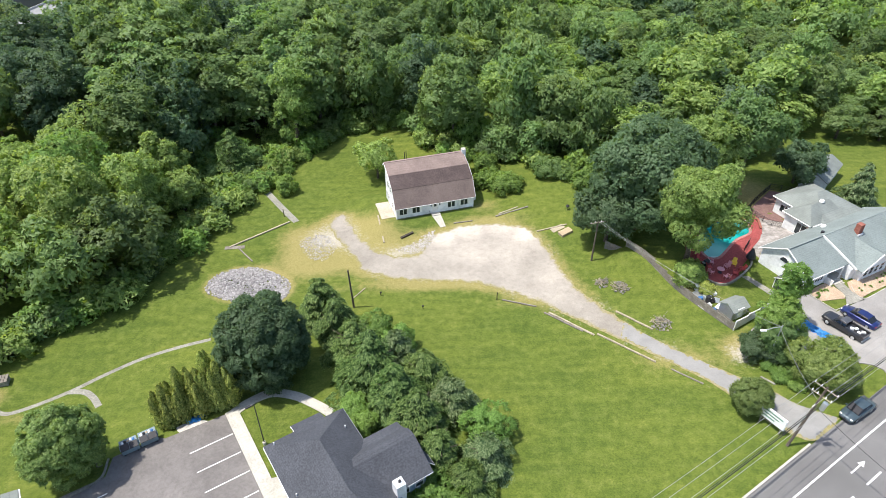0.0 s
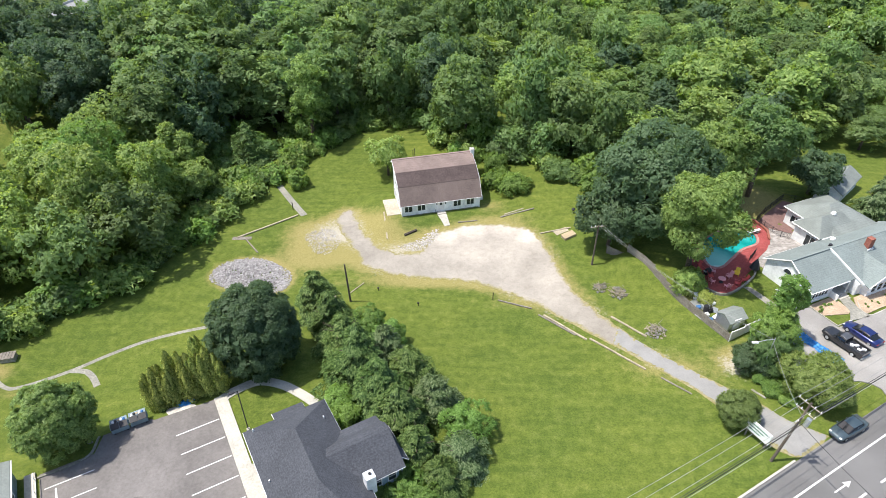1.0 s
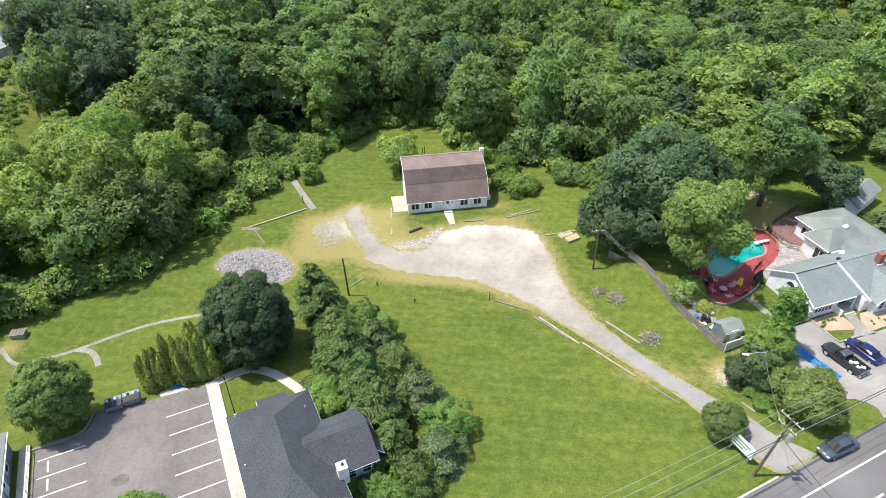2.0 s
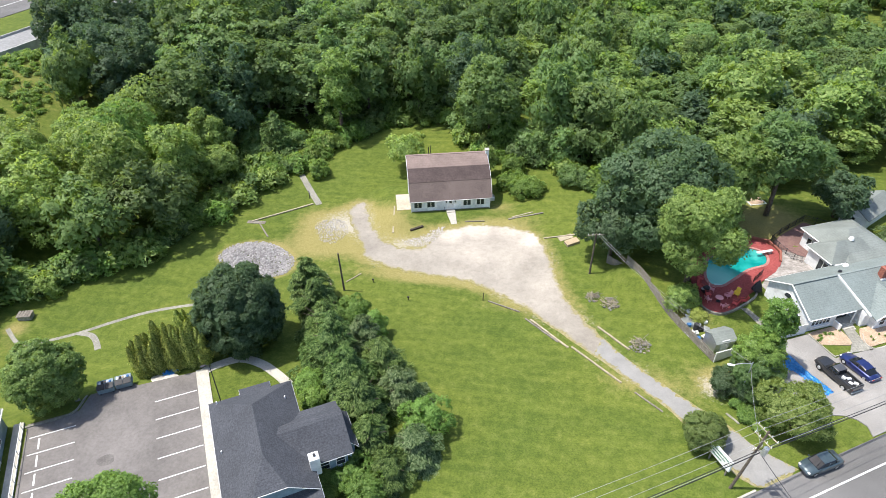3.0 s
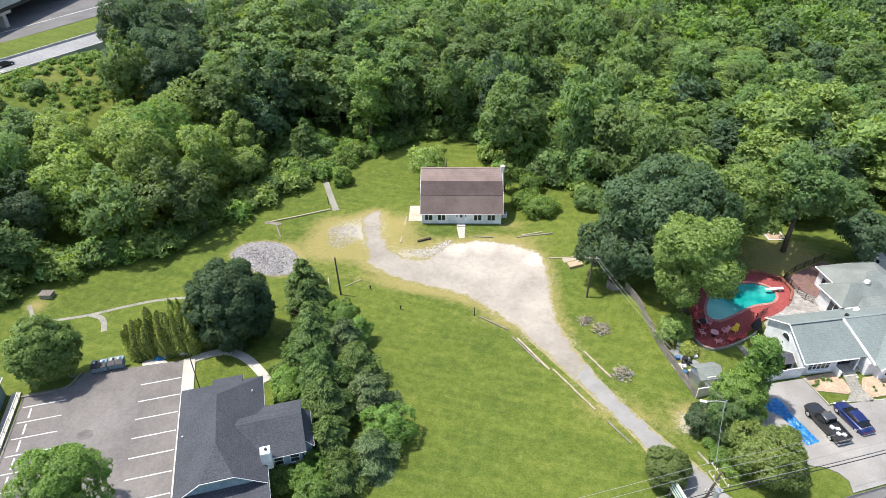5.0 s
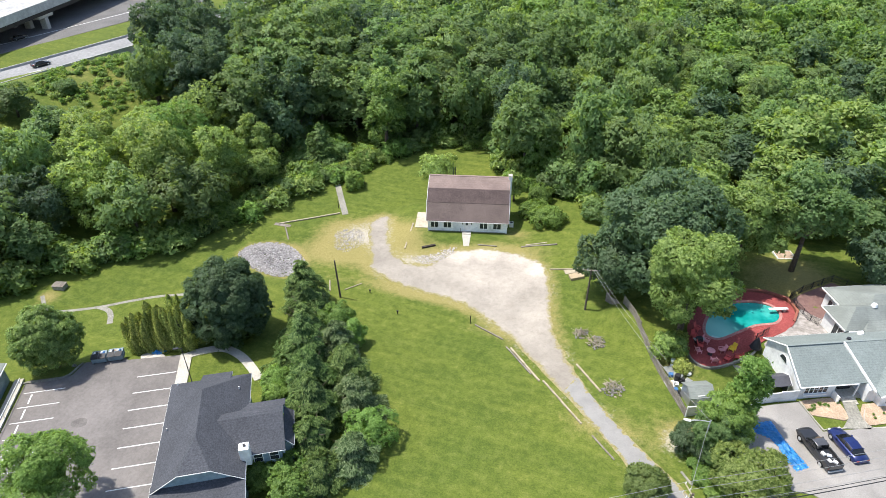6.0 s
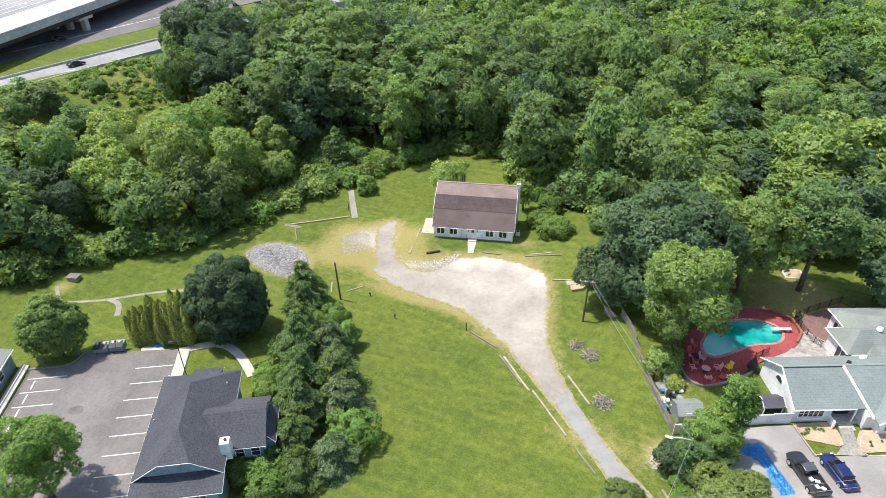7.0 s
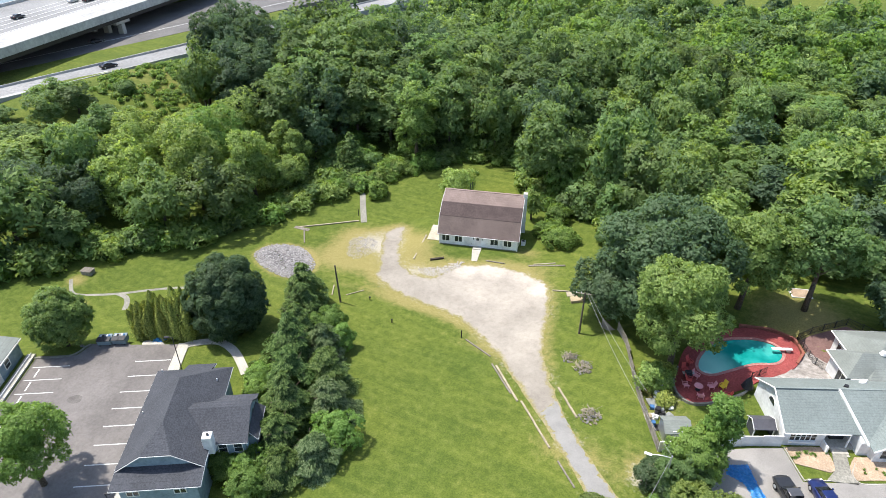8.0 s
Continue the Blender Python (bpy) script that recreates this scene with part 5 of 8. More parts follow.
# ---- the grey-green-roofed house ----
def ranch():
    m = Matrix.LocRotScale((*HOUSE_AT, HOUSE_Z), Euler((0, 0, radians(HOUSE_TURN))), None)
    ob = thing("ranch_house", m, "white ranch house with a grey-green shingle roof", "house")
    K = 2.6
    prof = [(0.3, -1.2), (8.1, -1.2), (8.1, K), (4.25, 4.75), (0.3, K)]
    part("wall", prism(prof, 0.25, 4.9), WHITE, ob, "white sided west end")
    part("wall", prism([(1.9, -1.2), (8.1, -1.2), (8.1, K), (4.25, 4.75), (1.9, 3.4)], 4.9, 8.2), WHITE, ob, "white wall behind the porch")
    part("wall", prism([(-0.9, -1.2), (8.1, -1.2), (8.1, 2.5), (4.25, 4.7), (-0.9, 1.9)], 8.2, 24), WHITE, ob, "white walls")
    part("roof", slab([(-0.12, -0.15, 2.45), (8.4, -0.15, 2.45), (7.1, 4.25, 5.0), (-0.12, 4.25, 5.0)], 0.15), ROOF_GREEN, ob, "grey-green front slope")
    part("roof", slab([(8.75, -1.25, 2.02), (24.3, -1.25, 2.02), (24.3, 4.25, 5.12), (7.1, 4.25, 5.12)], 0.15), ROOF_GREEN, ob, "grey-green front slope")
    part("roof", slab([(24.3, 8.5, 2.55), (-0.12, 8.5, 2.55), (-0.12, 4.25, 5.04), (24.3, 4.25, 5.04)], 0.15), ROOF_GREEN, ob, "grey-green back slope")
    part("ridge_cap", boxes((-0.12, 4.12, 5.03, 24.3, 4.4, 5.13), bevel=0.02), ROOF_GREEN, ob)
    part("rake_board", slab([(8.60, -1.3, 2.06), (8.88, -1.3, 2.06), (7.26, 4.2, 5.17), (7.0, 4.2, 5.17)], 0.2), TRIM, ob, "broad white rake board")
    for a, b in (((-0.12, -0.15, 2.45), (-0.12, 4.25, 5.0)), ((-0.12, 8.5, 2.55), (-0.12, 4.25, 5.04)), ((-0.12, -0.17, 2.4), (7.2, -0.17, 2.4)), ((8.75, -1.28, 1.98), (24.3, -1.28, 1.98)), ((-0.12, 8.52, 2.5), (24.3, 8.52, 2.5))):
        part("fascia", tube(bmesh.new(), Vector(a) - Vector((0, 0, 0.05)), Vector(b) - Vector((0, 0, 0.05)), 0.10, None, 4), TRIM, ob, "white eaves board")
    # the front gable over the right-hand rooms
    for s in (-1, 1):
        c0 = [(12.4, -2.1, 4.05), (12.4 + s * 3.6, -2.1, 1.95), (12.4 + s * 3.6, -1.0, 2.2), (12.4, 2.6, 4.15)]
        part("roof", slab(c0 if s > 0 else c0[::-1], 0.14), ROOF_GREEN, ob, "small front gable slope")
        part("fascia", tube(bmesh.new(), (12.4, -2.14, 3.98), (12.4 + s * 3.6, -2.14, 1.88), 0.10, None, 4), TRIM, ob, "white eaves board")
    gb = bmesh.new()
    box(gb, 9.4, -1.8, -1.2, 15.4, -0.85, 2.0)
    part("wall", gb, WHITE, ob)
    gb = bmesh.new()
    gb.faces.new([gb.verts.new(p) for p in ((9.1, -1.82, 1.95), (15.7, -1.82, 1.95), (12.4, -1.82, 3.85))])
    part("gable_wall", gb, WHITE, ob)
    for x in (10.4, 11.6, 12.8, 14.0):
        window(ob, facing(x, -1.8, 0.6), 0.8, 1.25, 1, 1)
    window(ob, facing(2.4, 0.3, 0.85), 2.9, 1.15, 5, 1, False, "bay_window")
    part("window_box", boxes((0.9, 0.0, 0.55, 3.9, 0.28, 0.78), bevel=0.03), TRIM, ob)
    door(ob, facing(6.8, 1.9, 0.3), 1.0, 2.05, WOOD_DARK)
    window(ob, facing(5.5, 1.9, 1.2), 0.7, 0.7, 1, 0)
    part("porch_floor", boxes((4.9, -0.2, -0.6, 8.2, 1.9, 0.26)), CONCRETE, ob)
    for k in range(3):
        part("step", boxes((5.6, -0.55 - 0.34 * k, -0.6, 7.4, -0.2 - 0.34 * k, 0.18 - 0.09 * k)), CONCRETE, ob)
    part("porch_wall", boxes((4.75, -0.9, -0.4, 4.9, 0.3, 1.0)), TRIM, ob)
    bench = part("porch_seat", boxes((6.0, 1.0, 0.26, 7.6, 1.6, 0.75), bevel=0.06), DARK_METAL, ob, "dark bench on the porch")
    part("post", boxes((7.2, -0.2, 0.2, 7.34, -0.06, 2.4)), TRIM, ob)
    # the half-round dark window in the west gable
    def half(k):
        return [(4.4 + k * math.cos(math.pi * i / 12), 2.5 + k * math.sin(math.pi * i / 12)) for i in range(13)]
    ov = part("half_round_window", prism(half(0.76), 0.20, 0.27), TRIM, ob)
    part("pane", prism([(y, z + 0.05) for y, z in half(0.66)], 0.17, 0.21), GLASS, ov, "dark half-round glass")
    # the wing behind
    part("wall", boxes((13.8, 8.1, -1.2, 22.3, 16.9, 2.9)), WHITE, ob, "white back wing")
    part("wall", boxes((11.3, 8.1, -1.2, 13.8, 13.0, 2.85)), WHITE, ob, "white side room")

    def hip(x0, x1, y0, y1, z, ridge, top):
        (a, c), (b2, d) = ridge
        for pts in ([(x1, y1, z), (x0, y1, z), (a, c, top), (b2, d, top)], [(x0, y0, z), (x1, y0, z), (b2, d, top), (a, c, top)], [(x0, y1, z), (x0, y0, z), (a, c, top)], [(x1, y0, z), (x1, y1, z), (b2, d, top)]):
            part("roof", slab(pts, 0.14), ROOF_GREY, ob, "grey-green hipped back roof")

    hip(13.3, 22.8, 7.8, 17.4, 2.95, ((17.2, 12.8), (18.9, 12.8)), 5.0)
    hip(10.8, 19.0, 8.3, 13.5, 2.9, ((13.4, 10.9), (17.6, 10.9)), 4.72)
    for a, b in (((13.3, 17.4), (13.3, 13.5)), ((10.8, 13.5), (13.3, 13.5)), ((10.8, 13.5), (10.8, 8.3)), ((13.3, 17.4), (22.8, 17.4))):
        part("fascia", tube(bmesh.new(), (a[0], a[1], 2.88), (b[0], b[1], 2.88), 0.09, None, 4), TRIM, ob, "white eaves board")
    window(ob, facing(11.3, 9.9, 0.3, -90), 1.7, 1.9, 2, 0)
    window(ob, facing(13.8, 15.0, 0.8, -90), 1.6, 1.2, 2, 0)
    for x, y, z in ((15.9, 10.9, 4.78), (11.9, 7.1, 3.5)):
        part("skylight_dome", tube(bmesh.new(), (x, y, z - 0.15), (x, y, z + 0.22), 0.42, 0.30, 14), TRIM, ob, "white round roof vent")
    part("vent", tube(bmesh.new(), (8.6, 5.2, 4.3), (8.6, 5.2, 4.75), 0.28, 0.24, 12), DARK_METAL, ob, "dark round roof vent")
    ch = part("chimney", boxes((13.1, 2.6, 3.6, 14.0, 3.4, 5.9), bevel=0.02), RED_BRICK, ob, "red brick chimney")
    part("flashing", boxes((13.0, 2.4, 4.0, 14.1, 2.62, 4.35)), TRIM, ch)
    return ob


ranch()


# ---- the white outbuilding behind ----
def outbuilding():
    ob = thing("outbuilding", pose(66.4, 94.0, up(67, 95), 0, 0, 48), "white outbuilding with a grey gable roof", "shed")
    part("wall", prism([(0, -1.0), (3.9, -1.0), (3.9, 2.4), (1.95, 3.4), (0, 2.4)], 0, 9), WHITE, ob, "white walls")
    part("roof", slab([(-0.25, -0.4, 2.25), (9.25, -0.4, 2.25), (9.25, 1.95, 3.55), (-0.25, 1.95, 3.55)], 0.12), ROOF_GREY, ob)
    part("roof", slab([(9.25, 4.3, 2.25), (-0.25, 4.3, 2.25), (-0.25, 1.95, 3.55), (9.25, 1.95, 3.55)], 0.12), ROOF_GREY, ob)
    door(ob, facing(0, 1.95, 0.0, -90), 1.8, 2.0)
    return ob


outbuilding()


# ---- yard of the grey-green-roofed house ----
RED_DECK = rough_stuff("red_deck", (0.20, 0.045, 0.045), (0.30, 0.065, 0.062), (0.37, 0.11, 0.10), 4.0, 0.4, 0.8, 0.2, 0.01)
DRIVE_C = rough_stuff("drive_asphalt", (0.24, 0.228, 0.212), (0.29, 0.275, 0.258), (0.335, 0.32, 0.30), 8.0, 0.2, 0.9, 0.2, 0.01)
MULCH = rough_stuff("tan_gravel", (0.32, 0.22, 0.145), (0.44, 0.33, 0.23), (0.55, 0.43, 0.33), 6.0, 0.8, 0.9, 0.4, 0.03)
POOL = smooth_line([(41.9, 84.0), (44.3, 86.1), (47.1, 87.4), (49.4, 87.3), (50.6, 85.8), (50.0, 83.4), (47.2, 81.6), (44.7, 78.9), (42.6, 76.8), (41.0, 76.9), (40.5, 78.6), (40.9, 81.4)], True, 5)
DECK = smooth_line([(38.4, 76.4), (38.6, 72.8), (40.1, 70.8), (42.4, 70.9), (46.4, 74.2), (47.9, 78.2), (51.6, 82.6), (52.6, 86.2), (51.6, 89.0), (48.6, 90.0), (44.6, 88.8), (40.6, 84.9), (38.6, 80.6)], True, 5)


def ring_sheet(name, outer, inner, z, thick, material):
    """A flat plate with a hole through it."""
    bm = bmesh.new()
    n = 120

    def even(line):
        d = [0.0]
        for a, b in zip(line, line[1:] + line[:1]):
            d.append(d[-1] + math.hypot(b[0] - a[0], b[1] - a[1]))
        pts = np.array(line + line[:1])
        c = np.array(inner).mean(0)
        ang = np.unwrap(np.arctan2(pts[:, 1] - c[1], pts[:, 0] - c[0]))
        return pts, ang, c

    def at_angle(line, t):
        pts = np.array(line)
        c = np.array(inner).mean(0)
        best = c + 1e-3
        for a, b in zip(pts, np.roll(pts, -1, 0)):
            m2 = np.array([[math.cos(t), a[0] - b[0]], [math.sin(t), a[1] - b[1]]])
            if abs(np.linalg.det(m2)) > 1e-9:
                s, u = np.linalg.solve(m2, a - c)
                if s > 0 and -1e-6 <= u <= 1 + 1e-6 and s > np.linalg.norm(best - c):
                    best = c + s * np.array([math.cos(t), math.sin(t)])
        return best

    rows = []
    for k in range(n):
        t = 2 * math.pi * k / n
        o, i = at_angle(outer, t), at_angle(inner, t)
        o = o if np.linalg.norm(o - i) > 0.3 else i + 0.3 * np.array([math.cos(t), math.sin(t)])
        rows.append([bm.verts.new(p) for p in ((*o, z - thick), (*o, z), (*i, z), (*i, z - thick - 1.2))])
    for k in range(n):
        p, q = rows[k], rows[(k + 1) % n]
        for j in range(3):
            bm.faces.new((p[j], q[j], q[j + 1], p[j + 1]))
    bmesh.ops.recalc_face_normals(bm, faces=bm.faces[:])
    return part(name, bm, material)


tagged(ring_sheet("pool_deck", DECK, POOL, 0.02, 0.4, RED_DECK), "red-painted pool deck with worn edges", "deck", "", "structure")
pool = thing("swimming_pool", pose(45.5, 82.0, 0), "kidney-shaped swimming pool with green-blue water and pale coping", "pool")
c45 = Matrix.Translation((-45.5, -82.0, 0))


def pool_water():
    m, n, l, b = shader("pool_water", 0.12, 0.0, 0.4)
    p = place_of(n)
    w = noise_of(n, l, p, 0.28, 3.0)
    deep = ramp_of(n, l, w, [(0.35, (0.005, 0.235, 0.215)), (0.52, (0.02, 0.33, 0.30)), (0.75, (0.10, 0.45, 0.40))])
    # the shallow end shows the pale floor
    v = n.new("ShaderNodeVectorMath")
    v.operation = "DISTANCE"
    v.inputs[1].default_value = (41.0, 77.0, -0.12)
    l.new(p, v.inputs[0])
    r = n.new("ShaderNodeMapRange")
    r.interpolation_type = "SMOOTHSTEP"
    r.inputs["From Min"].default_value, r.inputs["From Max"].default_value = 6.5, 2.5
    r.inputs["To Max"].default_value = 0.85
    l.new(v.outputs["Value"], r.inputs["Value"])
    l.new(mix_of(n, l, r.outputs["Result"], deep, (0.30, 0.66, 0.58)), b.inputs["Base Color"])
    bump_of(n, l, b, noise_of(n, l, p, 2.5, 3.0), 0.08, 0.05)
    bm = bmesh.new()
    bm.faces.new([bm.verts.new((x, y, -0.12)) for x, y in POOL])
    bmesh.ops.triangulate(bm, faces=bm.faces[:])
    bmesh.ops.recalc_face_normals(bm, faces=bm.faces[:])
    bmesh.ops.transform(bm, matrix=c45, verts=bm.verts[:])
    part("water", bm, m, pool, "still green-blue water")
    bm = bmesh.new()
    line = POOL + POOL[:1]
    rows = []
    for i, (x, y) in enumerate(POOL):
        a, c2 = POOL[i - 1], POOL[(i + 1) % len(POOL)]
        d = Vector((c2[0] - a[0], c2[1] - a[1])).normalized()
        rows.append([bm.verts.new((x + d.y * k, y - d.x * k, z)) for k, z in ((-0.2, -0.3), (-0.2, 0.07), (0.2, 0.07), (0.2, -0.3))])
    for i in range(len(rows)):
        p2, q2 = rows[i], rows[(i + 1) % len(rows)]
        for j in range(3):
            bm.faces.new((p2[j], q2[j], q2[j + 1], p2[j + 1]))
    bmesh.ops.recalc_face_normals(bm, faces=bm.faces[:])
    bmesh.ops.transform(bm, matrix=c45, verts=bm.verts[:])
    part("coping", bm, rough_stuff("rose_coping", (0.30, 0.12, 0.11), (0.42, 0.20, 0.18), (0.52, 0.30, 0.27), 4.0), pool, "rose coping stones")
    part("pool_step", boxes((-4.1, -5.6, -0.5, -2.6, -4.4, -0.06), bevel=0.25), plain("pale_step", (0.42, 0.62, 0.58), 0.4), pool, "pale entry step")


pool_water()
board = thing("diving_board", pose(50.3, 86.2, 0.0, 0, 0, 205), "white diving board on a stand", "diving board")
part("plank", boxes((-1.3, -0.25, 0.5, 1.5, 0.25, 0.58), bevel=0.03), TRIM, board)
part("stand", boxes((-1.1, -0.2, 0.0, -0.6, 0.2, 0.5), bevel=0.03), CONCRETE, board)
raised("pool_wall", [(52.3, 84.6), (52.9, 87.2), (51.6, 89.6), (48.6, 90.6), (44.4, 89.4)], 0.35, 0.55, RED_BRICK, "low red wall round the pool deck", "wall")
tagged(sheet("patio", [(48.2, 77.9), (48.5, 75.9), (55.6, 79.4), (58.0, 84.4), (53.4, 88.0)], 0.15, rough_stuff("patio_slabs", (0.20, 0.18, 0.165), (0.32, 0.295, 0.275), (0.46, 0.43, 0.41), 1.4, 0.6), 2.0), "worn grey patio between pool and house", "patio", "", "structure")


raised("deck_edge", DECK[:23], 0.24, 0.39, DULL_CONCRETE, "pale worn concrete edge of the pool deck", "kerb")


def deck_chair(colour, label):
    ob = thing("deck_chair", pose(0, 0, 0), label, "chair", "chairs round the pool")
    part("seat", boxes((-0.32, -0.35, 0.3, 0.32, 0.3, 0.36), bevel=0.02), colour, ob)
    b = part("backrest", boxes((-0.30, 0.0, 0.0, 0.30, 0.05, 0.8), bevel=0.03), colour, ob)
    b.matrix_local = pose(0, 0.28, 0.33, -22, 0, 0)
    for s in (-1, 1):
        part("armrest", boxes((s * 0.36 - 0.06, -0.36, 0.52, s * 0.36 + 0.06, 0.36, 0.56), bevel=0.01), colour, ob)
        for y in (-0.3, 0.28):
            part("leg", boxes((s * 0.34 - 0.03, y - 0.03, 0.0, s * 0.34 + 0.03, y + 0.03, 0.53)), colour, ob)
    return ob


PINK = plain("pink_plastic", (0.72, 0.32, 0.34), 0.45)
CORAL = plain("red_plastic", (0.60, 0.10, 0.09), 0.45)
YELLOW = plain("yellow_plastic", (0.75, 0.50, 0.05), 0.45)
first = deck_chair(PINK, "pink plastic deck chair beside the pool")
first.matrix_world = pose(40.9, 75.4, 0.02, 0, 0, 70)
for x, y, t in ((40.0, 73.0, 120), (42.9, 74.3, 300), (42.0, 71.9, 200)):
    copy_thing(first, pose(x, y, 0.02, 0, 0, t))
second = deck_chair(CORAL, "red plastic deck chair beside the pool")
second.matrix_world = pose(39.3, 75.8, 0.02, 0, 0, 30)
for x, y, t in ((40.2, 74.2, 90), (43.6, 72.8, 250), (44.9, 73.6, 280), (39.6, 77.6, 60)):
    copy_thing(second, pose(x, y, 0.02, 0, 0, t))
third = deck_chair(YELLOW, "yellow plastic deck chair beside the pool")
third.matrix_world = pose(44.2, 75.0, 0.02, 0, 0, 330)
table = thing("patio_table", pose(41.5, 73.2, 0.02), "round pale pink patio table", "table")
part("tabletop", tube(bmesh.new(), (0, 0, 0.68), (0, 0, 0.73), 0.55, 0.55, 20), PINK, table)
part("pedestal", tube(bmesh.new(), (0, 0, 0), (0, 0, 0.68), 0.06), DARK_METAL, table)
part("foot", tube(bmesh.new(), (0, 0, 0), (0, 0, 0.05), 0.32, 0.28, 14), DARK_METAL, table)
brolly = thing("closed_umbrella", pose(46.9, 75.8, 0.0), "folded black patio umbrella", "umbrella")
part("pole", tube(bmesh.new(), (0, 0, 0), (0, 0, 2.6), 0.035), DARK_METAL, brolly)
part("canopy", tube(tube(bmesh.new(), (0, 0, 0.9), (0, 0, 1.7), 0.75, 0.5, 10), (0, 0, 1.7), (0, 0, 2.6), 0.5, 0.06, 10), DARK_METAL, brolly, "black folded canopy")
grill = thing("barbecue_grill", pose(39.9, 74.9, 0.02, 0, 0, 30), "black barbecue grill on the red deck", "grill")
part("cabinet", boxes((-0.45, -0.3, 0.1, 0.45, 0.3, 0.8), bevel=0.03), DARK_METAL, grill)
part("lid", boxes((-0.45, -0.3, 0.8, 0.45, 0.3, 1.1), bevel=0.12), DARK_METAL, grill, "rounded black lid")
for s in (-1, 1):
    part("side_shelf", boxes((s * 0.6 - 0.15, -0.25, 0.75, s * 0.6 + 0.15, 0.25, 0.8)), METAL, grill)


def railing(name, pts, tall, material, label, z=None, mesh=0.14, group=""):
    """Posts, rails and balusters along a line."""
    x0, y0 = pts[0]
    ob = thing(name, pose(x0, y0, z if z is not None else up(x0, y0)), label, "fence", group)
    bm = tube(bmesh.new(), (0, 0, 0.1), (0, 0, tall * 0.95), 0.018, None, 4)
    rod = bpy.data.meshes.new("bar")
    bm.to_mesh(rod)
    bm.free()
    rod.materials.append(material)
    for (ax, ay), (bx, by) in zip(pts, pts[1:]):
        L = math.hypot(bx - ax, by - ay)
        n = max(1, round(L / 1.8))
        for i in range(n):
            f0, f1 = i / n, (i + 1) / n
            p, q = Vector((ax + (bx - ax) * f0 - x0, ay + (by - ay) * f0 - y0, 0)), Vector((ax + (bx - ax) * f1 - x0, ay + (by - ay) * f1 - y0, 0))
            if z is None:
                p.z, q.z = up(x0 + p.x, y0 + p.y) - up(x0, y0), up(x0 + q.x, y0 + q.y) - up(x0, y0)
            part("post", tube(bmesh.new(), p - Vector((0, 0, 0.3)), p + Vector((0, 0, tall + 0.05)), 0.055, None, 6), material, ob)
            for h in (0.12, tall * 0.92):
                part("rail", tube(bmesh.new(), p + Vector((0, 0, h)), q + Vector((0, 0, h)), 0.03, None, 4), material, ob)
            k = int((q - p).length / mesh)
            for j in range(1, k):
                b = new("bar", rod)
                b.parent = ob
                b.matrix_local = Matrix.Translation(p.lerp(q, j / k))
    return ob


railing("metal_fence", [(47.2, 78.6), (48.9, 80.8)], 1.1, DARK_METAL, "low black fence beside the pool", 0.02)
railing("metal_fence", [(51.9, 89.7), (57.6, 95.0), (61.5, 94.6)], 1.3, DARK_METAL, "black metal fence round a brick yard")
railing("metal_fence", [(51.9, 89.7), (55.2, 84.2)], 1.3, DARK_METAL, "black metal fence beside the patio")
tagged(sheet("brick_yard", [(52.2, 89.6), (57.6, 94.7), (60.4, 94.4), (59.0, 87.6), (55.3, 84.6)], 0.05, rough_stuff("brick_paving", (0.125, 0.072, 0.065), (0.185, 0.11, 0.10), (0.245, 0.155, 0.14), 5.0, 0.5), 2.0), "reddish brick paved yard", "patio", "", "structure")


def board_fence(name, pts, tall, material, label, cap=False):
    """Close boards between posts."""
    x0, y0 = pts[0]
    z0 = up(x0, y0)
    ob = thing(name, pose(x0, y0, z0), label, "fence")
    bm = boxes((-0.072, -0.02, -0.3, 0.072, 0.02, tall))
    plank = bpy.data.meshes.new("board")
    bm.to_mesh(plank)
    bm.free()
    plank.materials.append(material)
    for (ax, ay), (bx, by) in zip(pts, pts[1:]):
        L = math.hypot(bx - ax, by - ay)
        n = max(1, round(L / 2.4))
        t = math.degrees(math.atan2(by - ay, bx - ax))
        for i in range(n):
            x, y = ax + (bx - ax) * i / n, ay + (by - ay) * i / n
            e = Vector((ax + (bx - ax) * (i + 1) / n, ay + (by - ay) * (i + 1) / n))
            z = min(up(x, y), up(e.x, e.y))
            m = pose(x - x0, y - y0, z - z0, 0, 0, t)
            w = L / n
            p = part("post", boxes((-0.06, -0.06, -0.4, 0.06, 0.06, tall + 0.12), bevel=0.01), material, ob)
            p.matrix_local = m
            k = int(w / 0.16)
            for j in range(k):
                b = new("board", plank)
                b.parent = ob
                b.matrix_local = m @ pose(0.06 + (j + 0.5) * (w - 0.12) / k, 0, 0 if cap else 0.03 * math.sin(j * 7.1 + i * 3.3), 0, 0 if cap else 0.6 * math.sin(j * 4.3 + i), 0)
            for z0_, z1_ in ((0.3, 0.4), (tall - 0.35, tall - 0.25)):
                b = part("rail", boxes((0.05, 0.022, z0_, w - 0.05, 0.07, z1_)), material, ob)
                b.matrix_local = m
            if cap:
                b = part("cap_rail", boxes((0.0, -0.06, tall + 0.004, w, 0.06, tall + 0.06)), material, ob)
                b.matrix_local = m
    return ob


board_fence("board_fence", [(39.2, 61.5), (36.4, 66.8), (33.4, 72.9), (31.0, 77.8)], 1.5, WOOD_GREY, "weathered grey board fence round the yard")
board_fence("vinyl_fence", [(39.3, 61.4), (45.4, 64.8), (51.5, 68.0)], 1.65, TRIM, "white vinyl panel fence beside the drive", True)
board_fence("board_fence", [(26.5, 82.5), (29.2, 80.4), (31.0, 77.8)], 1.5, WOOD_GREY, "old grey board fence under the trees")

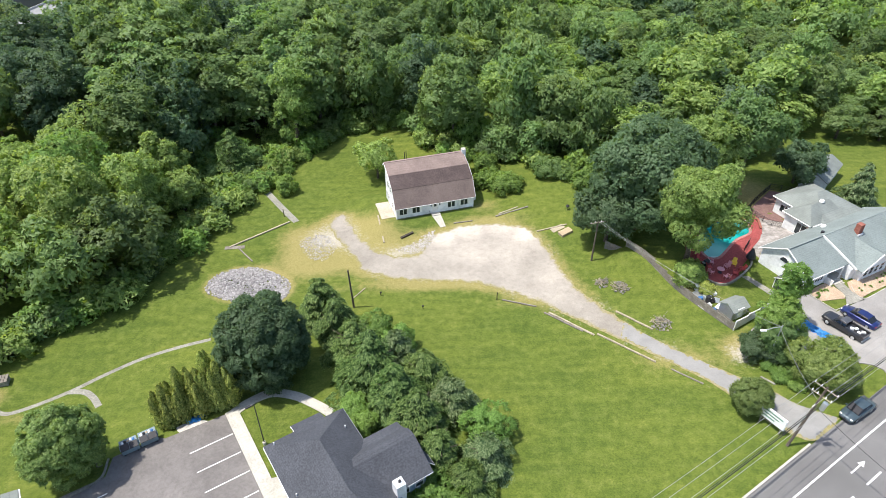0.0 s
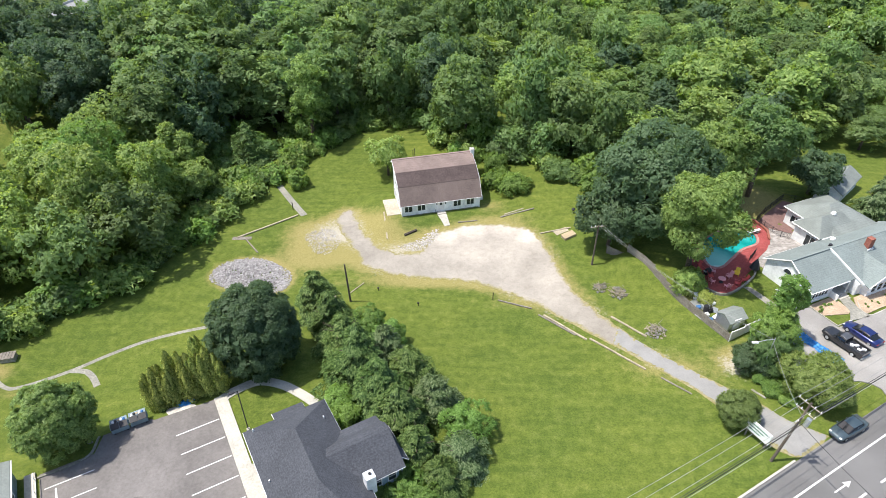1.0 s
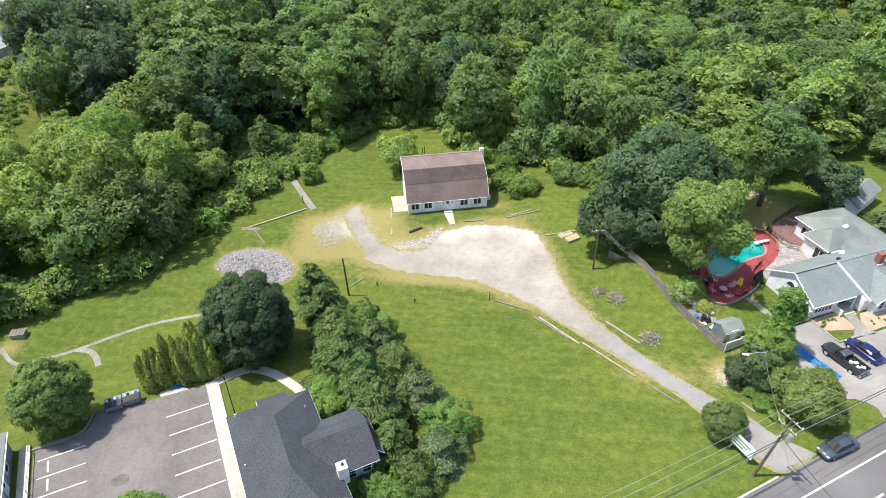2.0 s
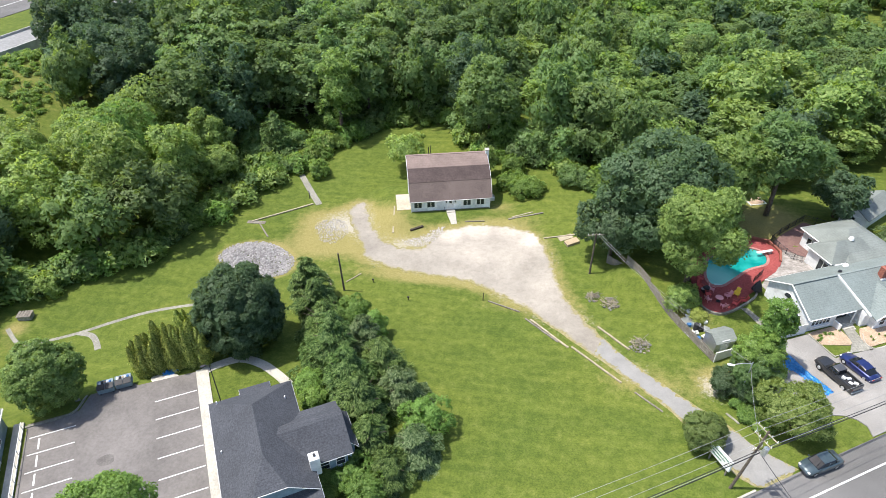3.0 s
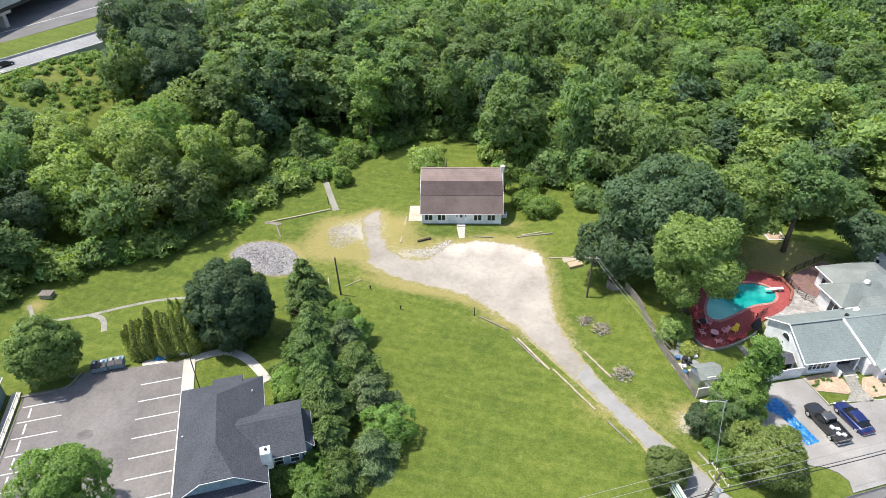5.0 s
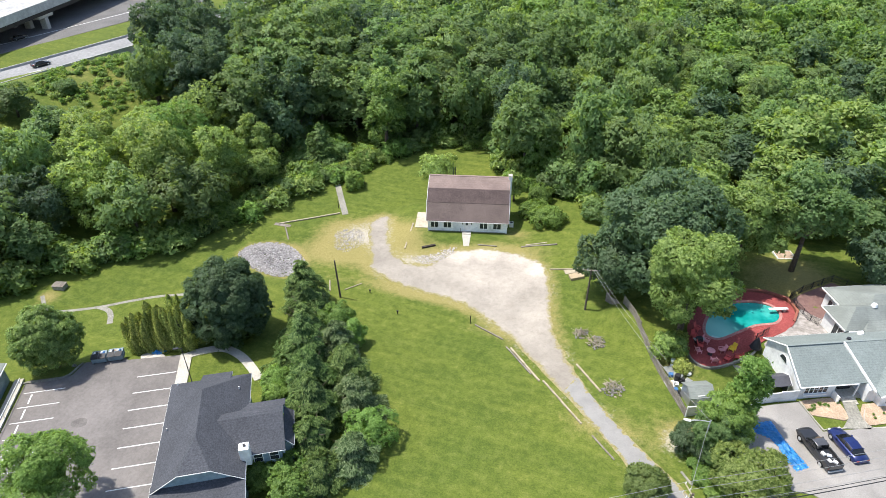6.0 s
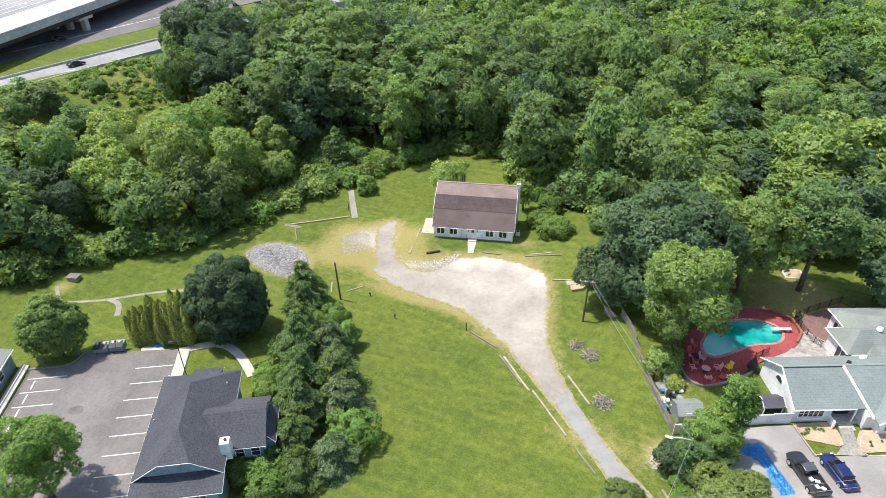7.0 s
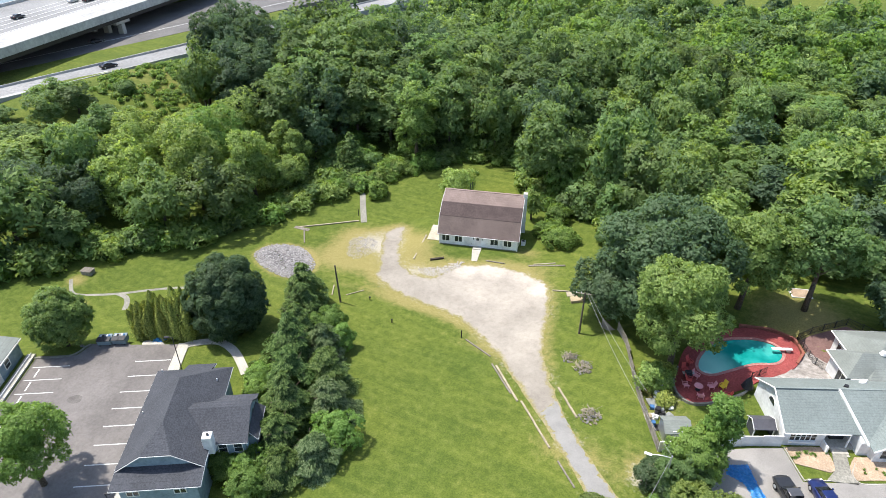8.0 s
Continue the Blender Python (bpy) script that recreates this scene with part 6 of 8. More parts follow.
shed = thing("garden_shed", pose(39.5, 63.1, up(40.5, 64) - 0.05, 0, 0, 27), "small weathered grey shed with a grey shingle roof", "shed")
part("wall", prism([(0, -0.3), (2.3, -0.3), (2.3, 1.7), (1.15, 2.3), (0, 1.7)], 0, 2.9), METAL, shed, "grey sheet walls")
for a, b in (((-0.25, 1.6), (1.15, 2.38)), ((2.55, 1.6), (1.15, 2.38))):
    c0 = [(-0.15, a[0], a[1]), (3.05, a[0], a[1]), (3.05, b[0], b[1]), (-0.15, b[0], b[1])]
    part("roof", slab(c0 if a[0] < 1 else c0[::-1], 0.08), ROOF_GREY, shed)
door(shed, facing(1.4, 0.0, 0.0), 0.9, 1.7)


def junk(kind, x, y, turn, material, label, s=1.0):
    ob = thing(kind, pose(x, y, up(x, y), 0, 0, turn), label, {"storage_bin": "bin", "plastic_barrel": "barrel", "garden_chair": "chair", "folded_board": "board"}.get(kind, "clutter"), "clutter along the fence")
    if kind == "plastic_barrel":
        part("body", tube(bmesh.new(), (0, 0, 0), (0, 0, 0.85 * s), 0.28 * s, 0.3 * s, 12), material, ob)
        part("lid", tube(bmesh.new(), (0, 0, 0.85 * s), (0, 0, 0.92 * s), 0.31 * s, 0.29 * s, 12), material, ob)
    elif kind == "folded_board":
        part("sheet", boxes((-0.9 * s, -0.6 * s, 0.05, 0.9 * s, 0.6 * s, 0.12), bevel=0.02), material, ob)
        part("prop", boxes((-0.1, -0.5 * s, -0.05, 0.1, 0.5 * s, 0.05)), WOOD_GREY, ob)
    else:
        part("body", boxes((-0.4 * s, -0.3 * s, 0, 0.4 * s, 0.3 * s, 0.5 * s), bevel=0.04), material, ob)
        part("lid", boxes((-0.43 * s, -0.33 * s, 0.5 * s, 0.43 * s, 0.33 * s, 0.58 * s), bevel=0.03), material, ob)
    return ob


BLUE_P, GREEN_P, BLACK_P = plain("blue_plastic", (0.06, 0.16, 0.36), 0.5), plain("green_plastic", (0.08, 0.18, 0.10), 0.5), plain("black_plastic", (0.03, 0.03, 0.033), 0.5)
random.seed(8)
for i, (k, m_, l_) in enumerate((("storage_bin", TRIM, "white plastic storage bin by the fence"), ("plastic_barrel", BLACK_P, "black plastic barrel by the fence"), ("folded_board", TRIM, "white sheet lying beside the shed"), ("storage_bin", BLACK_P, "black storage bin by the fence"), ("plastic_barrel", BLACK_P, "black drum by the fence"), ("storage_bin", METAL, "grey metal box by the fence"), ("folded_board", METAL, "grey panel lying beside the shed"), ("plastic_barrel", TRIM, "white barrel by the fence"), ("storage_bin", TRIM, "white storage bin by the fence"), ("storage_bin", TRIM, "white box beside the shed"), ("plastic_barrel", TRIM, "white bucket by the fence"), ("storage_bin", GREEN_P, "green crate by the fence"))):
    f = i / 11
    x, y = 38.9 + (34.6 - 38.9) * f + random.uniform(0.5, 1.7), 64.6 + (72.4 - 64.6) * f + random.uniform(-0.3, 0.7)
    junk(k, x, y, random.uniform(0, 90), m_, l_, random.uniform(0.7, 1.25))

random.seed(12)
for i in range(14):
    x, y = 37.6 + random.uniform(-0.6, 1.6) + 0.0 * i, 66.2 + random.uniform(-1.2, 2.6)
    junk(("folded_board", "storage_bin", "plastic_barrel")[i % 3], x, y, random.uniform(0, 180), (TRIM, WOOD_PALE, BLACK_P, TRIM, BLUE_P, METAL, TRIM)[i % 7], ("white and grey board lying in the cluttered yard corner", "old storage box in the cluttered yard corner", "old drum in the cluttered yard corner")[i % 3], random.uniform(0.5, 0.95))

gaz = thing("screen_house", pose(49.0, 69.0, 0.3, 0, 0, 27), "dark-roofed screen house with a white frame", "gazebo")
for x in (-1.1, 1.1):
    for y in (-0.9, 0.9):
        part("post", boxes((x - 0.05, y - 0.05, -0.4, x + 0.05, y + 0.05, 1.9)), TRIM, gaz)
for s in (-1, 1):
    c0 = [(-1.3, s * 1.1, 1.8), (1.3, s * 1.1, 1.8), (1.3, 0, 2.45), (-1.3, 0, 2.45)]
    part("roof", slab(c0 if s < 0 else c0[::-1], 0.06), plain("dark_canvas", (0.09, 0.09, 0.105), 0.8), gaz, "dark canvas roof slope")
    part("screen", boxes((s * 1.1 - 0.01, -0.85, 0, s * 1.1 + 0.01, 0.85, 1.8)), plain("dark_screen", (0.06, 0.065, 0.07), 0.7), gaz, "dark mesh screen")
    part("gable_edge", tube(tube(bmesh.new(), (s * 1.32, -1.1, 1.8), (s * 1.32, 0, 2.47), 0.05, None, 4), (s * 1.32, 0, 2.47), (s * 1.32, 1.1, 1.8), 0.05, None, 4), TRIM, gaz)

# drive, beds and walk in front of the house
tagged(sheet("house_drive", [(41.2, 60.9), (45.6, 64.3), (51.7, 67.7), (54.0, 63.8), (57.2, 65.4), (80, 77.5), (84, 71.2), on_road(45.0, 0.15), on_road(16.4, 0.15), (54.2, 52.9), (53.4, 53.7), (52.2, 54.1), (50.3, 53.9), (47.6, 54.8), (45.6, 55.9)], 0.12, DRIVE_C, 1.6), "pale worn asphalt drive with parked cars", "driveway", "", "structure")
tagged(sheet("gravel_bed", [(51.9, 68.0), (53.1, 66.1), (56.6, 66.6), (57.2, 67.4), (56.2, 69.6), (55.8, 70.2)], 0.10, MULCH, 1.5, 0.1), "tan gravel planting bed", "planting bed", "", "structure")
tagged(sheet("gravel_bed", [(58.8, 70.2), (58.2, 67.6), (59.2, 66.9), (75, 75.2), (73.8, 77.6)], 0.10, MULCH, 1.5, 0.1), "tan gravel planting bed", "planting bed", "", "structure")
tagged(sheet("entry_walk", [(56.6, 69.8), (58.0, 70.5), (58.6, 67.4), (59.3, 66.3), (56.2, 65.2), (57.0, 67.2)], 0.12, DULL_CONCRETE, 1.5), "pale concrete entry walk", "path", "", "structure")
raised("bed_edge", smooth_line([(51.8, 67.9), (53.9, 64.4), (54.4, 64.3), (56.6, 65.4)], False, 4), 0.10, 0.16, CONCRETE, "white edging of the planting bed", "kerb")
raised("bed_edge", smooth_line([(58.9, 69.2), (58.7, 67.4), (59.6, 66.6), (62, 67.9), (66, 70.2)], False, 4), 0.10, 0.16, CONCRETE, "white edging of the planting bed", "kerb")
tagged(sheet("yard_walk", [(44.2, 72.2), (45.2, 71.9), (48.2, 66.9), (47.2, 66.5)], 0.05, DULL_CONCRETE, 1.5), "pale concrete walk behind the white fence", "path", "", "structure")
random.seed(31)
for i in range(26):
    f, side = random.random(), random.random()
    x, y = (52.6 + 3.6 * f, 66.5 + 2.8 * f * 0.9 + side * 0.9) if i < 14 else (59.6 + 6 * f, 67.6 + 3.4 * f + side * 1.4)
    ob = thing("bedding_plant", pose(x, y, up(x, y) + 0.1, 0, 0, i * 40), "small low plant in the gravel bed", "plant", "bedding plants")
    g = np.random.default_rng(i)
    V = lobed_crown(g, 0.22, 0.13, 40, 0.11, 0.0, 6, 0.5)
    cr = new("foliage", leaf_mesh("foliage", V, [LEAF["bush"]]))
    cr.parent = ob

def worn_asphalt():
    m, n, l, b = shader("worn_drive_asphalt", 0.9, 0.0, 0.25)
    p = place_of(n)
    f = noise_of(n, l, p, 7.0, 6.0, 0.7)
    col = ramp_of(n, l, f, [(0.3, (0.225, 0.220, 0.212)), (0.7, (0.285, 0.280, 0.270))])
    col = mix_of(n, l, 1.0, col, ramp_of(n, l, noise_of(n, l, p, 0.35, 5.0, 0.65), [(0.3, (0.84, 0.84, 0.84)), (0.7, (1.12, 1.11, 1.09))]), "MULTIPLY")
    l.new(fringe(n, l, p, col, 0.1), b.inputs["Base Color"])
    bump_of(n, l, b, f, 0.3, 0.015)
    return m


tagged(sheet("asphalt_drive", [(25.6, 65.2), (30.6, 59.2), (35.2, 54.6), (39.4, 50.8), (41.9, 48.0), (45.4, 45.9), (41.0, 43.0), (37.8, 46.0), (33.6, 52.7), (28.7, 58.1), (24.6, 62.2)], 0.055, worn_asphalt(), 0.9, 0.25), "worn grey asphalt at the driveway's mouth", "driveway", "", "structure")

# ---- vehicles ----
def loft(rows, material_name=None):
    """A skin over cross-sections along x: x, half width at the sill, half width at the shoulder, half width on top, three heights."""
    bm = bmesh.new()
    rings = []
    for x, w0, w1, w2, z0, z1, z2 in rows:
        half = [(w0, z0), (w1, z0 + (z1 - z0) * 0.35), (w1, z1), (w2, z2)]
        rings.append([bm.verts.new((x, y, z)) for y, z in half] + [bm.verts.new((x, -y, z)) for y, z in half[::-1]])
    n = 8
    for a, b in zip(rings, rings[1:]):
        for i in range(n):
            bm.faces.new((a[i], a[(i + 1) % n], b[(i + 1) % n], b[i]))
    bm.faces.new(rings[0][::-1])
    bm.faces.new(rings[-1])
    bmesh.ops.recalc_face_normals(bm, faces=bm.faces[:])
    return bm


def paint(name, col):
    m, n, l, b = shader(name, 0.28, 0.35, 0.5)
    b.inputs["Base Color"].default_value = (*col, 1)
    b.inputs["Coat Weight"].default_value = 0.6
    b.inputs["Coat Roughness"].default_value = 0.08
    p = place_of(n)
    l.new(mix_of(n, l, 1.0, tuple(col), ramp_of(n, l, noise_of(n, l, p, 2.0), [(0.3, (0.85, 0.85, 0.85)), (0.7, (1.1, 1.1, 1.1))]), "MULTIPLY"), b.inputs["Base Color"])
    return m


CAR_GLASS = plain("car_glass", (0.012, 0.014, 0.017), 0.05, 0.6)
LIGHT_W, LIGHT_R = plain("lamp_clear", (0.75, 0.75, 0.72), 0.15, 0.6), plain("lamp_red", (0.35, 0.02, 0.02), 0.2, 0.5)


def wheel(parent, x, y, r=0.34, w=0.22):
    s = 1 if y > 0 else -1
    bm = tube(bmesh.new(), (x, y - w / 2, r), (x, y + w / 2, r), r, r, 18)
    o = part("wheel", bm, RUBBER, parent, "black tyre")
    part("rim", tube(bmesh.new(), (x, y + s * (w / 2 - 0.02), r), (x, y + s * (w / 2 + 0.012), r), r * 0.66, r * 0.6, 14), METAL, o, "silver rim")


def sedan(name, m, col, label, L=4.75):
    ob = thing(name, m, label, "car")
    h = L / 2
    part("body", loft([(-h, 0.60, 0.70, 0.62, 0.42, 0.62, 0.70), (-h + 0.12, 0.78, 0.84, 0.74, 0.28, 0.74, 0.96), (-h + 0.75, 0.86, 0.91, 0.80, 0.22, 0.80, 1.00), (-0.9, 0.88, 0.92, 0.83, 0.20, 0.82, 0.98), (0.75, 0.88, 0.92, 0.83, 0.20, 0.80, 0.95), (h - 1.0, 0.86, 0.90, 0.78, 0.22, 0.74, 0.86), (h - 0.25, 0.76, 0.82, 0.66, 0.26, 0.62, 0.72), (h, 0.56, 0.62, 0.52, 0.34, 0.52, 0.60)]), col, ob, "", True)
    cabin = part("cabin", loft([(-h + 0.62, 0.66, 0.70, 0.62, 0.90, 0.96, 1.00), (-h + 1.30, 0.74, 0.72, 0.58, 0.90, 1.30, 1.40), (-0.25, 0.76, 0.74, 0.60, 0.90, 1.34, 1.46), (0.35, 0.76, 0.74, 0.58, 0.90, 1.28, 1.40), (1.15, 0.72, 0.74, 0.64, 0.86, 0.93, 0.97)]), CAR_GLASS, ob, "dark windows")
    part("roof", loft([(-h + 1.22, 0.50, 0.60, 0.54, 1.385, 1.40, 1.425), (-0.3, 0.54, 0.625, 0.55, 1.44, 1.46, 1.49), (0.36, 0.50, 0.60, 0.52, 1.39, 1.40, 1.425)]), col, ob)
    for s in (-1, 1):
        for x in (-0.25, -1.25):
            part("pillar", boxes((x - 0.05, s * 0.70 - 0.06, 0.92, x + 0.05, s * 0.70 + 0.06, 1.38)), col, ob)
        part("mirror", boxes((0.68, s * 0.98 - 0.09, 0.92, 0.86, s * 0.98 + 0.09, 1.05), bevel=0.02), col, ob)
        part("headlight", boxes((h - 0.30, s * 0.62 - 0.14, 0.60, h - 0.08, s * 0.62 + 0.14, 0.72), bevel=0.03), LIGHT_W, ob, "clear headlight")
        part("tail_light", boxes((-h + 0.02, s * 0.62 - 0.18, 0.72, -h + 0.14, s * 0.62 + 0.16, 0.86), bevel=0.02), LIGHT_R, ob, "red tail light")
        for x in (-h + 0.95, h - 0.95):
            wheel(ob, x, s * 0.80)
    part("bumper", boxes((h - 0.12, -0.6, 0.30, h + 0.03, 0.6, 0.46), bevel=0.03), DARK_METAL, ob)
    return ob


def pickup(m, col, label):
    ob = thing("pickup_truck", m, label, "truck")
    h = 2.75
    part("body", loft([(-h, 0.84, 0.90, 0.90, 0.50, 0.90, 0.96), (-0.35, 0.88, 0.94, 0.92, 0.42, 0.92, 1.04), (1.15, 0.88, 0.95, 0.88, 0.42, 0.95, 1.08), (h - 0.35, 0.86, 0.92, 0.78, 0.42, 0.90, 1.02), (h, 0.76, 0.82, 0.70, 0.50, 0.80, 0.88)]), col, ob)
    part("cabin", loft([(-0.42, 0.78, 0.82, 0.68, 1.0, 1.10, 1.30), (-0.30, 0.80, 0.80, 0.66, 1.0, 1.55, 1.68), (0.55, 0.80, 0.80, 0.66, 1.0, 1.55, 1.68), (1.30, 0.78, 0.80, 0.70, 1.0, 1.06, 1.10)]), CAR_GLASS, ob, "dark windows")
    # paler than the body: the sky's reflection is put into the roof colour
    part("roof", loft([(-0.34, 0.60, 0.69, 0.62, 1.65, 1.68, 1.71), (0.1, 0.62, 0.70, 0.63, 1.67, 1.71, 1.75), (0.58, 0.58, 0.69, 0.60, 1.65, 1.68, 1.71)]), paint("roof_sheen_paint", (0.10, 0.10, 0.105)), ob, "black cab roof with grey sky sheen painted in")
    bed = part("bed", boxes((-h + 0.06, -0.70, 0.97, -0.5, 0.70, 1.02)), BLACK_P, ob, "black bed floor")
    for s in (-1, 1):
        part("bed_wall", boxes((-h, s * 0.86 - 0.07, 0.90, -0.42, s * 0.86 + 0.07, 1.30), bevel=0.02), col, ob)
        part("headlight", boxes((h - 0.10, s * 0.62 - 0.16, 0.72, h + 0.02, s * 0.62 + 0.16, 0.88), bevel=0.02), LIGHT_W, ob, "clear headlight")
        part("tail_light", boxes((-h - 0.02, s * 0.80 - 0.08, 0.85, -h + 0.08, s * 0.80 + 0.08, 1.15)), LIGHT_R, ob, "red tail light")
        part("mirror", boxes((0.85, s * 1.02 - 0.10, 1.10, 1.0, s * 1.02 + 0.10, 1.3), bevel=0.02), BLACK_P, ob)
        part("pillar", boxes((0.18, s * 0.74 - 0.07, 1.0, 0.30, s * 0.74 + 0.07, 1.62)), col, ob)
        for x in (-h + 1.05, h - 0.95):
            wheel(ob, x, s * 0.83, 0.38, 0.25)
    part("tailgate", boxes((-h - 0.04, -0.86, 0.70, -h + 0.05, 0.86, 1.28), bevel=0.02), col, ob)
    part("rear_bumper", boxes((-h - 0.16, -0.86, 0.46, -h, 0.86, 0.62), bevel=0.03), METAL, ob, "chrome rear bumper")
    part("grille", boxes((h - 0.03, -0.45, 0.62, h + 0.03, 0.45, 0.90)), DARK_METAL, ob)
    for k, (x, y, t) in enumerate(((-1.9, 0.15, 10), (-1.3, -0.2, 70), (-2.2, -0.3, 35), (-1.0, 0.3, 20))):
        b = part("load", boxes((-0.24, -0.18, 0, 0.24, 0.18, 0.16 + 0.04 * k), bevel=0.03), TRIM, ob, "white sack in the truck bed")
        b.matrix_local = pose(x, y, 1.02, 0, 0, t)
    return ob


def parked(x, y, lift=0.04):
    return up(x, y) + lift + (0.07 if x > 48 and y > 52 else 0)


CARS_TURN = 121.0
pickup(pose(53.0, 60.2, parked(53.0, 60.2), 0, 0, CARS_TURN), paint("black_paint", (0.036, 0.036, 0.038)), "black pickup truck with white sacks in its bed")
sedan("sedan_car", pose(56.1, 62.1, parked(56.1, 62.1), 0, 0, CARS_TURN), paint("blue_paint", (0.016, 0.028, 0.125)), "dark blue sedan parked on the drive", 4.85)
sedan("road_car", pose(47.5, 46.6, parked(47.5, 46.6, 0.06), 0, 0, 210), paint("slate_paint", (0.07, 0.10, 0.115)), "slate grey sedan waiting beside the road", 4.7)

# the crumpled blue tarpaulin
def tarp(name, pts, label, seed, tall=0.4, step=0.14):
    g = np.random.default_rng(seed)
    xs, ys = [p[0] for p in pts], [p[1] for p in pts]
    nx, ny = int((max(xs) - min(xs)) / step) + 2, int((max(ys) - min(ys)) / step) + 2
    bm = bmesh.new()
    grid = {}
    for i in range(nx):
        for j in range(ny):
            x, y = min(xs) + i * step, min(ys) + j * step
            if inside(x, y, pts):
                a, b = 0.53 * x - 0.85 * y, 0.85 * x + 0.53 * y
                r = 0.9 * abs(noise.noise((a * 0.5, b * 1.8, seed))) + 0.45 * abs(noise.noise((a * 1.1, b * 3.6, seed + 2))) + 0.3 * abs(noise.noise((x * 3.1, y * 3.1, seed + 4)))
                e = min(1.0, float(far_from(np.array(x), np.array(y), pts)) / 0.5)
                grid[i, j] = bm.verts.new((x + g.uniform(-0.03, 0.03), y + g.uniform(-0.03, 0.03), up(x, y) + 0.11 + tall * r * e))
    for (i, j), v in grid.items():
        q = [grid.get(k) for k in ((i, j), (i + 1, j), (i + 1, j + 1), (i, j + 1))]
        if all(q):
            bm.faces.new(q)
    bmesh.ops.solidify(bm, geom=bm.faces[:], thickness=-0.02)
    bmesh.ops.recalc_face_normals(bm, faces=bm.faces[:])
    ob = part(name, bm, rough_stuff("blue_tarp", (0.02, 0.24, 0.62), (0.05, 0.36, 0.80), (0.18, 0.54, 0.90), 3.0, 0.9, 0.35, 0.5, 0.05, 0.5))
    return tagged(ob, label, "tarpaulin")


tarp("tarpaulin", [(46.6, 62.5), (48.5, 63.5), (49.5, 61.6), (50.3, 60.3), (51.1, 59.2), (52.2, 57.6), (50.8, 56.5), (49.8, 57.7), (49.1, 59.4), (48.4, 60.4), (46.4, 61.0)], "crumpled bright blue tarpaulin lying on the drive", 5, 0.45)
bin_ = thing("dustbin", pose(48.3, 56.4, parked(48.3, 56.4)), "black wheeled dustbin beside the tarpaulin", "bin")
part("body", boxes((-0.3, -0.3, 0, 0.3, 0.3, 0.95), bevel=0.05), BLACK_P, bin_)
part("lid", boxes((-0.33, -0.33, 0.95, 0.33, 0.33, 1.03), bevel=0.03), BLACK_P, bin_)

# ---- beside the car park ----
stain = smooth_line([(-30.9, 34.6), (-30.4, 35.5), (-29.5, 35.7), (-28.9, 35.0), (-29.4, 34.3), (-30.2, 34.1)], True, 4)
tagged(sheet("oil_stain", stain, 0.0, rough_stuff("oily_asphalt", (0.115, 0.105, 0.10), (0.15, 0.138, 0.13), (0.185, 0.17, 0.162), 5.0, 1.2), 1.0, 0.3, LOT_Z + 0.005, 0.004), "dark oil stain on the car park", "stain", "", "structure")


def dumpster(x, y, turn, label):
    ob = thing("dumpster", pose(x, y, LOT_Z, 0, 0, turn), label, "dumpster", "dumpsters by the car park")
    steel = plain("steel_blue", (0.20, 0.26, 0.29), 0.6)
    part("body", prism([(-0.62, 0.12), (0.62, 0.12), (0.72, 1.12), (-0.72, 0.95)], -0.95, 0.95), steel, ob)
    for s in (-1, 1):
        part("lid", slab([(s * 0.48 - 0.45, -0.9, 1.08), (s * 0.48 + 0.45, -0.9, 1.08), (s * 0.48 + 0.45, 0.0, 1.2), (s * 0.48 - 0.45, 0.0, 1.2)], 0.05), BLACK_P, ob, "hinged black plastic lid")
        part("side_pocket", boxes((s * 1.0 - 0.06, -0.4, 0.6, s * 1.0 + 0.06, 0.4, 0.78)), steel, ob)
        part("skid", boxes((s * 0.7 - 0.08, -0.7, 0, s * 0.7 + 0.08, 0.7, 0.12)), DARK_METAL, ob)
    for k in range(5):
        part("rubbish_bag", boxes((-0.75 + 0.3 * k, 0.05 + 0.08 * (k % 3), 0.95, -0.48 + 0.3 * k, 0.55, 1.2 + 0.05 * (k % 2)), bevel=0.1), (TRIM, BLACK_P, MULCH, TRIM, BLUE_P)[k], ob, "bag of rubbish in the bin")
    return ob


dumpster(-36.0, 44.2, 33, "open steel-blue dumpster holding white bags")
dumpster(-34.3, 45.4, 33, "steel-blue dumpster beside the hedge")
tarp("tarpaulin", [(-31.6, 48.6), (-30.4, 49.6), (-28.8, 49.4), (-29.2, 48.2), (-30.6, 47.6)], "blue tarpaulin under the hedge", 9, 0.7)
tagged(sheet("sand_patch", smooth_line([(-32.0, 47.6), (-30.6, 48.2), (-29.0, 48.4), (-28.0, 47.6), (-29.2, 46.6), (-31.0, 46.4)], True, 4), 0.05, rough_stuff("pale_sand", (0.36, 0.33, 0.29), (0.50, 0.47, 0.42), (0.62, 0.59, 0.53), 5.0, 0.8), 1.0, 0.15), "pale spilled sand at the hedge", "sand", "", "structure")


def lamp_post(name, x, y, z, tall, arm, turn, label, material=None, base=True):
    ob = thing(name, pose(x, y, z, 0, 0, turn), label, "lamp")
    mt = material or DARK_METAL
    part("pole", tube(bmesh.new(), (0, 0, -0.3), (0, 0, tall), 0.07, 0.05), mt, ob)
    part("arm", tube(bmesh.new(), (0, 0, tall - 0.1), (arm, 0, tall), 0.035), mt, ob)
    part("head", boxes((arm - 0.15, -0.16, tall - 0.06, arm + 0.5, 0.16, tall + 0.08), bevel=0.04), mt, ob, "lamp head")
    if base:
        part("base", tube(bmesh.new(), (0, 0, -0.2), (0, 0, 0.35), 0.2, 0.2, 12), CONCRETE, ob, "concrete foot")
    return ob


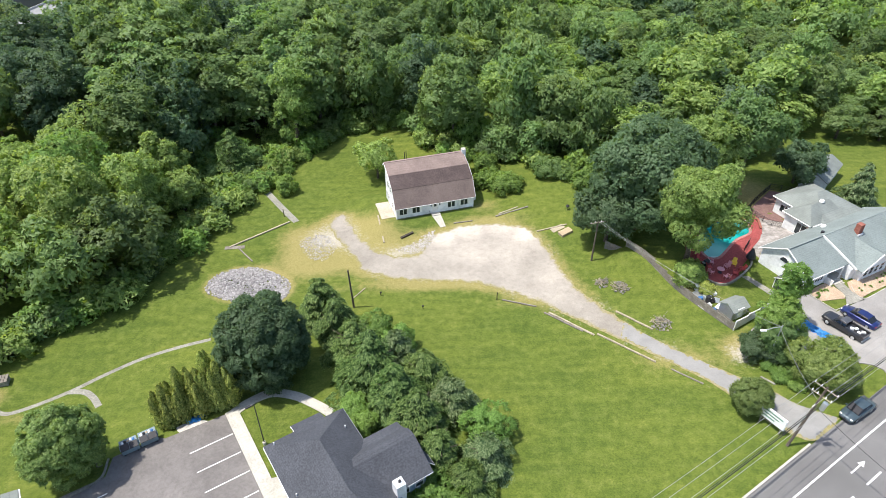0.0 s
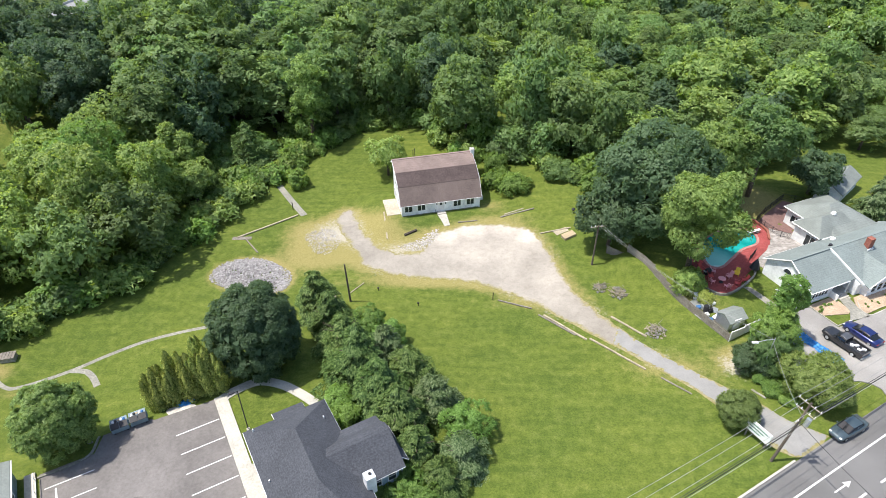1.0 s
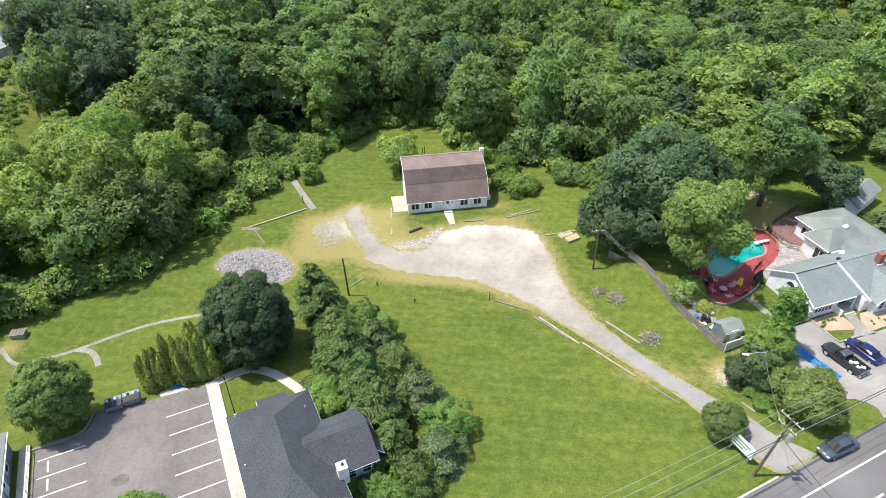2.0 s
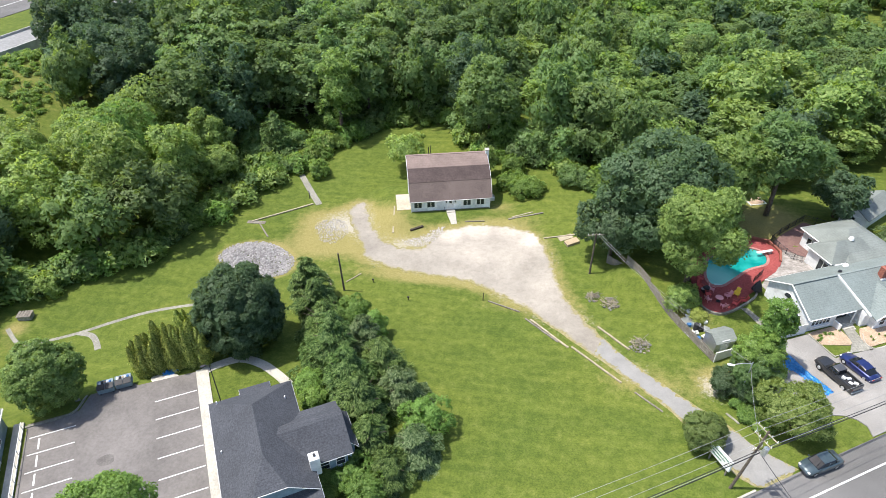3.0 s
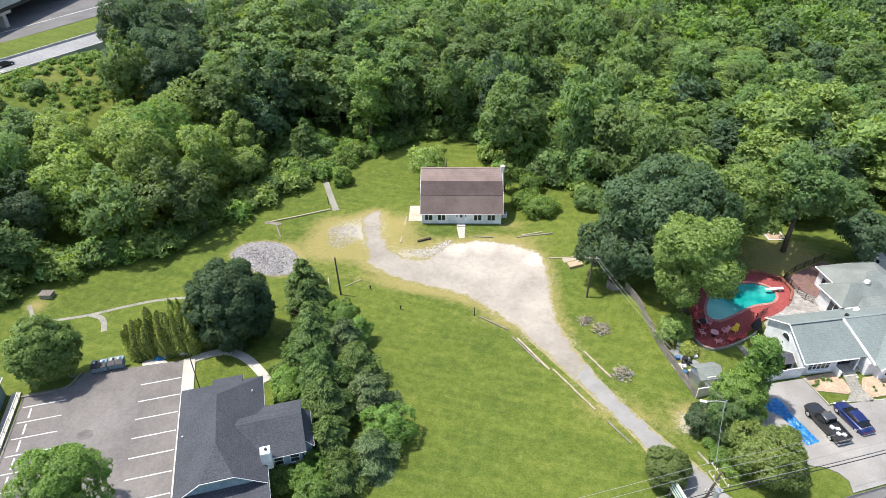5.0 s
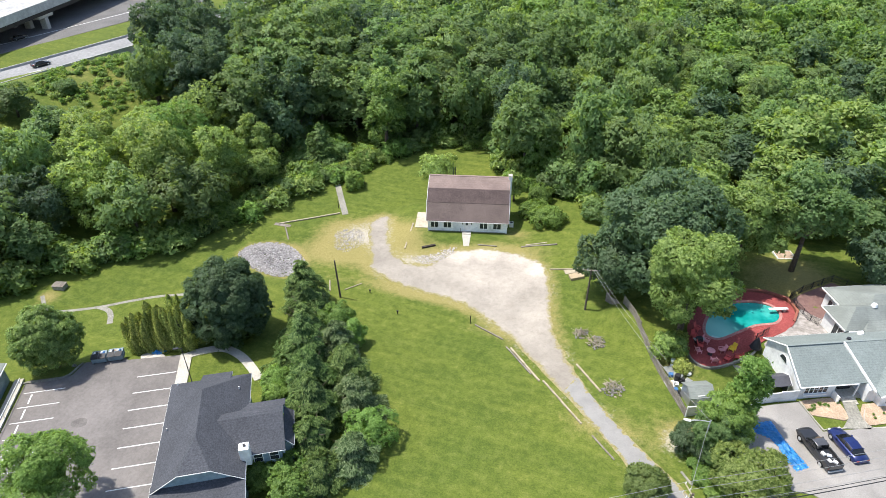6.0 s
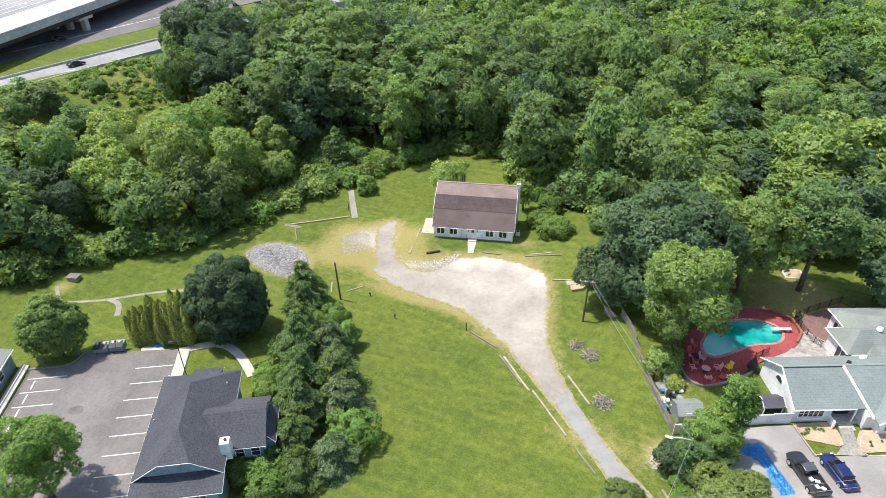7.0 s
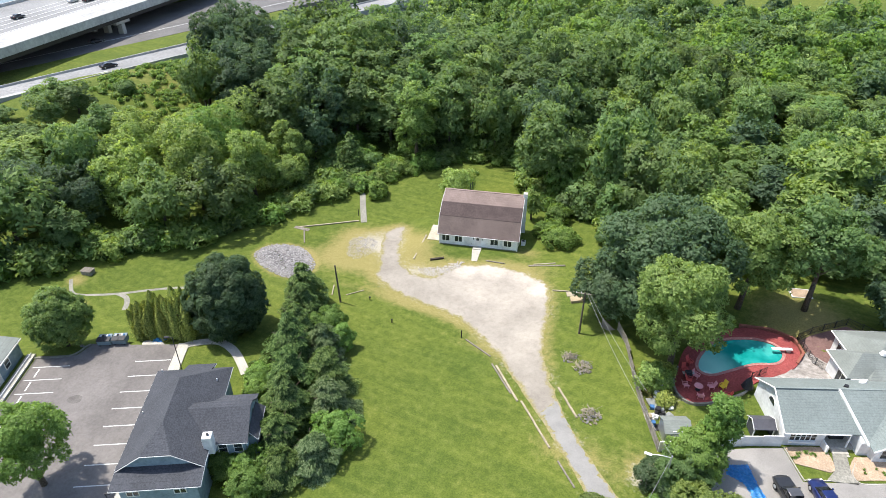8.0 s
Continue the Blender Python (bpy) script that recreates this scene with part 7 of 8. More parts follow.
lamp_post("lot_lamp", -20.75, 44.9, LOT_Z, 7.0, 0.5, 215, "dark car park lamp beside the walk")
lamp_post("porch_lamp_post", -11.5, 26.6, LOT_Z, 2.6, 0.1, 30, "dark lamp post at the porch walk")
rock = thing("landscape_rock", pose(-38.9, 42.2, up(-38.9, 42.2)), "pale rock at the kerbed corner", "rock")


def stone_mesh(g, s):
    bm = bmesh.new()
    bmesh.ops.create_icosphere(bm, subdivisions=1, radius=1.0)
    for v in bm.verts:
        v.co = Vector((v.co.x * s[0], v.co.y * s[1], v.co.z * s[2])) * (1 + g.uniform(-0.22, 0.22))
    return bm


g = np.random.default_rng(4)
part("stone", stone_mesh(g, (0.45, 0.3, 0.3)), STONE, rock)


# ---- on the lawn ----
def pile(name, outline, count, size, label, seed, heap=0.25, warm=0.0):
    """Loose stones heaped in an outline, as one mesh."""
    g = np.random.default_rng(seed)
    xs, ys = [p[0] for p in outline], [p[1] for p in outline]
    base = []
    for k in range(6):
        bm = stone_mesh(g, (1.0, 0.8, 0.65))
        base.append((np.array([v.co[:] for v in bm.verts]), [[v.index for v in f.verts] for f in bm.faces]))
        bm.free()
    V, F, off = [], [], 0
    while len(V) < count:
        x, y = g.uniform(min(xs), max(xs)), g.uniform(min(ys), max(ys))
        e = float(far_from(np.array(x), np.array(y), outline))
        if not inside(x, y, outline) or (e < 0.5 and g.random() < 0.5):
            continue
        v, f = base[g.integers(0, 6)]
        s, a = size * g.uniform(0.5, 1.5), g.uniform(0, 6.28)
        r = np.array([[math.cos(a), -math.sin(a), 0], [math.sin(a), math.cos(a), 0], [0, 0, 1]])
        V.append((v * s) @ r.T + np.array([x, y, up(x, y) + heap * min(1, e / 2.5) * g.random() + 0.02]))
        F += [[i + off for i in q] for q in f]
        off += len(v)
    me = bpy.data.meshes.new(name)
    me.from_pydata(np.concatenate(V).tolist(), [], F)
    m, n, l, b = shader(name + "_stone", 0.85, 0.0, 0.25)
    gm = n.new("ShaderNodeNewGeometry")
    l.new(ramp_of(n, l, gm.outputs["Random Per Island"], [(0.0, (0.19 + warm, 0.18 + 0.9 * warm, 0.175 + 0.75 * warm)), (0.4, (0.255 + warm, 0.24 + 0.9 * warm, 0.235 + 0.75 * warm)), (0.75, (0.32 + warm, 0.305 + 0.9 * warm, 0.30 + 0.75 * warm)), (1.0, (0.42 + warm, 0.40 + 0.9 * warm, 0.385 + 0.75 * warm))]), b.inputs["Base Color"])
    return tagged(link(name, me, m), label, "rocks", "", "stuff")


pile("rubble_bed", ROCKS, 4600, 0.155, "bed of loose grey and pinkish rubble stones on the lawn", 11)


SPILL = smooth_line([(-8.0, 86.4), (-5.6, 87.8), (-3.4, 90.4), (-1.4, 91.6), (-1.6, 88.8), (-3.4, 85.6), (-6.0, 84.9)], True, 4)
pile("spilled_stones", SPILL, 420, 0.13, "scattered pale crushed stones on worn grass", 21, 0.03, 0.12)
OLD_TURN = smooth_line([(-25.5, 90.5), (-22.0, 92.4), (-19.6, 90.4), (-18.6, 86.4), (-20.4, 83.6), (-23.6, 85.4)], True, 4)
pile("spilled_stones", OLD_TURN, 520, 0.11, "scattered pale gravel on the old turning place", 22, 0.02, 0.08)
TAN_STONE = rough_stuff("tan_stone", (0.20, 0.17, 0.12), (0.31, 0.27, 0.20), (0.42, 0.37, 0.29), 3.0, 1.5, 0.85, 0.4, 0.02)


def ring_of_stones(name, x, y, n, r, label, seed):
    g = np.random.default_rng(seed)
    ob = thing(name, pose(x, y, up(x, y)), label, "rocks")
    for i in range(n):
        a, q = g.uniform(0, 6.28), r * g.random() ** 0.5
        s = part("stone", stone_mesh(g, (g.uniform(0.10, 0.30), g.uniform(0.10, 0.22), g.uniform(0.08, 0.2))), STONE if i % 3 else TAN_STONE, ob)
        px, py = q * math.cos(a), q * math.sin(a)
        s.matrix_local = pose(px, py, up(x + px, y + py) - up(x, y) + 0.08 + 0.25 * max(0, 1 - q / r) * g.random(), 0, 0, g.uniform(0, 360))
    for i in range(40):
        a = g.uniform(0, 6.28)
        b = part("branch", tube(bmesh.new(), (0, 0, 0), (g.uniform(0.8, 1.6), 0, 0.15), 0.04, 0.015, 5), WOOD_PALE if i % 2 else WOOD_GREY, ob, "dead branch")
        b.matrix_local = pose(g.uniform(-0.7, 0.7) * r - 0.5 * math.cos(a), g.uniform(-0.6, 0.6) * r - 0.5 * math.sin(a), g.uniform(0.15, 0.55), 0, g.uniform(-18, 12), math.degrees(a))
    return ob


ring_of_stones("stone_heap", 24.4, 74.0, 22, 1.0, "small heap of grey stones on the lawn", 1)
ring_of_stones("stone_heap", 26.7, 72.6, 40, 1.4, "heap of grey stones and dead branches on the lawn", 2)
ring_of_stones("stone_heap", 30.6, 64.0, 44, 1.5, "heap of stones and brush beside the driveway", 3)


def timber(a, b, w, h, material, label, name="timber", group="timbers on the ground"):
    (ax, ay), (bx, by) = a, b
    za, zb = up(ax, ay), up(bx, by)
    ob = thing(name, pose(ax, ay, za), label, "timber", group)
    d = Vector((bx - ax, by - ay, zb - za))
    q = d.to_track_quat("X", "Z").to_matrix().to_4x4()
    n = max(1, round(d.length / 4.0))
    for i in range(n):
        p = part("beam", boxes((d.length * i / n + 0.02, -w / 2, 0.0, d.length * (i + 1) / n - 0.03, w / 2, h), bevel=0.02), material, ob)
        p.matrix_local = q @ pose(0, 0.04 * math.sin(i * 5), 0, 0, 0, 0.5 * math.sin(i * 3.1))
    return ob


timber((-37.4, 88.2), (-28.6, 96.8), 0.3, 0.22, WOOD_PALE, "long weathered timber edging on the lawn")
timber((-35.8, 88.0), (-32.3, 83.9), 0.24, 0.18, WOOD_GREY, "grey timber lying on the lawn")
timber((-38.2, 88.0), (-34.8, 88.4), 0.9, 0.08, WOOD_GREY, "flat weathered board beside the timbers")
timber((-10.3, 88.4), (-12.0, 96.0), 0.26, 0.2, WOOD_PALE, "pale timber edging beside the patio")
timber((-7.4, 89.5), (-5.3, 91.0), 0.42, 0.3, WOOD_DARK, "black timber lying on the grass")
timber((1.9, 93.6), (5.4, 94.2), 0.2, 0.16, WOOD_GREY, "grey timber at the gravel's edge")
timber((9.6, 95.1), (15.7, 97.2), 0.28, 0.2, WOOD_GREY, "weathered timber edging on the grass")
timber((10.2, 95.9), (13.8, 97.4), 0.22, 0.16, WOOD_PALE, "pale timber edging on the grass")
timber((9.0, 71.8), (14.0, 69.9), 0.2, 0.18, WOOD_GREY, "grey timber edging beside the driveway")
timber((15.6, 68.4), (21.2, 63.0), 0.28, 0.2, WOOD_PALE, "pale timber edging beside the driveway")
timber((14.9, 68.5), (19.8, 64.0), 0.22, 0.16, WOOD_GREY, "grey timber beside the driveway")
timber((21.6, 63.2), (27.9, 56.9), 0.24, 0.2, WOOD_PALE, "pale timber edging beside the driveway")
timber((25.1, 67.6), (29.2, 63.1), 0.26, 0.2, WOOD_PALE, "pale timber edging on the far side of the driveway")
timber((29.4, 55.4), (32.4, 52.4), 0.2, 0.14, WOOD_GREY, "grey timber edging near the road")
timber((16.3, 89.1), (21.6, 90.2), 0.22, 0.2, WOOD_PALE, "pale timber beside the utility pole")
timber((18.8, 88.8), (21.0, 90.0), 1.2, 0.1, WOOD_PALE, "pale plywood board lying on the grass")
timber((20.0, 87.2), (22.0, 88.4), 1.3, 0.5, rough_stuff("tan_boards", (0.30, 0.23, 0.14), (0.43, 0.34, 0.22), (0.52, 0.42, 0.29), 5.0), "tan wooden pallet stack beside the tree", "pallet_stack", "")
timber((-17.6, 74.2), (-15.9, 71.4), 0.2, 0.16, WOOD_PALE, "pale timber near the leaning pole")
timber((-13.9, 72.6), (-12.2, 75.4), 0.16, 0.14, WOOD_PALE, "pale timber near the leaning pole")
timber((39.4, 52.9), (40.6, 51.4), 0.26, 0.12, DULL_CONCRETE, "pale kerb stone beside the driveway", "kerb_stone", "")

raised("stone_path", smooth_line([(-35.2, 107.4), (-31.4, 102.2), (-27.4, 96.8)], False, 6), 1.25, 0.05, DULL_CONCRETE, "old grey concrete path on the lawn", "path")
raised("drain_channel", smooth_line([(-60.5, 54.2), (-57.0, 52.0), (-54.7, 52.4), (-49.9, 55.7), (-46.3, 58.8), (-42.2, 61.6), (-37.5, 63.5), (-33.5, 64.6)], False, 6), 0.6, 0.02, DULL_CONCRETE, "shallow pale stone drain across the lawn", "drain")
raised("drain_channel", smooth_line([(-49.9, 55.7), (-47.8, 55.6), (-46.2, 54.6), (-44.6, 52.9)], False, 6), 0.85, 0.03, DULL_CONCRETE, "short grey concrete spur of the drain", "drain")
well = thing("well_cover", pose(-59.6, 57.0, up(-59.6, 57.0), 0, 0, 18), "weathered wooden well cover on the lawn", "well cover")
for k in range(5):
    part("slat", boxes((-1.05 + 0.42 * k, -0.75, 0.75, -0.68 + 0.42 * k, 0.75, 0.82), bevel=0.01), WOOD_GREY, well)
part("curb", boxes((-0.95, -0.65, -0.3, 0.95, 0.65, 0.74), bevel=0.03), DULL_CONCRETE, well, "grey concrete base")


def utility_pole(name, x, y, top, lean, label, arms=()):
    z = up(x, y)
    ob = thing(name, pose(x, y, z), label, "utility pole")
    t = Vector((lean[0], lean[1], top - z))
    part("pole", tube(bmesh.new(), (0, 0, -0.8), t, 0.17, 0.11, 10), POLE, ob)
    for f, turn, w in arms:
        p = t * f
        d = Vector((math.cos(radians(turn)), math.sin(radians(turn)), 0)) * w / 2
        a = part("cross_arm", tube(bmesh.new(), p - d, p + d, 0.07, None, 4), WOOD_PALE, ob, "pale timber cross-arm")
        for k in (-0.92, -0.4, 0.4, 0.92):
            part("insulator", tube(bmesh.new(), p + d * k, p + d * k + Vector((0, 0, 0.28)), 0.05, 0.035, 8), TRIM, a, "white insulator")
    return ob


utility_pole("utility_pole", -13.4, 70.5, 2.7, (-0.3, -0.1), "plain brown wooden pole standing alone on the lawn")
utility_pole("utility_pole", 23.9, 79.8, 4.8, (0.0, 0.0), "dark wooden service pole beside the maple", ((0.97, 195, 2.6),))
utility_pole("utility_pole", 38.0, 42.6, 9.4, (1.25, 0.2), "leaning brown road pole with cross-arms and wires", ((0.97, 122, 2.6), (0.86, 122, 2.2), (0.72, 32, 1.2)))
main = next(o for o in bpy.data.objects if o.name.startswith("utility_pole") and abs(o.location.x - 38.0) < 0.01)
part("transformer", tube(bmesh.new(), (1.35, -0.35, 6.6), (1.45, -0.35, 7.6), 0.26, 0.26, 12), METAL, main, "grey transformer can")


def wire(a, b, sag, r=0.022, label="thin overhead wire between poles"):
    a, b = Vector(a), Vector(b)
    ob = thing("overhead_wire", Matrix.Translation(a), label, "wire", "overhead wires")
    bm = bmesh.new()
    n = 14
    pts = [(b - a) * (i / n) - Vector((0, 0, 4 * sag * (i / n) * (1 - i / n))) for i in range(n + 1)]
    side = (b - a).cross(Vector((0, 0, 1))).normalized() * r
    rows = [[bm.verts.new(p + o) for o in (side, Vector((0, 0, r)), -side, Vector((0, 0, -r)))] for p in pts]
    for p, q in zip(rows, rows[1:]):
        for i in range(4):
            bm.faces.new((p[i], p[(i + 1) % 4], q[(i + 1) % 4], q[i]))
    part("cable", bm, WIRE if r < 0.03 else BLACK_P, ob)


WIRE = plain("wire_grey", (0.32, 0.32, 0.31), 0.5)


def along_road(x, y, d):
    return x + d * math.cos(radians(ROAD_TURN)), y + d * math.sin(radians(ROAD_TURN))


for (dx, dy), z, r in (((-0.66, 1.1), 9.3, 0.02), ((-0.25, 0.45), 9.3, 0.02), ((0.3, -0.45), 9.3, 0.02), ((0.66, -1.1), 9.3, 0.02), ((0.2, 0.0), 6.9, 0.035), ((0.2, 0.0), 6.3, 0.05)):
    for d in (-42, 44):
        wire((39.2 + dx, 42.75 + dy, z), (*along_road(39.2 + dx, 42.75 + dy, d), z + 0.4), 0.7, r)
wire((24.5, 80.0, 4.7), (36.0, 67.5, 2.2), 0.5, 0.02)
wire((24.2, 80.0, 4.5), (40.9, 55.6, 5.8), 1.0, 0.02)
wire((40.9, 55.6, 6.0), (39.1, 42.9, 7.2), 0.5, 0.02)
wire((39.1, 42.8, 6.4), (46.0, 29.0, 6.2), 0.6, 0.04)
street = thing("street_lamp", pose(40.9, 54.95, up(40.9, 54.95)), "grey street lamp with a long arm among shrubs", "street lamp")
top = 6.3 - up(40.9, 54.95)
part("pole", tube(bmesh.new(), (0, 0, -0.5), (0, 0, top + 0.25), 0.09, 0.06), METAL, street)
part("arm", tube(tube(bmesh.new(), (0, 0, top), (-1.0, -0.1, top - 0.08), 0.04), (-1.0, -0.1, top - 0.08), (-1.95, -0.22, top - 0.34), 0.04), METAL, street)
part("head", boxes((-2.62, -0.4, top - 0.5, -1.85, -0.08, top - 0.32), bevel=0.06), TRIM, street, "white lamp head")

sign = thing("roadside_sign", pose(37.2, 45.2, up(37.2, 45.2), 0, 0, -58), "white roadside sign board edge-on to the road", "sign")
part("board", boxes((-1.5, -0.12, 1.0, 1.5, 0.12, 2.6), bevel=0.02), TRIM, sign)
for s in (-1, 1):
    part("post", boxes((s * 1.2 - 0.07, -0.07, -0.5, s * 1.2 + 0.07, 0.07, 1.0)), WOOD_GREY, sign)
    for k in range(3):
        part("text_bar", boxes((-1.1, s * 0.125 - 0.004, 2.2 - 0.42 * k, 1.1 - 0.4 * k, s * 0.125 + 0.004, 2.36 - 0.42 * k)), plain("sign_green", (0.10, 0.22, 0.16), 0.6), sign, "painted line of unreadable writing")


def post(name, x, y, tall, material, label, top=True):
    ob = thing(name, pose(x, y, up(x, y)), label, "post")
    part("shaft", boxes((-0.06, -0.06, -0.4, 0.06, 0.06, tall), bevel=0.01), material, ob)
    if top:
        part("cap", boxes((-0.16, -0.10, tall, 0.16, 0.10, tall + 0.22), bevel=0.03), material, ob)
    return ob


post("marker_post", 8.2, 71.9, 1.5, WOOD_DARK, "dark marker post beside the driveway", False)
post("hydrant_post", -3.0, 69.9, 0.5, DARK_METAL, "small dark standpipe on the lawn")
post("hydrant_post", -9.6, 73.4, 0.5, DARK_METAL, "small dark standpipe near the gravel")
post("marker_post", -30.0, 98.6, 1.8, WOOD_DARK, "dark post beside the old path", False)
kettle = thing("kettle_grill", pose(22.4, 94.8, up(22.4, 94.8)), "black kettle grill under the tree", "grill")
part("bowl", tube(tube(bmesh.new(), (0, 0, 0.55), (0, 0, 0.8), 0.2, 0.36, 12), (0, 0, 0.8), (0, 0, 1.1), 0.36, 0.08, 12), BLACK_P, kettle)
for k in range(3):
    part("leg", tube(bmesh.new(), (0.3 * math.cos(k * 2.1), 0.3 * math.sin(k * 2.1), 0), (0.15 * math.cos(k * 2.1), 0.15 * math.sin(k * 2.1), 0.6), 0.02), METAL, kettle)
toy = thing("sandbox_lid", pose(67.6, 100.2, up(67.6, 100.2), 0, 0, 40), "pale green plastic sandbox with a lid", "sandbox")
part("tub", tube(bmesh.new(), (0, 0, 0), (0, 0, 0.25), 0.7, 0.65, 16), plain("mint_plastic", (0.30, 0.58, 0.42), 0.5), toy)
part("lid", tube(bmesh.new(), (0, 0, 0.25), (0, 0, 0.42), 0.66, 0.2, 16), plain("mint_lid", (0.36, 0.64, 0.48), 0.5), toy)
frame_bed = thing("sand_frame", pose(51.5, 100.8, up(51.5, 100.8), 0, 0, 20) @ Matrix.Scale(0.72, 4), "timber-framed sand bed behind the trees", "sandpit")
part("sand", boxes((-1.9, -1.5, -0.3, 1.9, 1.5, 0.12)), MULCH, frame_bed, "tan sand")
for x0, y0, x1, y1 in ((-2.05, -1.65, 2.05, -1.5), (-2.05, 1.5, 2.05, 1.65), (-2.05, -1.5, -1.9, 1.5), (1.9, -1.5, 2.05, 1.5)):
    part("edge_board", boxes((x0, y0, -0.3, x1, y1, 0.25)), TRIM, frame_bed)

# ---- the highway beyond ----
HW_CONC = rough_stuff("bridge_concrete", (0.35, 0.35, 0.34), (0.43, 0.43, 0.42), (0.51, 0.51, 0.50), 0.8, 0.1, 0.85, 0.1, 0.02)
HW_GREY = rough_stuff("highway_grey", (0.20, 0.20, 0.20), (0.27, 0.27, 0.268), (0.34, 0.34, 0.335), 1.2, 0.06, 0.9, 0.1, 0.02)


def flat_road(name, a, b, v0, v1, z, thick, material, parent=None, label="", category="", far=160):
    d = Vector((b[0] - a[0], b[1] - a[1], 0))
    L = d.length
    q = d.to_track_quat("X", "Z").to_matrix().to_4x4()
    ob = part(name, boxes((-80, v0, z - thick, L + far, v1, z)), material, parent)
    ob.matrix_world = Matrix.Translation((a[0], a[1], 0)) @ q
    return tagged(ob, label, category, "", "structure" if parent is None else "")


RA, RB = (-131.1, 86.9), (-123.4, 131.5)
flat_road("ramp_road", RA, RB, 0.0, 11.0, 4.3, 9.0, HW_GREY, None, "grey concrete slip road on a walled bank", "road")
flat_road("ramp_wall", RA, RB, -0.35, -0.02, 5.0, 10.0, HW_CONC, None, "pale concrete parapet of the slip road", "wall")
flat_road("ramp_lane", RA, RB, 0.4, 3.6, 4.32, 0.3, HW_CONC, None, "pale concrete lane of the slip road", "road", -16)
flat_road("ramp_rail", RA, RB, 11.02, 11.3, 4.9, 6.0, HW_CONC, None, "pale far parapet of the slip road", "wall")
LA, LB = (-162.6, 104.4), (-156.0, 151.0)
flat_road("under_road", LA, LB, -1.0, 46.0, 2.2, 6.0, ASPHALT, None, "dark road under the bridge", "road")
flat_road("under_road_line", LA, LB, 9.0, 9.3, 2.23, 0.3, PAINT, None, "white edge line of the lower road", "marking")
tagged(sheet("verge", [(-150, 40), (-142, 90), (-133, 142), (-124, 200), (-145, 210), (-154, 150.7), (-157.6, 132.6), (-159.3, 117), (-161.9, 104), (-172.6, 40)], 0.0, bpy.data.materials["meadow_grass"], 12.0, 0.0, 2.4, 8.0), "bright green grass verge between the roads", "verge", "", "structure")
DA, DB = (-153.6, 102.2), (-172.1, 166.8)
bridge = flat_road("highway_bridge", DA, DB, 0.0, 46.0, 10.0, 1.2, HW_GREY, None, "long concrete highway bridge", "bridge")
flat_road("bridge_girder", DA, DB, 0.5, 44.0, 8.75, 1.9, plain("girder_steel", (0.045, 0.04, 0.036), 0.8, 0.3), None, "dark steel girders under the highway", "bridge")
flat_road("highway_parapet", DA, DB, -0.4, -0.02, 10.9, 2.6, HW_CONC, None, "pale concrete parapet of the highway", "wall")
flat_road("highway_shoulder", DA, DB, 0.0, 15.0, 10.03, 0.3, HW_CONC, None, "pale concrete near lanes of the highway", "road")
for v in (15.4, 19.6, 23.8, 28.0, 32.0):
    flat_road("highway_line", DA, DB, v, v + 0.3, 10.05, 0.3, PAINT, None, "white lane line of the highway", "marking")
flat_road("highway_barrier", DA, DB, 46.0, 46.6, 11.0, 3.0, HW_CONC, None, "far concrete barrier of the highway", "wall")
d0 = (Vector((*DB, 0)) - Vector((*DA, 0))).normalized()
n0 = Vector((-d0.y, d0.x, 0))
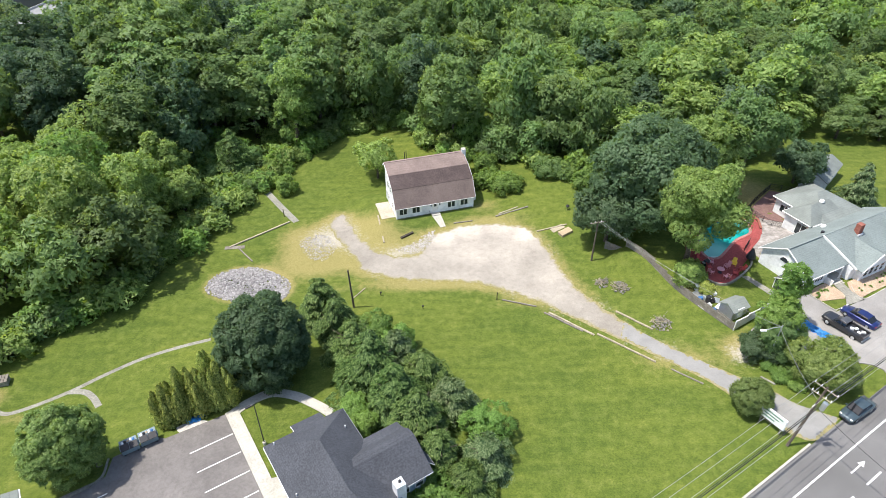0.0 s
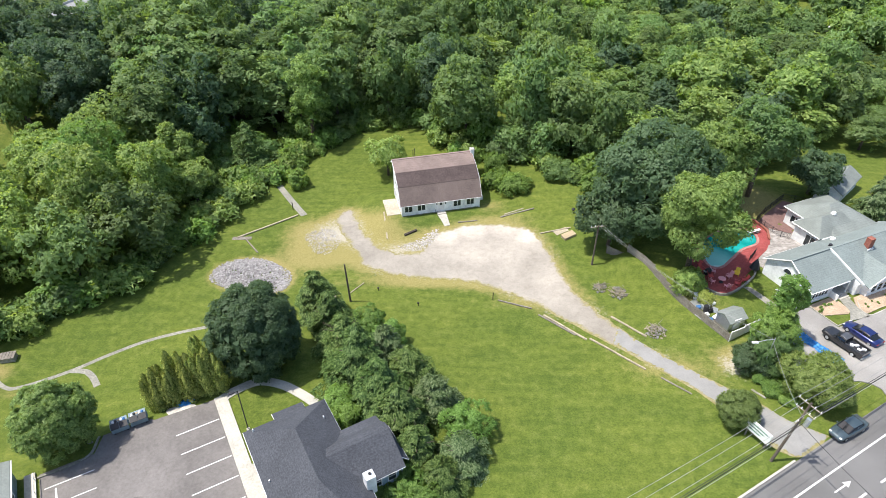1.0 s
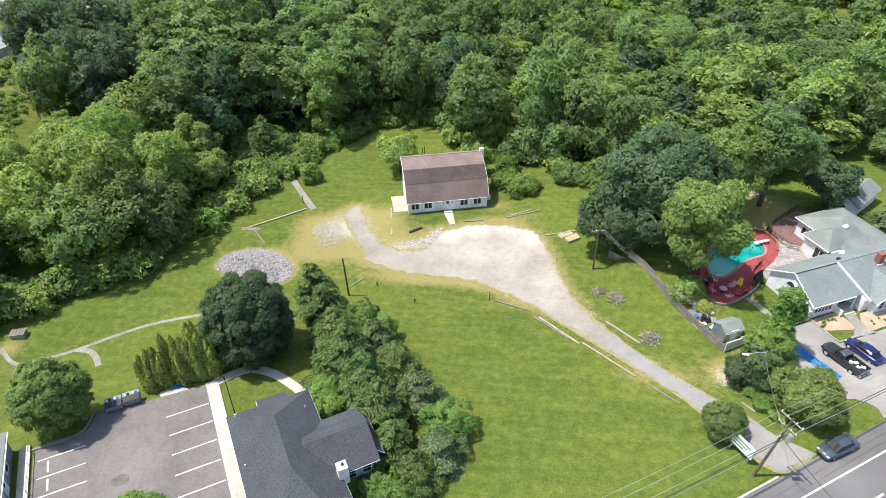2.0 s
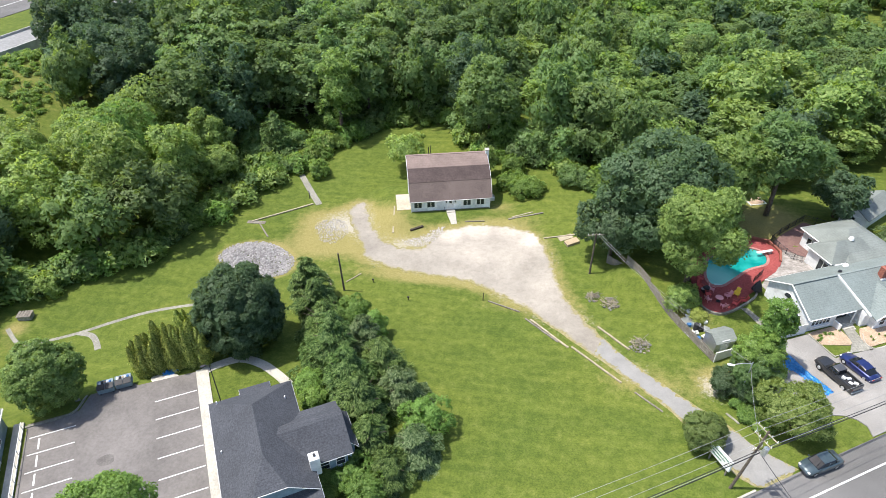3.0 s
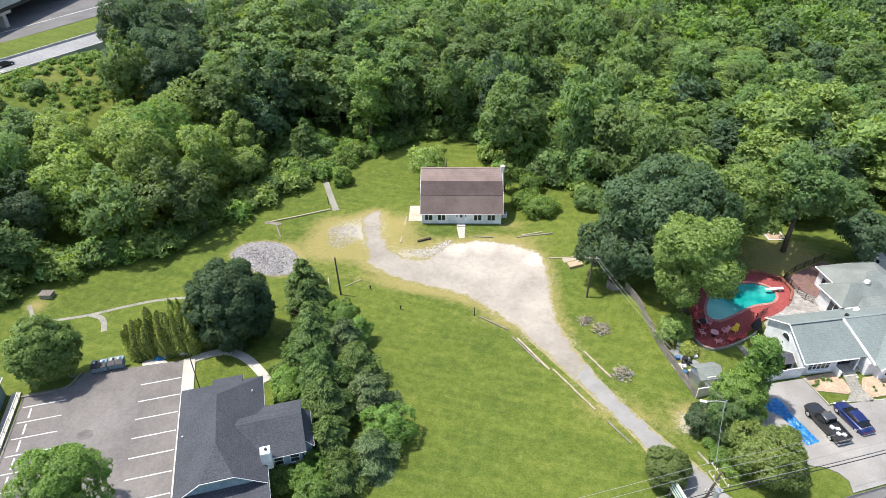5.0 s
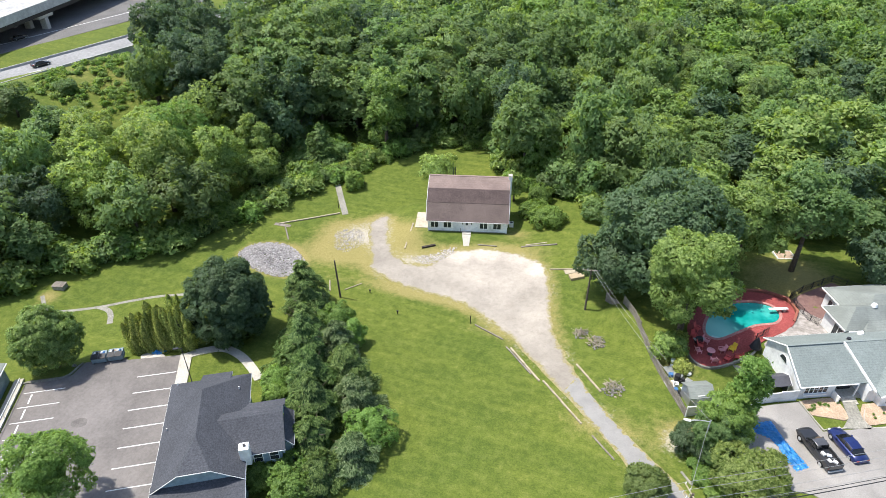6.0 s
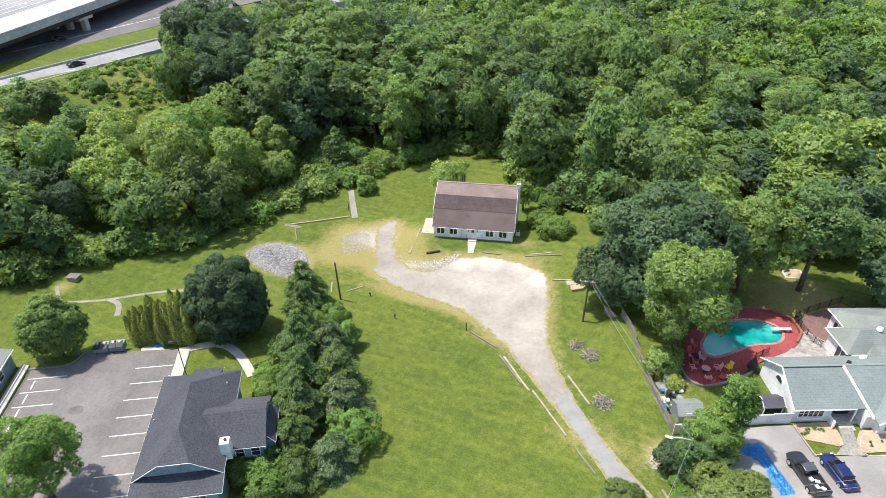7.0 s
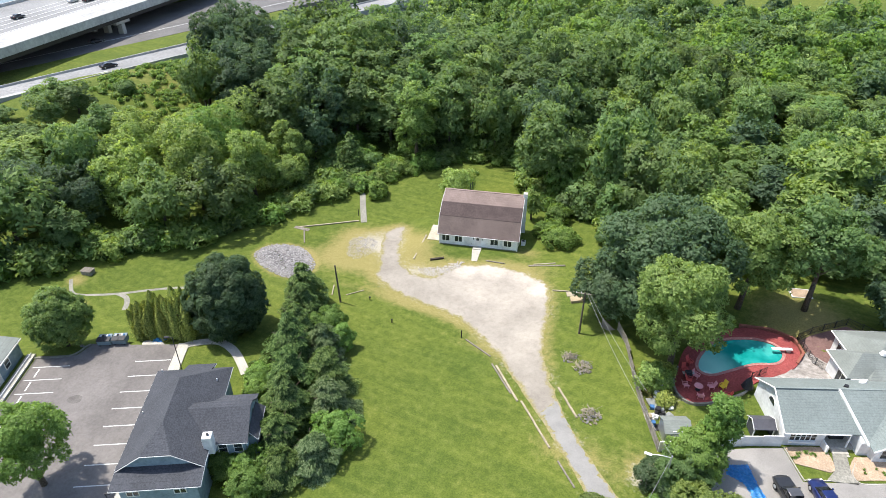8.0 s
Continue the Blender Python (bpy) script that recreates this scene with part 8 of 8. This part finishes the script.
for k in range(2):
    for j in range(4):
        p = Vector((*DA, 0)) + d0 * (53.0 - 75 * k) + n0 * (2 + 6 * j)
        ob = thing("bridge_pier", pose(p.x, p.y, 0, 0, 0, 15), "grey concrete pier under the highway", "pier", "piers of the highway")
        part("column", boxes((-1.1, -0.9, -8, 1.1, 0.9, 5.8), bevel=0.15), CONCRETE, ob)
        part("head", boxes((-1.3, -3.6, 5.8, 1.3, 3.6, 6.9), bevel=0.2), CONCRETE, ob)


def far_car(x, y, z, turn, col, label):
    sedan("highway_car", pose(x, y, z, 0, 0, turn), col, label, 4.9)


ramp_turn = math.degrees(math.atan2(RB[1] - RA[1], RB[0] - RA[0]))
hw_turn = math.degrees(math.atan2(DB[1] - DA[1], DB[0] - DA[0]))
BLACK_CAR = paint("far_black", (0.02, 0.02, 0.022))
far_car(-132.0, 119.0, 4.34, ramp_turn, BLACK_CAR, "black car on the slip road")
far_car(-188.7, 128.9, 10.05, hw_turn, BLACK_CAR, "black car on the highway")
far_car(-196.7, 154.4, 10.05, hw_turn, paint("far_white", (0.6, 0.6, 0.6)), "white car on the highway")
far_car(-193.0, 158.0, 10.05, hw_turn, BLACK_CAR, "dark car on the highway")
far_car(-167.0, 140.0, 2.25, ramp_turn, BLACK_CAR, "dark car under the bridge")
water = rough_stuff("river_water", (0.10, 0.14, 0.16), (0.14, 0.185, 0.21), (0.18, 0.23, 0.26), 0.05, 0.01, 0.25, 0.05, 0.05, 0.5)
tagged(sheet("river", [(-215, -100), (-232, 150), (-262, 330), (-700, 500), (-900, -200)], 0.0, water, 120.0, 0.0, -2.0, 3.0), "broad grey-blue river beyond the highway", "water", "", "structure")
# a farther road and a pale roof seen over the wood
tagged(sheet("far_road", [(-128, 214), (-92, 268), (-70, 300), (-62, 296), (-86, 258), (-122, 208)], 0.15, HW_CONC, 12.0), "pale road seen beyond the wood", "road", "", "structure")
cot = thing("far_cottage", pose(104.6, 196.0, up(104.6, 196), 0, 0, 30) @ Matrix.Scale(0.62, 4), "small white-roofed cottage beyond the wood", "house")
part("wall", boxes((-4, -3, -1, 4, 3, 3.2)), WHITE, cot)
for s in (-1, 1):
    c0 = [(-4.4, s * 3.5, 3.0), (4.4, s * 3.5, 3.0), (4.4, 0, 4.8), (-4.4, 0, 4.8)]
    part("roof", slab(c0 if s < 0 else c0[::-1], 0.15), TRIM, cot, "white roof slope")
